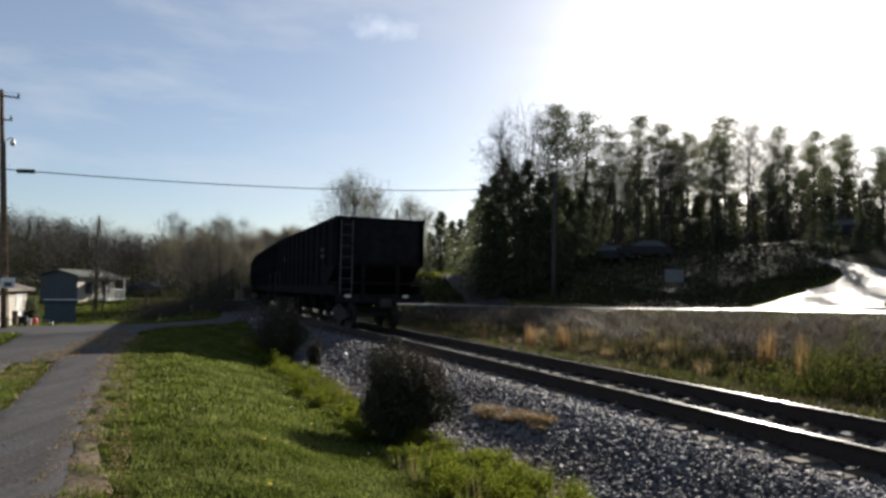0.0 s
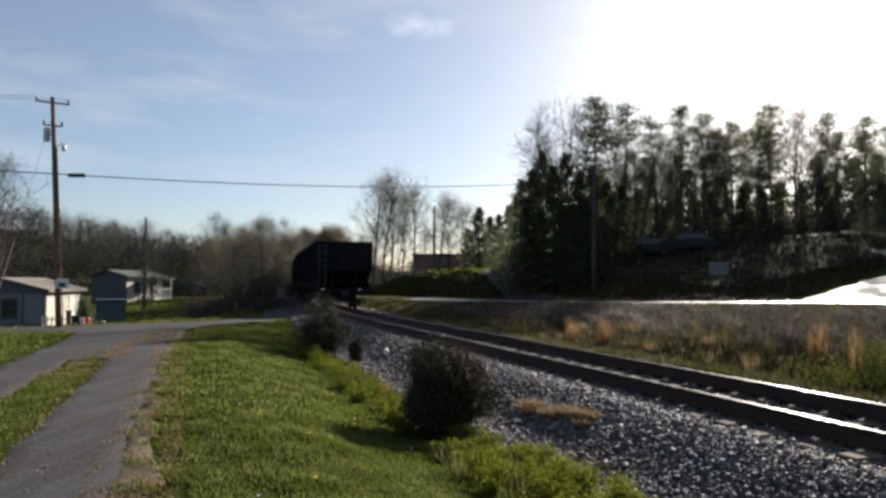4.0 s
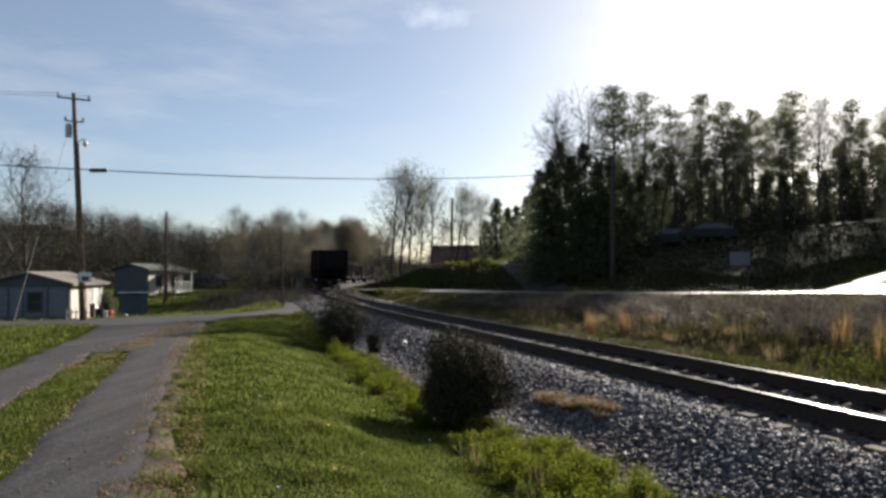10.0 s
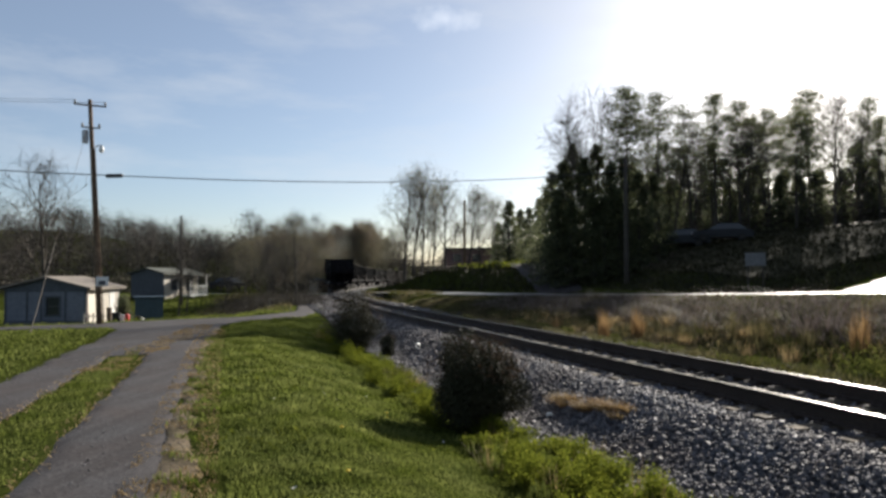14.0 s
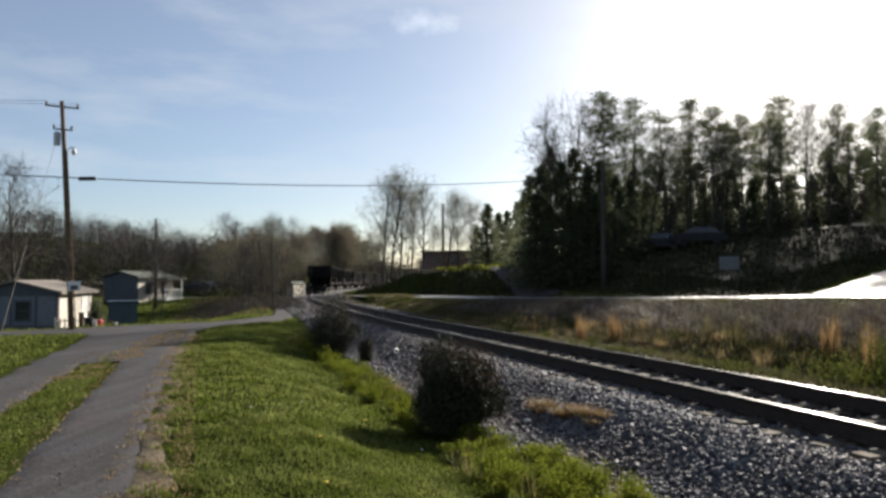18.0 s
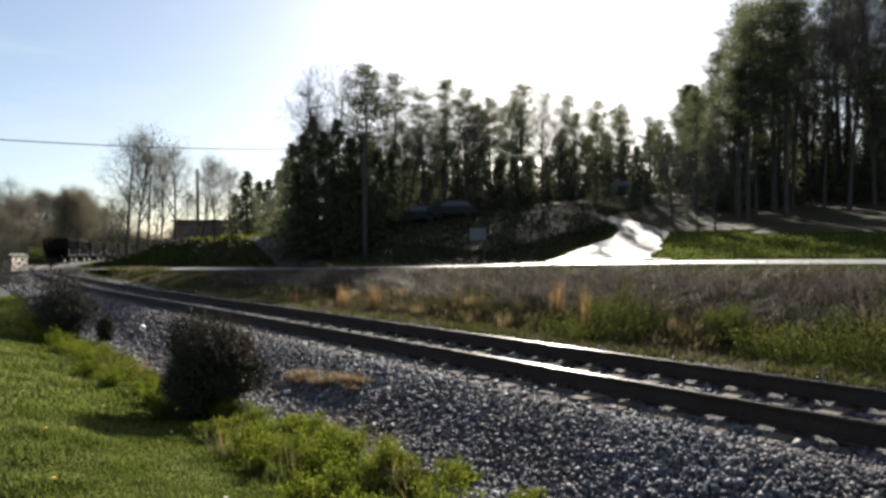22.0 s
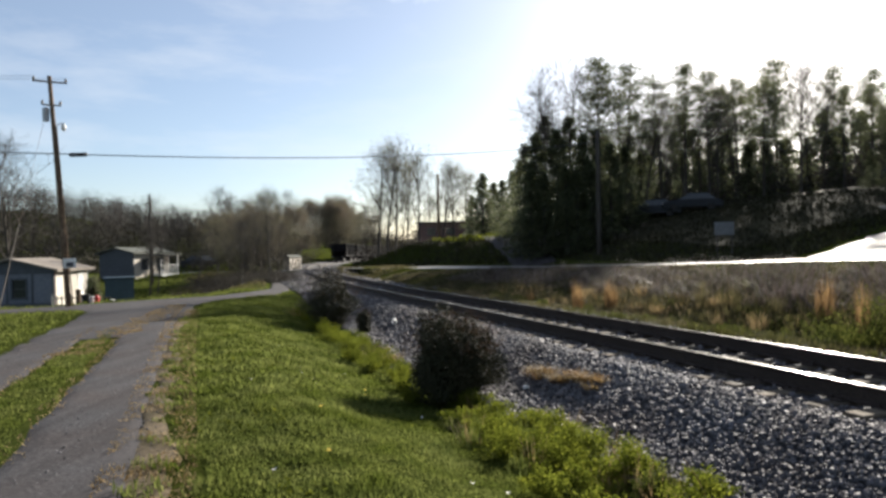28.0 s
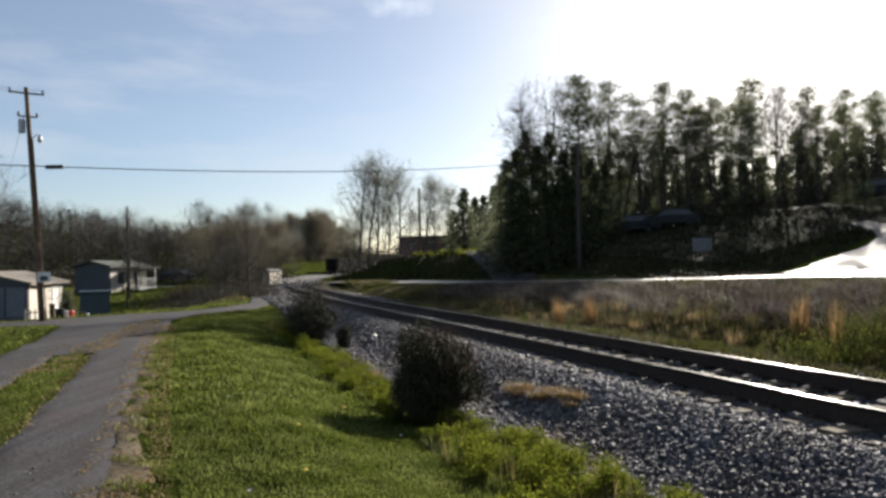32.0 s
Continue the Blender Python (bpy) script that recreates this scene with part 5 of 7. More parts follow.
    for obs in stock.values():
        for ob in obs:
            if ob not in used:
                for c in list(ob.children):
                    bpy.data.objects.remove(c)
                bpy.data.objects.remove(ob)


def far_woods():
    """Leafless woods on the far ridges, one mass of trunks and twig clumps."""
    sh = Shape()
    n = 2800
    az = np.concatenate([rng.uniform(-75, -17, n - 1200), rng.uniform(-17, 60, 700), rng.uniform(-17, 3, 500), rng.uniform(-75, -24, 900)])
    d = np.concatenate([rng.uniform(95, 190, n - 1200), rng.uniform(150, 230, 700), rng.uniform(150, 200, 500), rng.uniform(185, 275, 900)])
    for a, r in zip(az, d):
        if -17.5 < a < -6 and r < 215:
            r += 70
        x, y = polar(a, r)
        z, h = ground_at(x, y), rng.uniform(6.2, 8.6) * (0.75 if r < 110 else 1) * (1 + 0.12 * float(wave(x, y, 14)))
        lean = rng.normal(size=2) * 0.3
        top = np.array([x + lean[0], y + lean[1], z + h])
        sh.tube([(x, y, z - 0.3), top * [1, 1, 0] + [0, 0, z + h * 0.7]], [0.075, 0.03], 3, caps=False)
        for k in range(5):
            b = np.array([x, y, z]) + (top - [x, y, z]) * rng.uniform(0.3, 0.7)
            e = b + rng.normal(size=3) * [1.2, 1.2, 0.4] + [0, 0, 0.8]
            sh.tube([b, e], [0.045, 0.012], 3, caps=False)
        m = 110
        u = rng.normal(size=(m, 3))
        u *= (rng.uniform(0.1, 1, m) ** 0.4 / np.linalg.norm(u, axis=1))[:, None]
        c = np.array([x, y, z + h * 0.58]) + u * [2.3, 2.3, h * 0.42]
        c[:, 2] = np.maximum(c[:, 2], z + 0.4)
        sh.leaves(c, 0.36, narrow=0.22, upright=0.12)
    tagged(part("far_woods", sh, "wood"), "grey-brown leafless woods covering the far ridge", "woods", kind="stuff")
    # undergrowth along the valley edge and under the trees
    sh = Shape()
    for a, r, k, hh in [(rng.uniform(-75, -17), rng.uniform(100, 195), 90, 3.0) for _ in range(520)] + [(rng.uniform(-10.6, 1), rng.uniform(108, 128), 130, 5.0) for _ in range(110)] + [(rng.uniform(-48, -17), rng.uniform(74, 100), 90, 2.2) for _ in range(120)] + [(rng.uniform(4.8, 9), rng.uniform(48, 62), 90, 1.6) for _ in range(40)] + [(rng.uniform(9, 34), rng.uniform(62, 84), 90, 3.0) for _ in range(170)] + [(rng.uniform(37, 68), rng.uniform(52, 74), 90, 2.6) for _ in range(150)]:
        x, y = polar(a, r)
        z = ground_at(x, y)
        c = np.array([x, y, z]) + rng.normal(size=(k, 3)) * [1.5, 1.5, 0.5 * hh]
        c[:, 2] = z + np.abs(c[:, 2] - z)
        sh.leaves(c, 0.36, narrow=0.4, upright=0.3)
    brush = np.random.default_rng(77)
    for k in range(60):
        r = brush.uniform(104, 160)
        a = brush.uniform(-19, -15.4 + (r - 125) * 0.03)
        x, y = polar(a, r)
        z = ground_at(x, y)
        c = np.array([x, y, z]) + np.clip(brush.normal(size=(90, 3)), -1.6, 1.6) * [1.2, 1.2, 0.7]
        c[:, 2] = z + np.abs(c[:, 2] - z)
        sh.leaves(c, 0.36, narrow=0.4, upright=0.3)
    tagged(part("undergrowth", sh, "wood"), "tangled brown undergrowth at the edge of the woods", "undergrowth", kind="stuff")


def lane_brush():
    """Fine bare brush beside the far lane and by the pole."""
    sh = Shape()
    for k in range(90):
        x, y = polar(rng.uniform(-24.5, -17.6), rng.uniform(41, 60))
        z, n, hh = ground_at(x, y), 260, rng.uniform(0.4, 1.1)
        c = np.array([x, y, z]) + rng.normal(size=(n, 3)) * [0.9, 0.9, 0.5 * hh]
        c[:, 2] = z + np.abs(c[:, 2] - z) * 0.9
        sh.leaves(c, 0.16, narrow=0.16, upright=0.5)
    tagged(part("lane_brush", sh, "wood"), "low grey-brown brush beside the far lane", "brush", kind="stuff")


# ---- train ----
CAR_LEN, CAR_GAP, CARS = 15.2, 1.1, 7


def train_s(t):
    """Where the end of the last car stands at t."""
    return 21.4 + 3.72 * t + 0.0135 * t * t


def hopper_car():
    """A coal hopper; its origin is on the rail head under its middle, y ahead."""
    root = thing("hopper_car", pose(0, 0, 0), "black open-top coal hopper car with ribbed sides", "freight car", "cars of the train")
    L, W, zb, zt = CAR_LEN / 2, 1.57, 1.15, 3.86
    e = L - 0.25
    # side sheets, end plates, slope sheets and hoppers
    for x in (-W, W - 0.06):
        cut = [(-e, 2.3), (-e + 1.35, 1.5), (e - 1.35, 1.5), (e, 2.3), (e, zt - 0.06), (-e, zt - 0.06)]
        part("side_sheet", Shape().add([(x + dx, y, z) for dx in (0, 0.06) for y, z in cut], [(5, 4, 3, 2, 1, 0), (6, 7, 8, 9, 10, 11)] + [(k, (k + 1) % 6, (k + 1) % 6 + 6, k + 6) for k in range(6)]), "hopper", root)
    for sgn in (-1, 1):
        y = sgn * e
        part("end_plate", Shape().box(-W + 0.06, min(y, y - sgn * 0.08), 2.28, W - 0.06, max(y, y - sgn * 0.08), zt - 0.06), "hopper", root)
        yi = sgn * (e - 2.6)
        part("slope_sheet", Shape().add([(-W + 0.06, y - sgn * 0.08, 2.3), (W - 0.06, y - sgn * 0.08, 2.3), (W - 0.06, yi, 1.0), (-W + 0.06, yi, 1.0), (-W + 0.06, y - sgn * 0.08, 2.2), (W - 0.06, y - sgn * 0.08, 2.2), (W - 0.06, yi, 0.9), (-W + 0.06, yi, 0.9)],
                 [(0, 1, 2, 3), (7, 6, 5, 4), (0, 4, 5, 1), (3, 2, 6, 7), (0, 3, 7, 4), (1, 5, 6, 2)]), "hopper", root)
    for yc in (-2.7, 0, 2.7):
        part("hopper_bay", Shape().add([(-1.2, yc - 1.2, 1.6), (1.2, yc - 1.2, 1.6), (1.2, yc + 1.2, 1.6), (-1.2, yc + 1.2, 1.6), (-0.8, yc - 0.4, 0.45), (0.8, yc - 0.4, 0.45), (0.8, yc + 0.4, 0.45), (-0.8, yc + 0.4, 0.45)],
                 [(0, 1, 2, 3), (7, 6, 5, 4), (0, 4, 5, 1), (1, 5, 6, 2), (2, 6, 7, 3), (3, 7, 4, 0)]), "hopper", root)
    part("floor_plate", Shape().box(-W + 0.06, -e + 0.1, 1.55, W - 0.06, e - 0.1, 1.62), "hopper", root)
    part("coal_load", Shape().add([(-W + 0.07, -e + 0.1, zt - 0.35), (W - 0.07, -e + 0.1, zt - 0.35), (W - 0.07, e - 0.1, zt - 0.35), (-W + 0.07, e - 0.1, zt - 0.35), (0, -e + 2, zt - 0.12), (0, e - 2, zt - 0.12)],
         [(0, 1, 4), (1, 2, 5, 4), (2, 3, 5), (3, 0, 4, 5), (3, 2, 1, 0)]), "iron", root, "black coal heaped below the rim")
    rim = Shape()
    for x in (-W - 0.05, W - 0.07):
        rim.box(x, -e - 0.03, zt - 0.12, x + 0.12, e + 0.03, zt, bevel=0.02)
    for y in (-e - 0.03, e - 0.09):
        rim.box(-W + 0.075, y, zt - 0.119, W - 0.075, y + 0.12, zt - 0.002, bevel=0.02)
    part("top_rim", rim, "hopper", root)
    rib = Shape().box(-0.05, -0.07, 1.5, 0.05, 0.07, zt - 0.13, bevel=0.02).mesh("rib", "hopper")
    short_rib = Shape().box(-0.05, -0.07, 2.2, 0.05, 0.07, zt - 0.13, bevel=0.02).mesh("rib", "hopper")
    for k in range(13):
        y = -e + 0.3 + k * (2 * e - 0.6) / 12
        for x in (-W - 0.05, W + 0.05):
            part("rib", rib if abs(y) < e - 1.5 else short_rib, None, root, at=pose(x, y, 0))
    sill = Shape().box(-0.22, -L + 0.1, 0.86, 0.22, L - 0.1, 1.14, bevel=0.02)
    part("centre_sill", sill, "hopper", root)
    for x in (-W, W - 0.12):
        part("side_sill", Shape().box(x, -L + 0.3, 1.14, x + 0.12, L - 0.3, 1.5, bevel=0.02), "hopper", root)
    for sgn in (-1, 1):
        y = sgn * L
        part("end_sill", Shape().box(-W, min(y, y - sgn * 0.2), 0.9, W, max(y, y - sgn * 0.2), 1.2, bevel=0.02), "hopper", root)
        for x in (-W + 0.09, W - 0.09):
            part("corner_post", Shape().box(x - 0.08, min(y - sgn * 0.25, y - sgn * 0.42), 2.3, x + 0.08, max(y - sgn * 0.25, y - sgn * 0.42), zt - 0.13, bevel=0.02), "hopper", root)
        for x in (-0.62, 0.62):
            part("end_post", Shape().box(x - 0.06, min(y - sgn * 0.15, y - sgn * 0.3), 1.2, x + 0.06, max(y - sgn * 0.15, y - sgn * 0.3), 2.5, bevel=0.02), "hopper", root)
        ladder = Shape()
        lx = sgn * (W - 0.34)
        for dx in (-0.2, 0.2):
            ladder.box(lx + dx - 0.02, min(y - sgn * 0.14, y - sgn * 0.2), 1.2, lx + dx + 0.02, max(y - sgn * 0.14, y - sgn * 0.2), zt - 0.14)
        part("ladder", ladder, "faded", root, "worn grey end ladder")
        rung = Shape().tube([(-0.2, 0, 0), (0.2, 0, 0)], [0.013, 0.013], 6).mesh("rung", "faded")
        for k in range(7):
            part("rung", rung, None, root, at=pose(lx, y - sgn * 0.12, 1.35 + 0.37 * k))
        coup = Shape().box(-0.14, min(y, y + sgn * 0.42), 0.78, 0.14, max(y, y + sgn * 0.42), 1.02, bevel=0.03)
        coup.box(-0.2, min(y + sgn * 0.36, y + sgn * 0.6), 0.74, 0.16, max(y + sgn * 0.36, y + sgn * 0.6), 1.06, bevel=0.05)
        part("coupler", coup, "iron", root)
        part("brake_hose", Shape().tube([(0.35, y, 0.86), (0.36, y + sgn * 0.2, 0.6), (0.33, y + sgn * 0.36, 0.42), (0.3, y + sgn * 0.44, 0.52)], [0.025] * 4, 7), "rubber", root)
        for x in (-1.2, 0.85):
            part("reflector", Shape().box(x - 0.1, min(y, y + sgn * 0.008), 1.09, x + 0.1, max(y, y + sgn * 0.008), 1.18), "marker", root, "small pale reflective plate")
        wheel = Shape()
        ring = [(sgn * 0.9 + 0.24 * math.cos(t), y - sgn * 0.10, 2.75 + 0.24 * math.sin(t)) for t in np.linspace(0, 2 * math.pi, 21)]
        wheel.tube(ring, [0.016] * 21, 6, caps=False)
        for t in (0, 1.257, 2.513, 3.77, 5.027):
            wheel.tube([(sgn * 0.9, y - sgn * 0.13, 2.75), (sgn * 0.9 + 0.24 * math.cos(t), y - sgn * 0.10, 2.75 + 0.24 * math.sin(t))], [0.014, 0.012], 5)
        part("brake_wheel", wheel, "hopper", root)
        yc = sgn * (L - 2.0)
        bogie = part("bogie", Shape().box(-0.9, yc - 0.18, 0.42, 0.9, yc + 0.18, 0.72, bevel=0.03), "iron", root)
        for x in (-1.02, 0.9):
            fr = Shape()
            fr.add([(x, yc - 1.15, 0.36), (x, yc - 0.5, 0.26), (x, yc + 0.5, 0.26), (x, yc + 1.15, 0.36), (x, yc + 1.1, 0.62), (x, yc + 0.4, 0.78), (x, yc - 0.4, 0.78), (x, yc - 1.1, 0.62)]
                   + [(x + 0.12, yc - 1.15, 0.36), (x + 0.12, yc - 0.5, 0.26), (x + 0.12, yc + 0.5, 0.26), (x + 0.12, yc + 1.15, 0.36), (x + 0.12, yc + 1.1, 0.62), (x + 0.12, yc + 0.4, 0.78), (x + 0.12, yc - 0.4, 0.78), (x + 0.12, yc - 1.1, 0.62)],
                   [(0, 1, 2, 3, 4, 5, 6, 7), (15, 14, 13, 12, 11, 10, 9, 8)] + [(i, (i + 1) % 8, (i + 1) % 8 + 8, i + 8)[::-1] for i in range(8)])
            part("side_frame", fr, "iron", bogie)
        for dy in (-0.88, 0.88):
            axle = Shape().tube([(-1.0, 0, 0), (1.0, 0, 0)], [0.08, 0.08], 10)
            for x in (-0.755, 0.755):
                w = 1 if x > 0 else -1
                axle.lathe([(0.12, -0.07 * w), (0.38, -0.05 * w), (0.455, -0.06 * w), (0.46, 0.05 * w), (0.49, 0.055 * w), (0.49, 0.085 * w), (0.38, 0.07 * w), (0.12, 0.08 * w)][::w], 24, "x", (x * 0.985 , 0, 0))
            wheels = part("wheelset", axle, "iron", root, "pair of steel wheels on an axle", at=pose(0, yc + dy, 0.46))
            wheels["spin"] = 1
    for x, sg in ((-W - 0.012, -1), (W + 0.004, 1)):
        for y0, w in ((-5.4, 1.1), (-5.2, 0.7), (4.2, 0.9)):
            part("lettering_bar", Shape().box(x, y0, 2.5 + 0.25 * (w < 1), x + 0.008, y0 + w, 2.62 + 0.25 * (w < 1)), "faded", root, "illegible faded lettering")
    return root


def car_pose(s_mid):
    """Pose of a car whose middle stands at s on the track."""
    a, _, _ = rail_frame(s_mid - 5.6)
    b, _, _ = rail_frame(s_mid + 5.6)
    d = b - a
    yaw = math.degrees(math.atan2(-d.x, d.y))
    pitch = math.degrees(math.atan2(d.z, math.hypot(d.x, d.y)))
    c = (a + b) / 2
    return pose(c.x, c.y, c.z + 0.002, pitch, 0, yaw)


# ---- poles and wires ----
def utility_pole(base, top, r0, r1, name, label, group="utility poles", mat="pole"):
    root = thing(name, pose(*base), label, "utility pole", group)
    t = Vector(top) - Vector(base)
    sh = Shape().tube([(0, 0, -0.6), t * 0.33, t * 0.66, t], [r0 * 1.03, r0 * 0.92 + r1 * 0.08, (r0 + r1) / 2, r1], 12)
    part("pole", sh, mat, root, smooth=True)
    return root, t


def wire(name, a, b, sag, r, label, mat="cable", n=24):
    a, b = Vector(a), Vector(b)
    pts = [a.lerp(b, k / n) - Vector((0, 0, 4 * sag * (k / n) * (1 - k / n))) for k in range(n + 1)]
    ob = part(name, Shape().tube(pts, [r] * (n + 1), 5), mat)
    return tagged(ob, label, "wire")


def build_poles():
    x, y = polar(-33.6, 26.5)
    z = ground_at(x, y)
    # the pole leans a little away from the track, held by a guy
    top = polar(-34.55, 26.6)
    pole, t = utility_pole((x, y, z), (*top, 7.98), 0.095, 0.065, "utility_pole", "leaning weathered brown wooden utility pole with lamp and transformer")
    side = Vector((math.cos(radians(33)), math.sin(radians(33)), 0))

    def on(k):
        return t * k
    arm = Shape()
    a = on(0.975)
    arm.tube([a - side * 0.52, a, a + side * 0.52], [0.03, 0.035, 0.03], 6)
    part("crossarm", arm, "pole", pole)
    for k in (-0.48, 0.48):
        part("insulator", Shape().lathe([(0.02, 0), (0.045, 0.02), (0.03, 0.05), (0.045, 0.08), (0.02, 0.13)], 10, at=a + side * k + Vector((0, 0, 0.03))), "porcelain", pole)
    a = on(0.875)
    part("crossarm", Shape().tube([a - side * 0.3, a, a + side * 0.28], [0.03, 0.035, 0.03], 6), "galv", pole)
    for k in (-0.28, 0.26):
        part("insulator", Shape().lathe([(0.02, 0), (0.05, 0.03), (0.035, 0.07), (0.045, 0.1), (0.02, 0.16)], 10, at=a + side * k), "porcelain", pole)
    a = on(0.84) - side * 0.2
    part("transformer", Shape().lathe([(0.07, -0.30), (0.105, -0.29), (0.11, 0.12), (0.09, 0.17), (0.03, 0.19)], 16, at=a), "galv", pole, "grey can transformer")
    a = on(0.785)
    lamp = part("lamp_arm", Shape().tube([a + side * 0.08, a + side * 0.22 + Vector((0, 0, 0.12)), a + side * 0.34 + Vector((0, 0, 0.1))], [0.02, 0.018, 0.018], 7), "galv", pole)
    part("lamp_head", Shape().lathe([(0.04, 0.09), (0.06, 0.06), (0.075, 0.0), (0.09, -0.07), (0.055, -0.14), (0.015, -0.155)], 14, at=a + side * 0.30), "white", lamp, "white security lamp")
    board = Shape().box(-0.2, -0.03, -0.17, 0.2, 0.0, 0.17, bevel=0.008, m=pose(0, 0, 0, 0, 0, 33))
    front = Vector((math.sin(radians(33)), -math.cos(radians(33)), 0))
    c = on(0.19) + front * 0.13 + side * 0.12
    b = part("board", board, "white", pole, "white board with a dark square", at=pose(*c))
    part("square", Shape().box(-0.11, -0.04, -0.12, 0.11, -0.032, 0.03, m=pose(0, 0, 0, 0, 0, 33)), "greysiding", b)
    conduit = Shape()
    conduit.tube([on(k) + side * (0.112 - 0.035 * k) + front * 0.02 for k in (0.0, 0.3, 0.6, 0.78)], [0.018] * 4, 7)
    part("conduit", conduit, "pole", pole)
    pt = Vector((x, y, z)) + on(0.665)
    # right pole, far across the road
    rx, ry = polar(9.55, 45)
    rz = ground_at(rx, ry)
    pole2, t2 = utility_pole((rx, ry, rz), (rx + 0.05, ry, 9.3), 0.17, 0.12, "utility_pole", "grey wooden utility pole at the foot of the wooded hill", mat="bark")
    part("crossarm", Shape().tube([t2 * 0.94 - side * 0.6, t2 * 0.94 + side * 0.6], [0.05, 0.05], 6), "pole", pole2)
    pr = Vector((rx, ry, rz)) + t2 * 0.86
    w = wire("service_cable", pt, (rx, ry, 8.5), 0.5, 0.02, "black sagging cable between the two poles")
    c = pt.lerp(Vector((rx, ry, 8.5)), 0.022) - Vector((0, 0, 0.05))
    d = (Vector((rx, ry, 8.5)) - pt).normalized()
    splice = part("splice_case", Shape().tube([c - d * 0.30, c - d * 0.26, c + d * 0.26, c + d * 0.30], [0.03, 0.075, 0.075, 0.03], 10), "cable", w, "black splice case on the cable")
    wire("service_cable", pt, (-32, 17.5, 7.0), 0.35, 0.02, "black cable running off beside the drive")
    tt = Vector((x, y, z)) + on(0.975)
    for k in (-0.48, 0.48):
        wire("power_line", tt + side * k + Vector((0, 0, 0.16)), Vector((-36, 15.5, 8.6)) + side * k, 0.4, 0.008, "thin pale overhead power line", "galv")
    gx, gy = polar(-38.2, 22.5)
    wire("guy_wire", Vector((x, y, z)) + on(0.93), (gx, gy, ground_at(gx, gy) - 0.05), 0.0, 0.005, "taut guy wire anchored in the lawn", "pole", 2)
    gg = thing("guy_guard", pose(gx, gy, ground_at(gx, gy)), "pale plastic guard sleeve on the guy wire", "guy guard")
    dd = (Vector((x, y, z)) + on(0.93) - Vector((gx, gy, ground_at(gx, gy)))).normalized()
    part("sleeve", Shape().tube([dd * 0.0, dd * 3.2], [0.014, 0.014], 8), "shingle", gg)
    # dead tree in the valley, its limbs broken to stubs
    sx, sy = polar(-27.85, 60)
    g = np.random.default_rng(41)
    snag = thing("dead_tree", pose(sx, sy, ground_at(sx, sy)), "dark dead tree with short broken limbs before the far home", "tree")
    tall = 6.8 - ground_at(sx, sy)
    part("trunk", Shape().tube([(0, 0, -0.4), (0.05, 0, tall * 0.4), (-0.04, 0.03, tall * 0.75), (0.02, 0, tall)], [0.17, 0.14, 0.1, 0.05], 8), "bark", snag, smooth=True)
    for k in range(34):
        zz, a = tall * g.uniform(0.25, 0.99), g.uniform(0, 6.28)
        out = g.uniform(0.25, 1.3) * (1.15 - zz / tall)
        e = (out * math.cos(a), out * math.sin(a), zz + out * g.uniform(0.2, 0.9))
        part("stub", Shape().tube([(0, 0, zz), (e[0] * 0.6, e[1] * 0.6, zz + 0.35 * (e[2] - zz)), e], [0.04, 0.025, 0.01], 4), "bark", snag)
    sx, sy = polar(-4.15, 84)
    sn, st = utility_pole((sx, sy, ground_at(sx, sy)), (sx, sy, 11.2), 0.2, 0.12, "utility_pole", "thin dark pole among slender trees by the crossing")


# ---- buildings ----
def wall_piece(w, h, t, holes):
    """A wall in its own plane, x along, z up, with openings (x0, z0, x1, z1)."""
    xs = sorted({0, w, *[v for a in holes for v in (a[0], a[2])]})
    zs = sorted({0, h, *[v for a in holes for v in (a[1], a[3])]})
    nx, nz = len(xs), len(zs)
    solid = [[not any(a[0] < (xs[i] + xs[i + 1]) / 2 < a[2] and a[1] < (zs[j] + zs[j + 1]) / 2 < a[3] for a in holes) for j in range(nz - 1)] for i in range(nx - 1)]

    def at(i, j, k):
        return (i * nz + j) * 2 + k

    def full(i, j):
        return 0 <= i < nx - 1 and 0 <= j < nz - 1 and solid[i][j]
    faces = []
    for i in range(nx - 1):
        for j in range(nz - 1):
            if solid[i][j]:
                faces += [(at(i, j, 0), at(i + 1, j, 0), at(i + 1, j + 1, 0), at(i, j + 1, 0)), (at(i, j + 1, 1), at(i + 1, j + 1, 1), at(i + 1, j, 1), at(i, j, 1))]
                if not full(i - 1, j):
                    faces.append((at(i, j, 0), at(i, j + 1, 0), at(i, j + 1, 1), at(i, j, 1)))
                if not full(i + 1, j):
                    faces.append((at(i + 1, j, 1), at(i + 1, j + 1, 1), at(i + 1, j + 1, 0), at(i + 1, j, 0)))
                if not full(i, j - 1):
                    faces.append((at(i, j, 1), at(i + 1, j, 1), at(i + 1, j, 0), at(i, j, 0)))
                if not full(i, j + 1):
                    faces.append((at(i, j + 1, 0), at(i + 1, j + 1, 0), at(i + 1, j + 1, 1), at(i, j + 1, 1)))
    return Shape().add([(x, y, z) for x in xs for z in zs for y in (0, t)], faces)


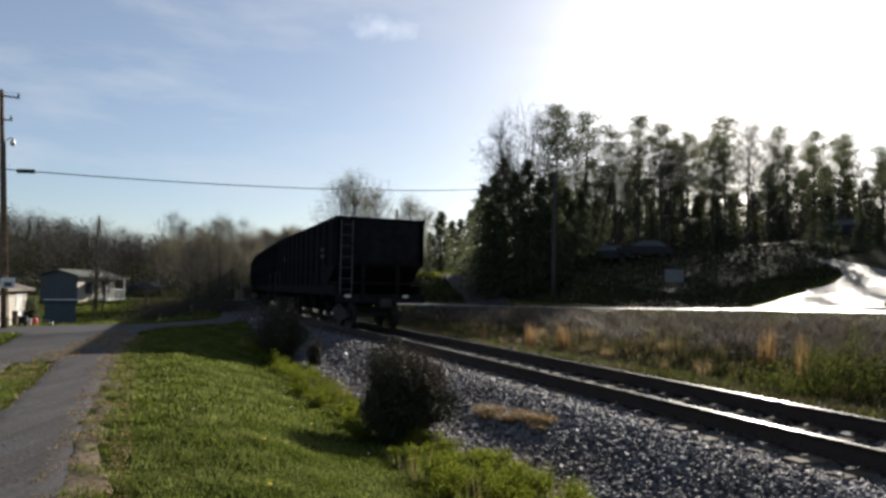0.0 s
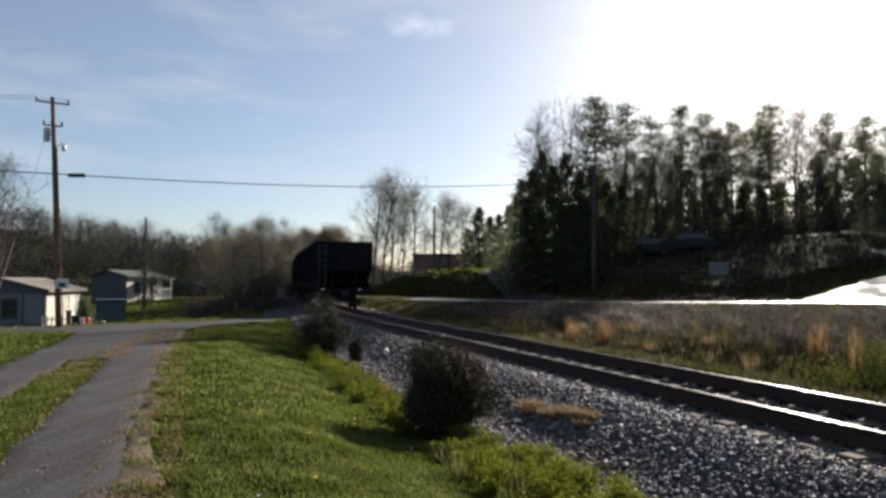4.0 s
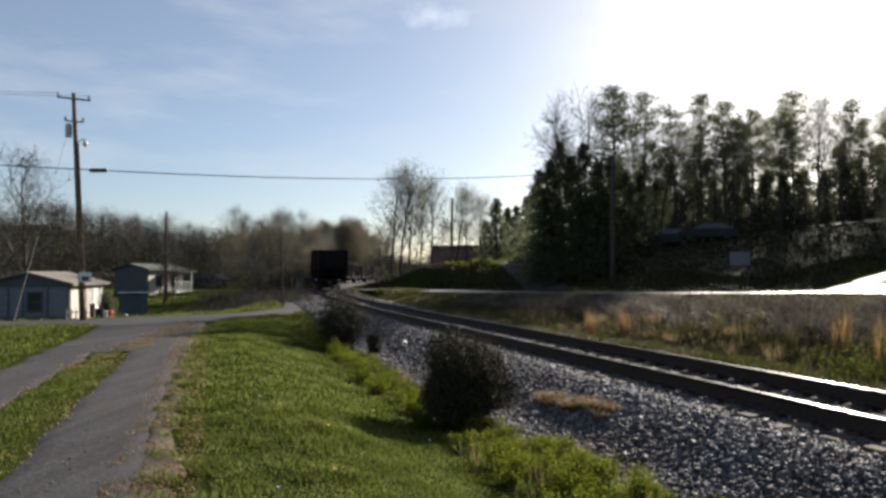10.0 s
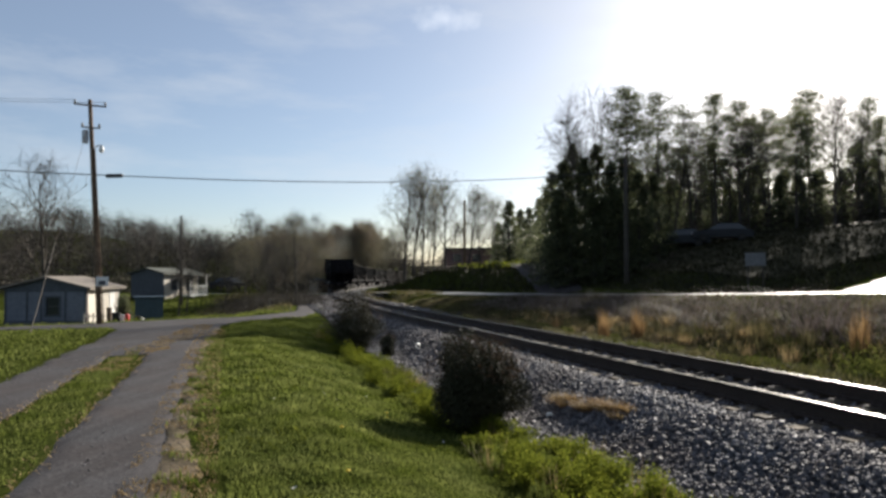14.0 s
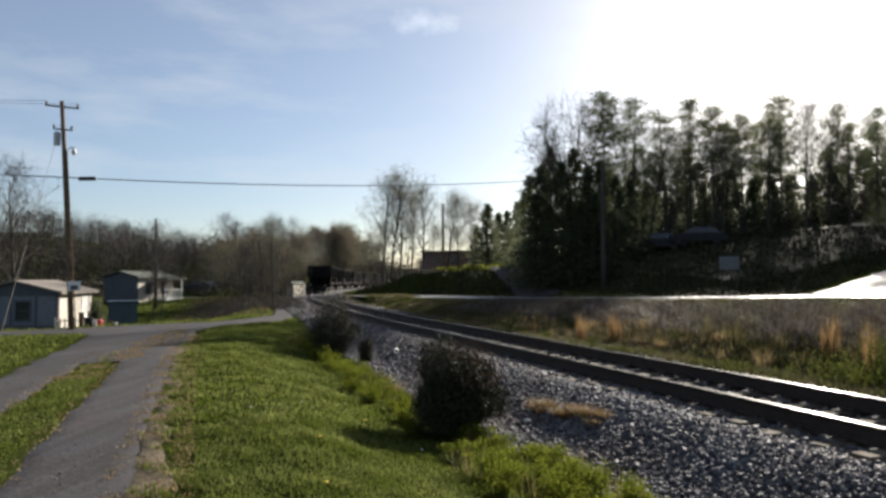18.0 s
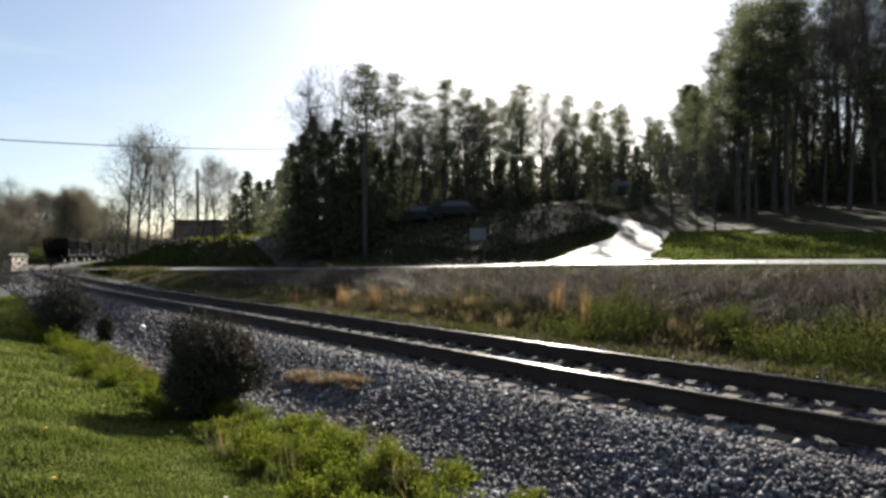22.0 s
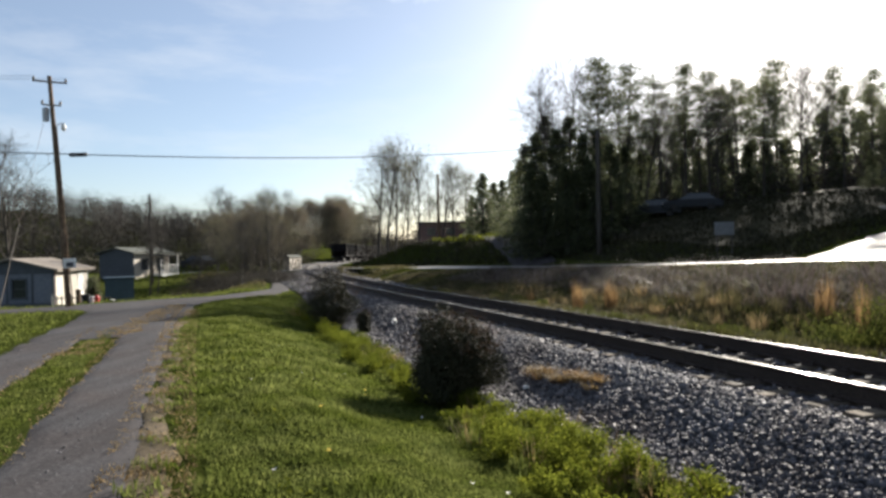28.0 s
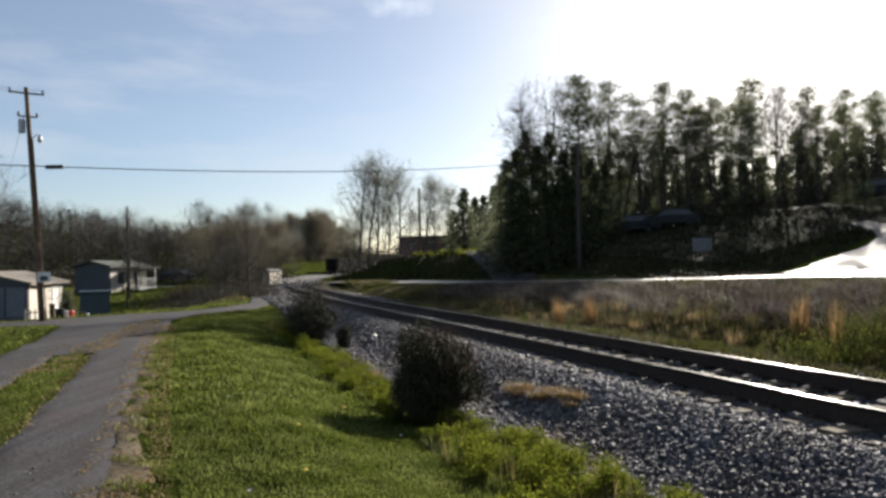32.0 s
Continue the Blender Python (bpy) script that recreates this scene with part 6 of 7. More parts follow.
def window(parent, m, x0, z0, x1, z1, frame_mat="greysiding"):
    w = part("window", Shape().box(x0 + 0.05, 0.05, z0 + 0.05, x1 - 0.05, 0.07, z1 - 0.05), "glass", parent, at=m)
    fr = Shape()
    fr.box(x0 - 0.06, -0.03, z0 - 0.06, x1 + 0.06, 0.04, z0 + 0.04)
    fr.box(x0 - 0.06, -0.03, z1 - 0.04, x1 + 0.06, 0.04, z1 + 0.06)
    fr.box(x0 - 0.06, -0.03, z0 + 0.04, x0 + 0.04, 0.04, z1 - 0.04)
    fr.box(x1 - 0.04, -0.03, z0 + 0.04, x1 + 0.06, 0.04, z1 - 0.04)
    fr.box(x0 + 0.04, 0.0, (z0 + z1) / 2 - 0.02, x1 - 0.04, 0.035, (z0 + z1) / 2 + 0.02)
    part("frame", fr, frame_mat, w)
    return w


def house(x, y, z, yaw, w, d, h, ridge, front, side, roof, name, label, front_holes=(), side_holes=(), boards=True, gable=None):
    """A gabled house: the gable front lies along x at y=0, the ridge runs along y."""
    root = thing(name, pose(x, y, z, 0, 0, yaw), label, "house", "houses in the valley")
    t = 0.14
    fw = part("wall", wall_piece(w, h, t, front_holes), front, root)
    part("gable", Shape().add([(0, 0, h), (w, 0, h), (w / 2, 0, h + ridge), (0, t, h), (w, t, h), (w / 2, t, h + ridge)], [(0, 1, 2), (5, 4, 3), (0, 2, 5, 3), (1, 4, 5, 2)]), gable or front, root)
    part("wall", wall_piece(w, h, t, []), front, root, at=pose(0, d - t, 0))
    sm = pose(w, t, 0, 0, 0, 90)
    part("wall", wall_piece(d - 2 * t, h, t, side_holes), side, root, at=sm)
    part("wall", wall_piece(d - 2 * t, h, t, []), side, root, at=pose(t, t, 0, 0, 0, 90))
    for a in front_holes:
        window(root, pose(0, 0, 0), *a)
    for a in side_holes:
        window(root, sm, *a)
    if boards:
        for k in range(int(h / 0.25)):
            sb = Shape()
            sb.add([(0, -0.022, 0.25 * k), (d - 2 * t, -0.022, 0.25 * k), (d - 2 * t, -0.004, 0.25 * k + 0.24), (0, -0.004, 0.25 * k + 0.24)], [(0, 1, 2, 3)])
            if not side_holes:
                part("siding_board", sb, side, root, at=sm)
    ov, k = 0.3, ridge / (w / 2)
    for sgn in (-1, 1):
        a = (w / 2, h + ridge + 0.02)
        b = (w / 2 + sgn * (w / 2 + ov), h - ov * k + 0.02)
        rs = Shape().add([(a[0], -ov, a[1]), (a[0], d + ov, a[1]), (b[0], d + ov, b[1]), (b[0], -ov, b[1]), (a[0], -ov, a[1] + 0.1), (a[0], d + ov, a[1] + 0.1), (b[0], d + ov, b[1] + 0.1), (b[0], -ov, b[1] + 0.1)],
                         [(0, 1, 2, 3), (7, 6, 5, 4), (0, 4, 5, 1), (2, 6, 7, 3), (1, 5, 6, 2), (0, 3, 7, 4)])
        part("roof", rs, roof, root)
        part("fascia", Shape().box(min(b[0], b[0] + sgn * 0.03), -ov, b[1] - 0.06, max(b[0], b[0] + sgn * 0.03), d + ov, b[1] + 0.11), roof, root)
    return root


def build_houses():
    # nearer mobile home: gable end towards the camera coloured shade-dark, sunlit long side
    x, y = polar(-38.85, 45.5)
    x, y, z = x - 0.84, y - 0.15, -1.55
    home = house(x, y, z, 10, 4.6, 4.5, 2.5, 0.6, "lilac", "cream", "shingle", "mobile_home", "small mobile home, slate-grey gable end darkened for shade, sunlit cream side, tan roof",
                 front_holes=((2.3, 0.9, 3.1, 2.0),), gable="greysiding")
    part("curtain", Shape().box(2.36, 0.075, 1.45, 3.04, 0.09, 1.95), "cream", home, "pale half-drawn curtain")
    for xx in (0.0, 1.2, 2.0, 3.35, 4.48):
        part("trim_board", Shape().box(xx, -0.03, 0.0, xx + 0.12, -0.003, 2.5), "greysiding", home)
    part("skirting", Shape().box(0, -0.05, 0.0, 4.6, -0.031, 0.62), "greysiding", home)
    part("frieze_board", Shape().box(0, -0.05, 2.3, 4.6, -0.031, 2.5), "greysiding", home)
    part("downpipe", Shape().tube([(4.68, -0.08, 0.1), (4.68, -0.08, 2.4)], [0.04, 0.04], 8), "brick", home)
    part("door", Shape().box(4.602, 3.0, 0.35, 4.64, 3.8, 2.3, bevel=0.01), "white", home, "white side door")
    part("step", Shape().box(4.66, 2.9, 0.0, 5.3, 3.9, 0.33, bevel=0.02), "pole", home)
    m = pose(x, y, z, 0, 0, 10)
    fence = thing("picket_fence", m @ pose(4.8, -0.5, 0.0), "short pale picket fence at the corner of the mobile home", "fence")
    picket = Shape().add([(-0.035, -0.01, 0), (0.035, -0.01, 0), (0.035, -0.01, 0.75), (0, -0.01, 0.85), (-0.035, -0.01, 0.75), (-0.035, 0.01, 0), (0.035, 0.01, 0), (0.035, 0.01, 0.75), (0, 0.01, 0.85), (-0.035, 0.01, 0.75)],
                         [(0, 1, 2, 3, 4), (9, 8, 7, 6, 5)] + [(k, (k + 1) % 5, (k + 1) % 5 + 5, k + 5)[::-1] for k in range(5)]).mesh("picket", "cream")
    for k in range(7):
        part("picket", picket, None, fence, at=pose(-0.1 + 0.26 * k, 0.0, 0.25))
    for zz in (0.45, 0.85):
        part("rail", Shape().box(-0.15, 0.012, zz, 1.55, 0.045, zz + 0.06), "cream", fence)
    # farther mobile home on the green slope, its end also coloured dark for shade
    x, y = polar(-31.5, 68)
    x, y = x + 0.9 - 0.9 * math.cos(radians(8)), y - 0.13 + 0.9 * math.sin(radians(8))
    m = house(x, y, ground_at(*polar(-29, 68)) - 0.3, -8, 3.5, 5.4, 2.55, 0.45, "greysiding", "cream", "greenroof", "mobile_home", "mobile home, grey end coloured dark for shade, sunlit cream front with porch",
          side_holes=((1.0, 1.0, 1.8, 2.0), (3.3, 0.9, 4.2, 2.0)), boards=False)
    for k in range(8):
        part("baluster", Shape().box(4.60, 2.5 + k * 0.36, 0.5, 4.66, 2.56 + k * 0.36, 1.3), "white", m)
    part("handrail", Shape().box(4.58, 2.45, 1.3, 4.68, 5.2, 1.38), "white", m)
    part("porch_deck", Shape().box(3.53, 2.4, 0.3, 4.70, 5.3, 0.5), "white", m)
    for yy in (2.5, 5.1):
        part("porch_post", Shape().box(4.50, yy, 0.5, 4.58, yy + 0.1, 2.3), "white", m)
    part("porch_roof", Shape().box(3.82, 2.3, 2.3, 4.90, 5.4, 2.42), "greenroof", m)
    # slate-blue box-like shed beside the pole
    x, y = polar(-31.2, 36)
    sh = thing("shed", pose(x, y, -1.3, 0, 0, 30), "small slate-blue storage shed beside the drive", "shed")
    part("wall", Shape().box(0, 0, 0, 1.3, 1.6, 1.8, bevel=0.02), "bluegrey", sh)
    part("roof", Shape().box(-0.08, -0.08, 1.8, 1.38, 1.68, 1.9, bevel=0.03), "bluegrey", sh)
    part("door", Shape().box(0.3, -0.03, 0.05, 1.0, -0.002, 1.6, bevel=0.01), "bluegrey", sh)
    # pale building end near the crossing
    x, y = polar(-17.6, 80)
    b = thing("shed", pose(x, y, ground_at(x, y) - 0.45, 0, 0, -6), "small sunlit white shed beyond the crossing", "shed")
    part("wall", wall_piece(0.9, 2.0, 0.1, ((0.2, 0, 0.7, 1.7),)), "cream", b)
    part("door", Shape().box(0.2, 0.04, 0.0, 0.7, 0.08, 1.7), "cream", b)
    part("wall", Shape().box(0, 0.1, 0, 0.08, 3.6, 2.0), "cream", b)
    part("wall", Shape().box(0.82, 0.1, 0, 0.9, 3.6, 2.0), "cream", b)
    part("roof", Shape().add([(-0.12, -0.15, 1.95), (1.02, -0.15, 1.95), (0.45, -0.15, 2.25), (-0.12, 3.75, 1.95), (1.02, 3.75, 1.95), (0.45, 3.75, 2.25)], [(0, 1, 2), (5, 4, 3), (0, 2, 5, 3), (1, 4, 5, 2), (0, 3, 4, 1)]), "greenroof", b)
    # long low brick building above the mound
    x, y = polar(-6.0, 100)
    b = thing("brick_building", pose(x, y, 2.5, 0, 0, -8), "long low red-brick building above the mound", "building")
    holes = tuple((1.5 + 3 * k, 1.2, 2.7 + 3 * k, 2.2) for k in range(4))
    part("wall", wall_piece(13, 3.0, 0.2, holes), "brick", b)
    for a in holes:
        window(b, pose(0, 0, 0), *a)
    part("wall", Shape().box(0, 0.2, 0, 0.2, 7, 3.0), "brick", b)
    part("wall", Shape().box(12.8, 0.2, 0, 13, 7, 3.0), "brick", b)
    part("roof", Shape().box(-0.4, -0.4, 3.0, 13.4, 7.4, 3.2, bevel=0.04), "greenroof", b)


def parked_car(x, y, yaw, mat, label, z=None):
    root = thing("parked_car", pose(x, y, (ground_at(x, y) if z is None else z) + 0.02, 0, 0, yaw), label, "car", "cars parked on the hill")
    L, W = 4.5, 1.76
    prof = [(-2.2, 0.35), (-2.25, 0.75), (-1.95, 0.92), (-1.1, 0.98), (1.0, 0.98), (2.05, 0.86), (2.25, 0.7), (2.22, 0.35)]
    cab = [(-1.75, 0.95), (-1.15, 1.42), (0.25, 1.44), (1.1, 0.97)]

    def hull(p, w0, w1, inset):
        n = len(p)
        v = [(-w0 / 2 + (inset if k in inner else 0), a, b) for k, (a, b) in enumerate(p)] + [(w0 / 2 - (inset if k in inner else 0), a, b) for k, (a, b) in enumerate(p)]
        return v, [tuple(range(n))[::-1], tuple(range(n, 2 * n))] + [(i, (i + 1) % n, (i + 1) % n + n, i + n) for i in range(n)]
    inner = (2, 3, 4, 5)
    part("body", Shape().add(*hull(prof, W, W, 0.08)), mat, root)
    inner = (1, 2)
    part("cabin_glass", Shape().add(*hull(cab, W - 0.2, W, 0.14)), "glass", root)
    part("roof", Shape().box(-0.66, -1.1, 1.425, 0.66, 0.22, 1.47, bevel=0.02), mat, root)
    for yy in (-1.35, 1.4):
        for xx in (-0.8, 0.8):
            wheel = part("wheel", Shape().lathe([(0.18, -0.1), (0.3, -0.1), (0.32, -0.06), (0.32, 0.06), (0.3, 0.1), (0.18, 0.1)], 16, "x", (xx, yy, 0.32)), "rubber", root)
            part("rim", Shape().lathe([(0.03, -0.11), (0.19, -0.1), (0.19, 0.1), (0.03, 0.11)], 12, "x", (xx, yy, 0.32)), "iron", wheel)
    for xx in (-0.62, 0.62):
        part("headlight", Shape().box(xx - 0.16, 2.2, 0.6, xx + 0.16, 2.27, 0.74, bevel=0.02), "white", root)
    return root


def build_small_things():
    for az, d, yaw, mat, lab in ((13.9, 56, 75, "carpaint", "dark car parked in the shade of the trees"), (17.0, 56, 80, "carpaint", "dark car parked in the shade of the trees"), (31.4, 60, 40, "carpaint", "dark car with glinting windscreen parked on the lane"), (-24.4, 84, 70, "carpaint", "black car parked beside the mobile home")):
        x, y = polar(az, d)
        parked_car(x, y, yaw, mat, lab)
    x, y = polar(19.4, 36)
    b = thing("roadside_board", pose(x, y, ground_at(x, y), 0, 0, -19), "plain pale grey board on two posts beside the road", "sign")
    part("board", Shape().box(-0.46, -0.02, 1.2, 0.46, 0.02, 1.86, bevel=0.008), "board", b)
    for k in (-0.34, 0.34):
        part("post", Shape().box(k - 0.035, 0.021, -0.4, k + 0.035, 0.09, 1.82), "bark", b)
    # odds and ends by the pole
    x, y = polar(-31.75, 29.5)
    h = thing("red_bollard", pose(x, y, ground_at(x, y)), "short red painted post beside the drive", "bollard")
    part("post", Shape().lathe([(0.10, 0), (0.10, 0.42), (0.07, 0.48), (0.02, 0.5)], 12), "red", h)
    part("cap", Shape().lathe([(0.12, 0.36), (0.12, 0.4), (0.05, 0.405)], 12), "red", h)
    for az, d, w, hh, mat, lab in ((-32.5, 29.5, 0.3, 0.55, "rubber", "black rubbish bin beside the pole"), (-32.1, 30, 0.2, 0.5, "white", "white plastic bucket beside the pole"), (-31.0, 30, 0.22, 0.45, "rubber", "black rubbish bin beside the pole"), (-30.7, 30.5, 0.16, 0.42, "white", "white plastic bucket beside the pole"), (-33.0, 30, 0.2, 0.8, "pole", "brown wooden stump beside the pole")):
        x, y = polar(az, d)
        t = thing("bin" if mat == "rubber" else "bucket" if mat == "white" else "stump", pose(x, y, ground_at(x, y)), lab, "bin" if mat == "rubber" else "bucket" if mat == "white" else "stump")
        part("body", Shape().lathe([(w * 0.42, 0), (w * 0.5, hh * 0.9), (w * 0.55, hh * 0.92), (w * 0.52, hh)], 14), mat, t)
    x, y = polar(-29.6, 36)
    p = thing("white_plank", pose(x, y, ground_at(x, y) + 0.05, 0, 12, 20), "pale board lying in the grass", "plank")
    part("board", Shape().box(0, 0, 0, 1.1, 0.22, 0.05, bevel=0.008), "white", p)
    # ballast oddments
    x, y = polar(-8.3, 17.3)
    t = thing("pipe_stub", pose(x, y, ground_at(x, y) + 0.10, 0, 0, 8), "short white plastic pipe end lying on the ballast", "pipe")
    sh = Shape()
    ang = np.linspace(0, 2 * np.pi, 16, endpoint=False)
    rings = [(0.065, -0.12), (0.065, 0.12), (0.045, 0.12), (0.045, -0.12)]
    v = [(r * math.cos(a), h, r * math.sin(a)) for r, h in rings for a in ang]
    sh.add(v, [(k * 16 + j, k * 16 + (j + 1) % 16, ((k + 1) % 4) * 16 + (j + 1) % 16, ((k + 1) % 4) * 16 + j) for k in range(4) for j in range(16)])
    part("pipe", sh, "white", t)
    for az, d, r, lab in ((31.6, 5.0, 0.055, "long pale stone on the ballast"), (3.0, 9.6, 0.055, "pale broken stone on the ballast")):
        x, y = polar(az, d)
        st = Shape().lathe([(r * 0.2, -r), (r * 0.75, -r * 0.6), (r * 0.6, r * 0.4), (r * 0.15, r * 0.9)], 7)
        st.v[0] += rng.normal(size=st.v[0].shape) * r * 0.12
        tagged(part("pale_stone", st, "white", at=pose(x, y, ground_at(x, y) + 0.06, 75, 10, 40)), lab, "stone")
    # pale flecks on the lawn: small curled shapes
    g = np.random.default_rng(19)
    curl = Shape().add([(-0.018, -0.007, 0.008), (0.0, -0.012, 0.001), (0.02, -0.005, 0.009), (0.021, 0.006, 0.011), (0.0, 0.012, 0.002), (-0.018, 0.007, 0.01)], [(0, 1, 4, 5), (1, 2, 3, 4)]).mesh("dead_leaf", "marker")
    for k in range(14):
        s, q = g.uniform(3.5, 13), g.uniform(-7.0, -4.7)
        x, y = xy(s, q + CENTRE)
        tagged(part("dead_leaf", curl, None, at=pose(x, y, ground_at(x, y) + 0.035, g.uniform(-20, 20), g.uniform(-20, 20), g.uniform(0, 360))), "small curled pale fleck on the lawn", "leaf", "dead leaves on the lawn")
    # dry stalk among the weeds, a short pale post by the far lane
    x, y = polar(18.1, 5.45)
    st = Shape().tube([(0, 0, -0.02), (-0.05, 0.03, 0.16), (-0.12, 0.08, 0.33), (-0.2, 0.12, 0.46)], [0.006, 0.005, 0.004, 0.0025], 5)
    tagged(part("dry_stalk", st, "litter", at=pose(x, y, ground_at(x, y))), "leaning dry straw-coloured stalk among the weeds", "stalk")
    x, y = polar(-20.9, 45.9)
    tagged(part("marker_post", Shape().box(-0.09, -0.09, -0.3, 0.09, 0.09, 0.62, bevel=0.02), "cream", at=pose(x, y, ground_at(x, y), 0, 3, 20)), "short weathered pale post beside the far lane", "post")
    for k in range(5):
        s, q = rng.uniform(2.5, 9), rng.uniform(-7.2, -4.6)
        x, y = xy(s, q + CENTRE)
        f = thing("dandelion", pose(x, y, ground_at(x, y)), "yellow dandelion flower in the lawn", "flower", "dandelions")
        part("stem", Shape().tube([(0, 0, 0), (0.005, 0, 0.07)], [0.003, 0.0025], 5), "weed", f)
        part("flower", Shape().lathe([(0.004, 0.066), (0.02, 0.075), (0.017, 0.084), (0.004, 0.088)], 10), "yellow", f)


def build_plants():
    shrub(*polar(-3.25, 9.35), 1.24, 1.44, "dense dark brown-green shrub at the foot of the ballast", 3, n=66000, leaf=0.029)
    shrub(*polar(-13.7, 18.6), 1.6, 1.9, "wide dark shrub at the foot of the ballast", 8)
    shrub(*polar(-10.9, 17.0), 0.72, 0.42, "small dark upright shrub beside the ballast", 12, n=3200)
    shrub(*polar(-31.95, 31.5), 1.5, 0.8, "dark evergreen bush behind the bins by the pole", 21, n=5200, leaf=0.06, mat="needle")
    for s, q, size in ((3.2, -3.75, 0.30), (3.9, -4.05, 0.34), (4.6, -3.75, 0.30), (5.4, -4.15, 0.36), (5.9, -3.8, 0.26), (2.6, -4.1, 0.34), (2.0, -3.7, 0.32), (1.4, -4.0, 0.34), (0.8, -3.6, 0.3), (9.6, -4.4, 0.28), (10.6, -4.2, 0.34), (11.6, -4.3, 0.38), (12.6, -4.1, 0.34), (13.4, -4.4, 0.36), (14.4, -4.2, 0.36), (15.4, -4.5, 0.32), (16.4, -4.3, 0.36), (19.6, -4.2, 0.4), (21.2, -4.4, 0.42), (8.6, -4.6, 0.2), (1.8, -4.4, 0.3), (2.4, -3.5, 0.26), (3.0, -4.3, 0.28), (3.5, -3.45, 0.24), (4.2, -4.4, 0.26), (4.9, -4.2, 0.28), (5.2, -3.55, 0.22), (0.3, -3.9, 0.34), (1.0, -4.5, 0.3), (-0.2, -3.5, 0.3), (12.1, -4.7, 0.3), (13.9, -4.0, 0.3), (11.1, -4.6, 0.26), (17.4, -4.5, 0.34), (18.4, -4.0, 0.3), (1.2, -4.9, 0.3), (2.2, -4.7, 0.34), (3.2, -4.8, 0.3), (4.0, -4.9, 0.26), (4.7, -4.75, 0.32), (5.8, -4.6, 0.3), (0.4, -4.6, 0.34), (1.6, -3.4, 0.3), (2.9, -3.6, 0.34), (4.4, -3.4, 0.28), (8.4, -4.1, 0.22), (6.9, -3.7, 0.26)):
        weed_plant(*xy(s, q + CENTRE), size * rng.uniform(0.75, 1.2), "weed" if rng.uniform() < 0.82 else "bramble", flat=rng.uniform(0.55, 1.05))
        if rng.uniform() < 0.6:
            tuft("weed_grass", *xy(s + rng.normal() * 0.2, q + CENTRE + rng.normal() * 0.2), 80, size * rng.uniform(0.5, 0.9), size * 0.6, "litter" if rng.uniform() < 0.35 and s > 2 else "grass", "tuft of long grass among the weeds by the ballast", "grass tuft", "grass tufts by the ballast", 0.008, 0.7)
    for s, q, size in ((12.0, -3.9, 0.26), (10.9, -3.7, 0.22), (13.2, -3.8, 0.2)):
        weed_plant(*xy(s, q + CENTRE), size, "dry", "dead_weed", "dead tan weeds beside the ballast", 700, "dead weeds along the ballast")
    # yellow-green weeds with pale seed heads between the near shrub and the ballast
    g = np.random.default_rng(77)
    for s, q, size in ((8.06, -3.98, 0.24), (7.33, -3.97, 0.28), (6.77, -3.81, 0.26), (6.49, -4.38, 0.3), (6.24, -3.76, 0.3), (5.58, -3.75, 0.32), (5.9, -4.27, 0.3), (7.24, -4.49, 0.2), (5.05, -3.77, 0.3)):
        weed_plant(*xy(s, q + CENTRE), size * g.uniform(0.9, 1.15), "weed", flat=g.uniform(0.7, 1.0))
        tuft("weed_grass", *xy(s + g.normal() * 0.12, q + CENTRE + g.normal() * 0.12), 60, size * 1.1, size * 0.6, "grass", "tuft of long grass among the weeds by the ballast", "grass tuft", "grass tufts by the ballast", 0.007, 0.6)
        if g.uniform() < 0.6:
            tuft("weed_grass", *xy(s + g.normal() * 0.15, q + CENTRE + g.normal() * 0.15), 26, size * 1.2, size * 0.5, "litter", "thin dry straw stalks among the weeds by the ballast", "grass tuft", "grass tufts by the ballast", 0.007, 0.6)
    # dead grass patch on the ballast
    for k in range(22):
        x, y = polar(3.7 + 0.28 * k + rng.normal() * 0.12, 10.25 - 0.055 * k + rng.normal() * 0.14)
        tuft("dead_grass_tuft", x, y, 170, 0.12, 0.15, "litter" if k % 3 else "sedge", "low tan dead grass growing through the ballast", "grass", "dead grass on the ballast", 0.009, 1.5)
    # tall tan broom sedge on the bank
    for az, d, h in ((7.5, 20.5, 0.95), (7.8, 20.2, 0.8), (10.2, 19.6, 0.85), (10.6, 19.4, 0.7), (3.6, 23.0, 0.6), (26.4, 15.2, 0.95), (26.0, 15.4, 0.7), (28.6, 14.4, 0.95)):
        tuft("broom_sedge", *polar(az, d), 85, h, 0.12, "sedge", "upright tuft of tan broom sedge on the bank", "grass tuft", "broom sedge on the bank", 0.010, 0.16)
    for az, d, h in ((17.6, 17.6, 0.85), (19.8, 17.0, 0.85), (19.2, 17.2, 0.6), (12.5, 18.6, 0.5), (23.0, 16.0, 0.5)):
        tuft("broom_sedge", *polar(az, d), 70, h, 0.14, "bankgrass", "thin faded tuft of broom sedge on the bank", "grass tuft", "broom sedge on the bank", 0.010, 0.25)
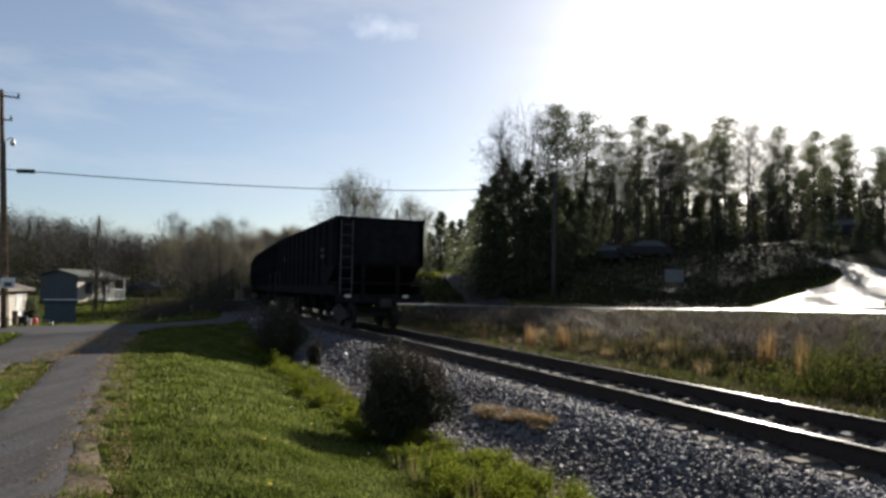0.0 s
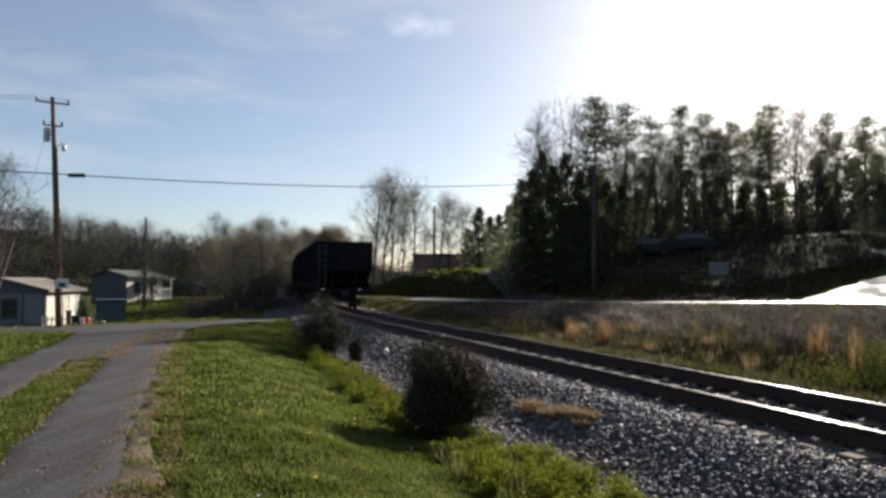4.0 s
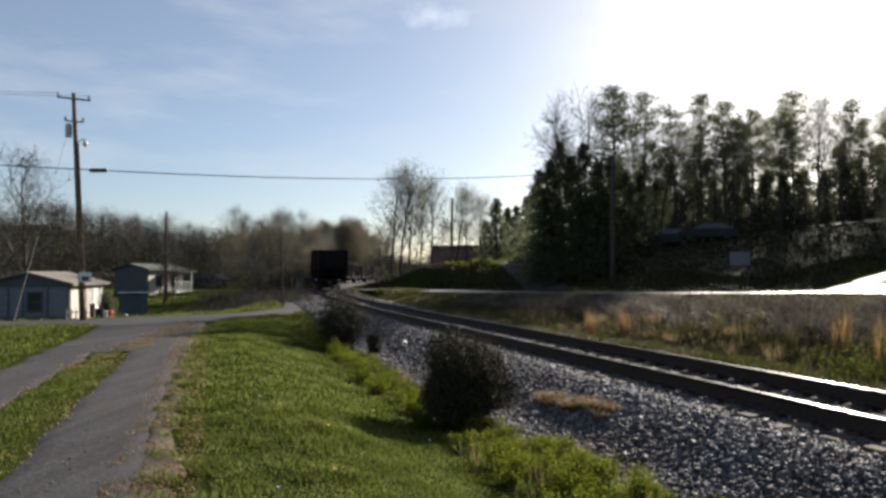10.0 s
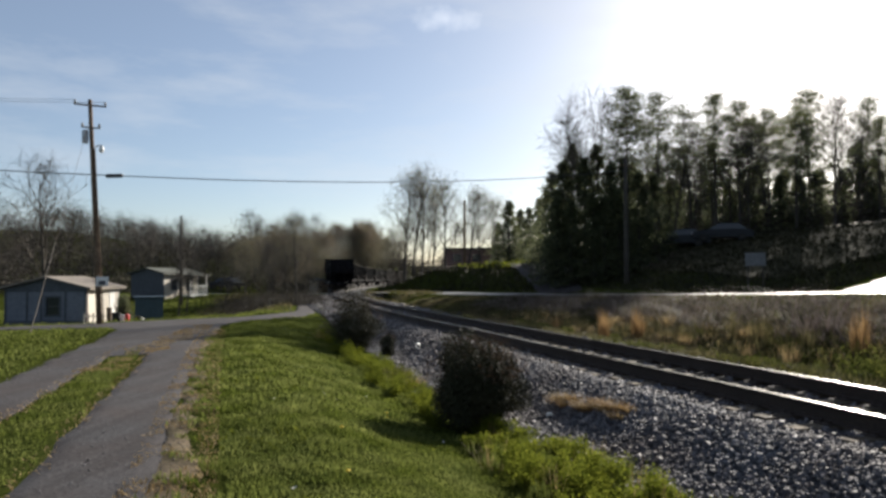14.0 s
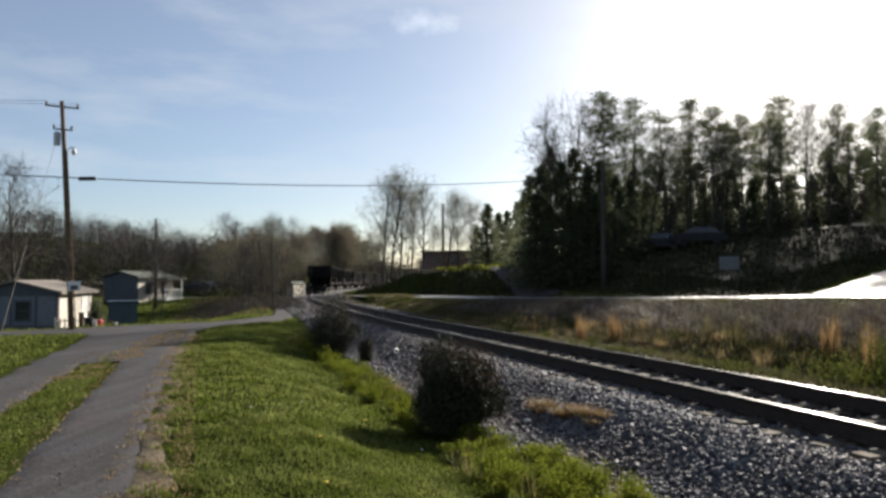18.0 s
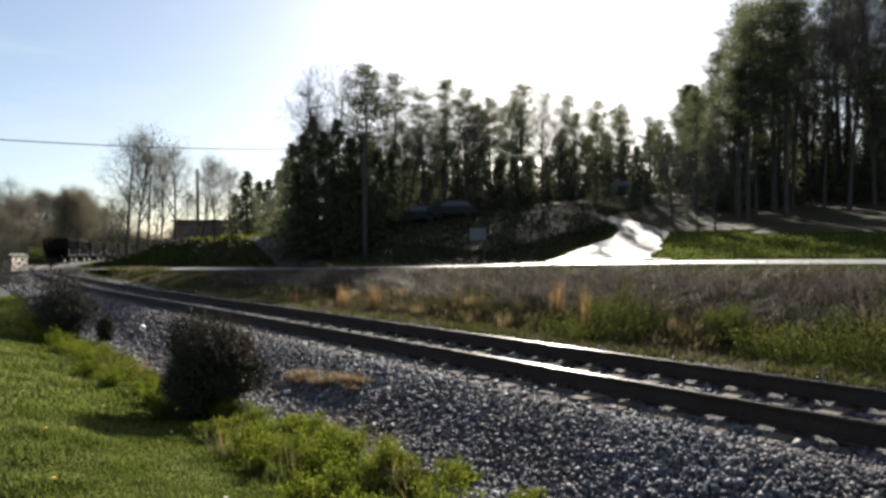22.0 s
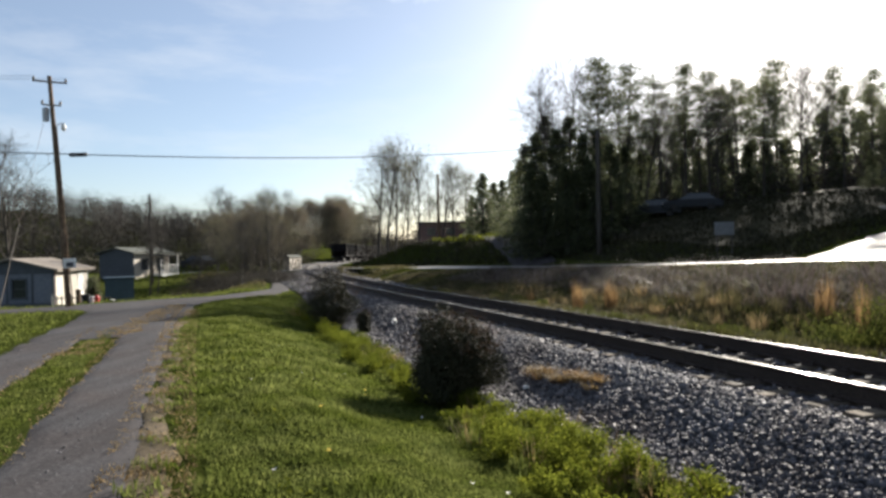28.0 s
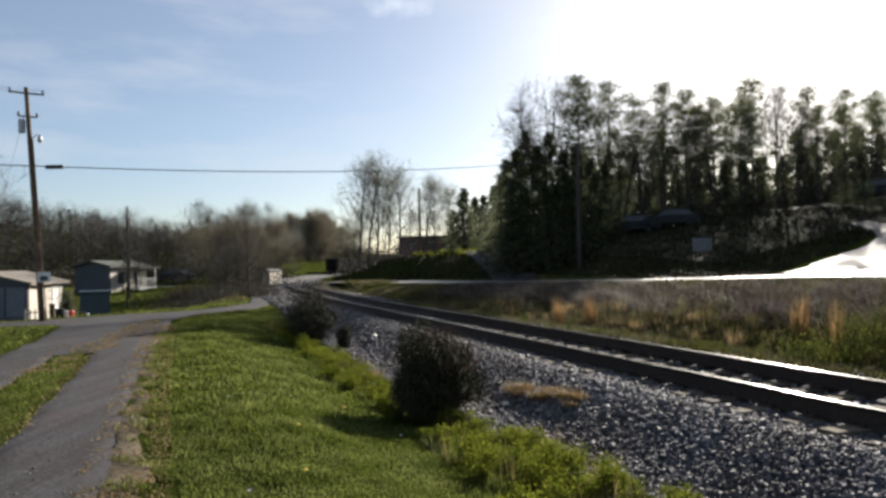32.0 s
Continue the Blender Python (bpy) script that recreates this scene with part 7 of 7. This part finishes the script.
    for k in range(40):
        s, q = rng.uniform(4, 24), rng.uniform(3.2, 5.0)
        tuft("sedge_clump", *xy(s, q + CENTRE), 70, rng.uniform(0.2, 0.45), 0.18, "dry" if k % 2 else "bankgrass", "rough tan grass clump in the ditch", "grass tuft", "grass clumps in the ditch", 0.012, 0.6)
    # green brambles in the ditch, mounded higher away from the crossing
    for k in range(120):
        s, q = rng.uniform(-8, 8.0), rng.uniform(2.6, 6.8)
        if (s > 3 and q > 4.6) or float(wave(s, q, 1.1, 2)) < -0.15:
            continue
        weed_plant(*xy(s, q + CENTRE), rng.uniform(0.5, 1.05), "bramble", "bramble_bush", "tangled green brambles in the ditch beside the rails", 1900, "brambles in the ditch", rng.uniform(0.7, 1.05), 0.036)
    for k in range(40):
        s, q = rng.uniform(-8, 12), rng.uniform(5.2, 9.0)
        tuft("cane_thicket", *xy(s, q + CENTRE), 90, rng.uniform(0.35, 0.75), 0.55, "cane", "thicket of bare mauve-brown canes on the bank", "thicket", "cane thickets on the bank", 0.012, 1.7)
    for k in range(14):
        s, q = rng.uniform(8, 22), rng.uniform(2.6, 3.6)
        weed_plant(*xy(s, q + CENTRE), rng.uniform(0.18, 0.34), "bramble", "bramble_bush", "low green weeds beside the far rail", 700, "brambles in the ditch", 0.6, 0.035)


# ---- build ----
build_land()
build_poles()
build_houses()
train = [hopper_car()]
for k in range(1, CARS):
    train.append(copy_thing(train[0], pose(0, 0, 0)))
plant_trees()
far_woods()
lane_brush()
build_plants()
build_small_things()
build_grass()
build_track()
build_ballast()


def motions():
    """The train rolls away along the track; its wheels turn with it."""
    for k, car in enumerate(train):
        offset = CAR_LEN / 2 + k * (CAR_LEN + CAR_GAP)
        walk(car, [(t * 1.0, car_pose(train_s(t) + offset)) for t in range(33)])
        if k < 2:
            for ob in car.children:
                if "spin" in ob:
                    at = ob.matrix_basis.translation.copy()
                    rows = []
                    for i in range(0, 32 * 8 + 1):
                        t = i / 8
                        turn = math.degrees((train_s(t) - train_s(0)) / 0.46)
                        rows.append((t, pose(*at, -turn % 360, 0, 0)))
                    walk(ob, rows)


motions()
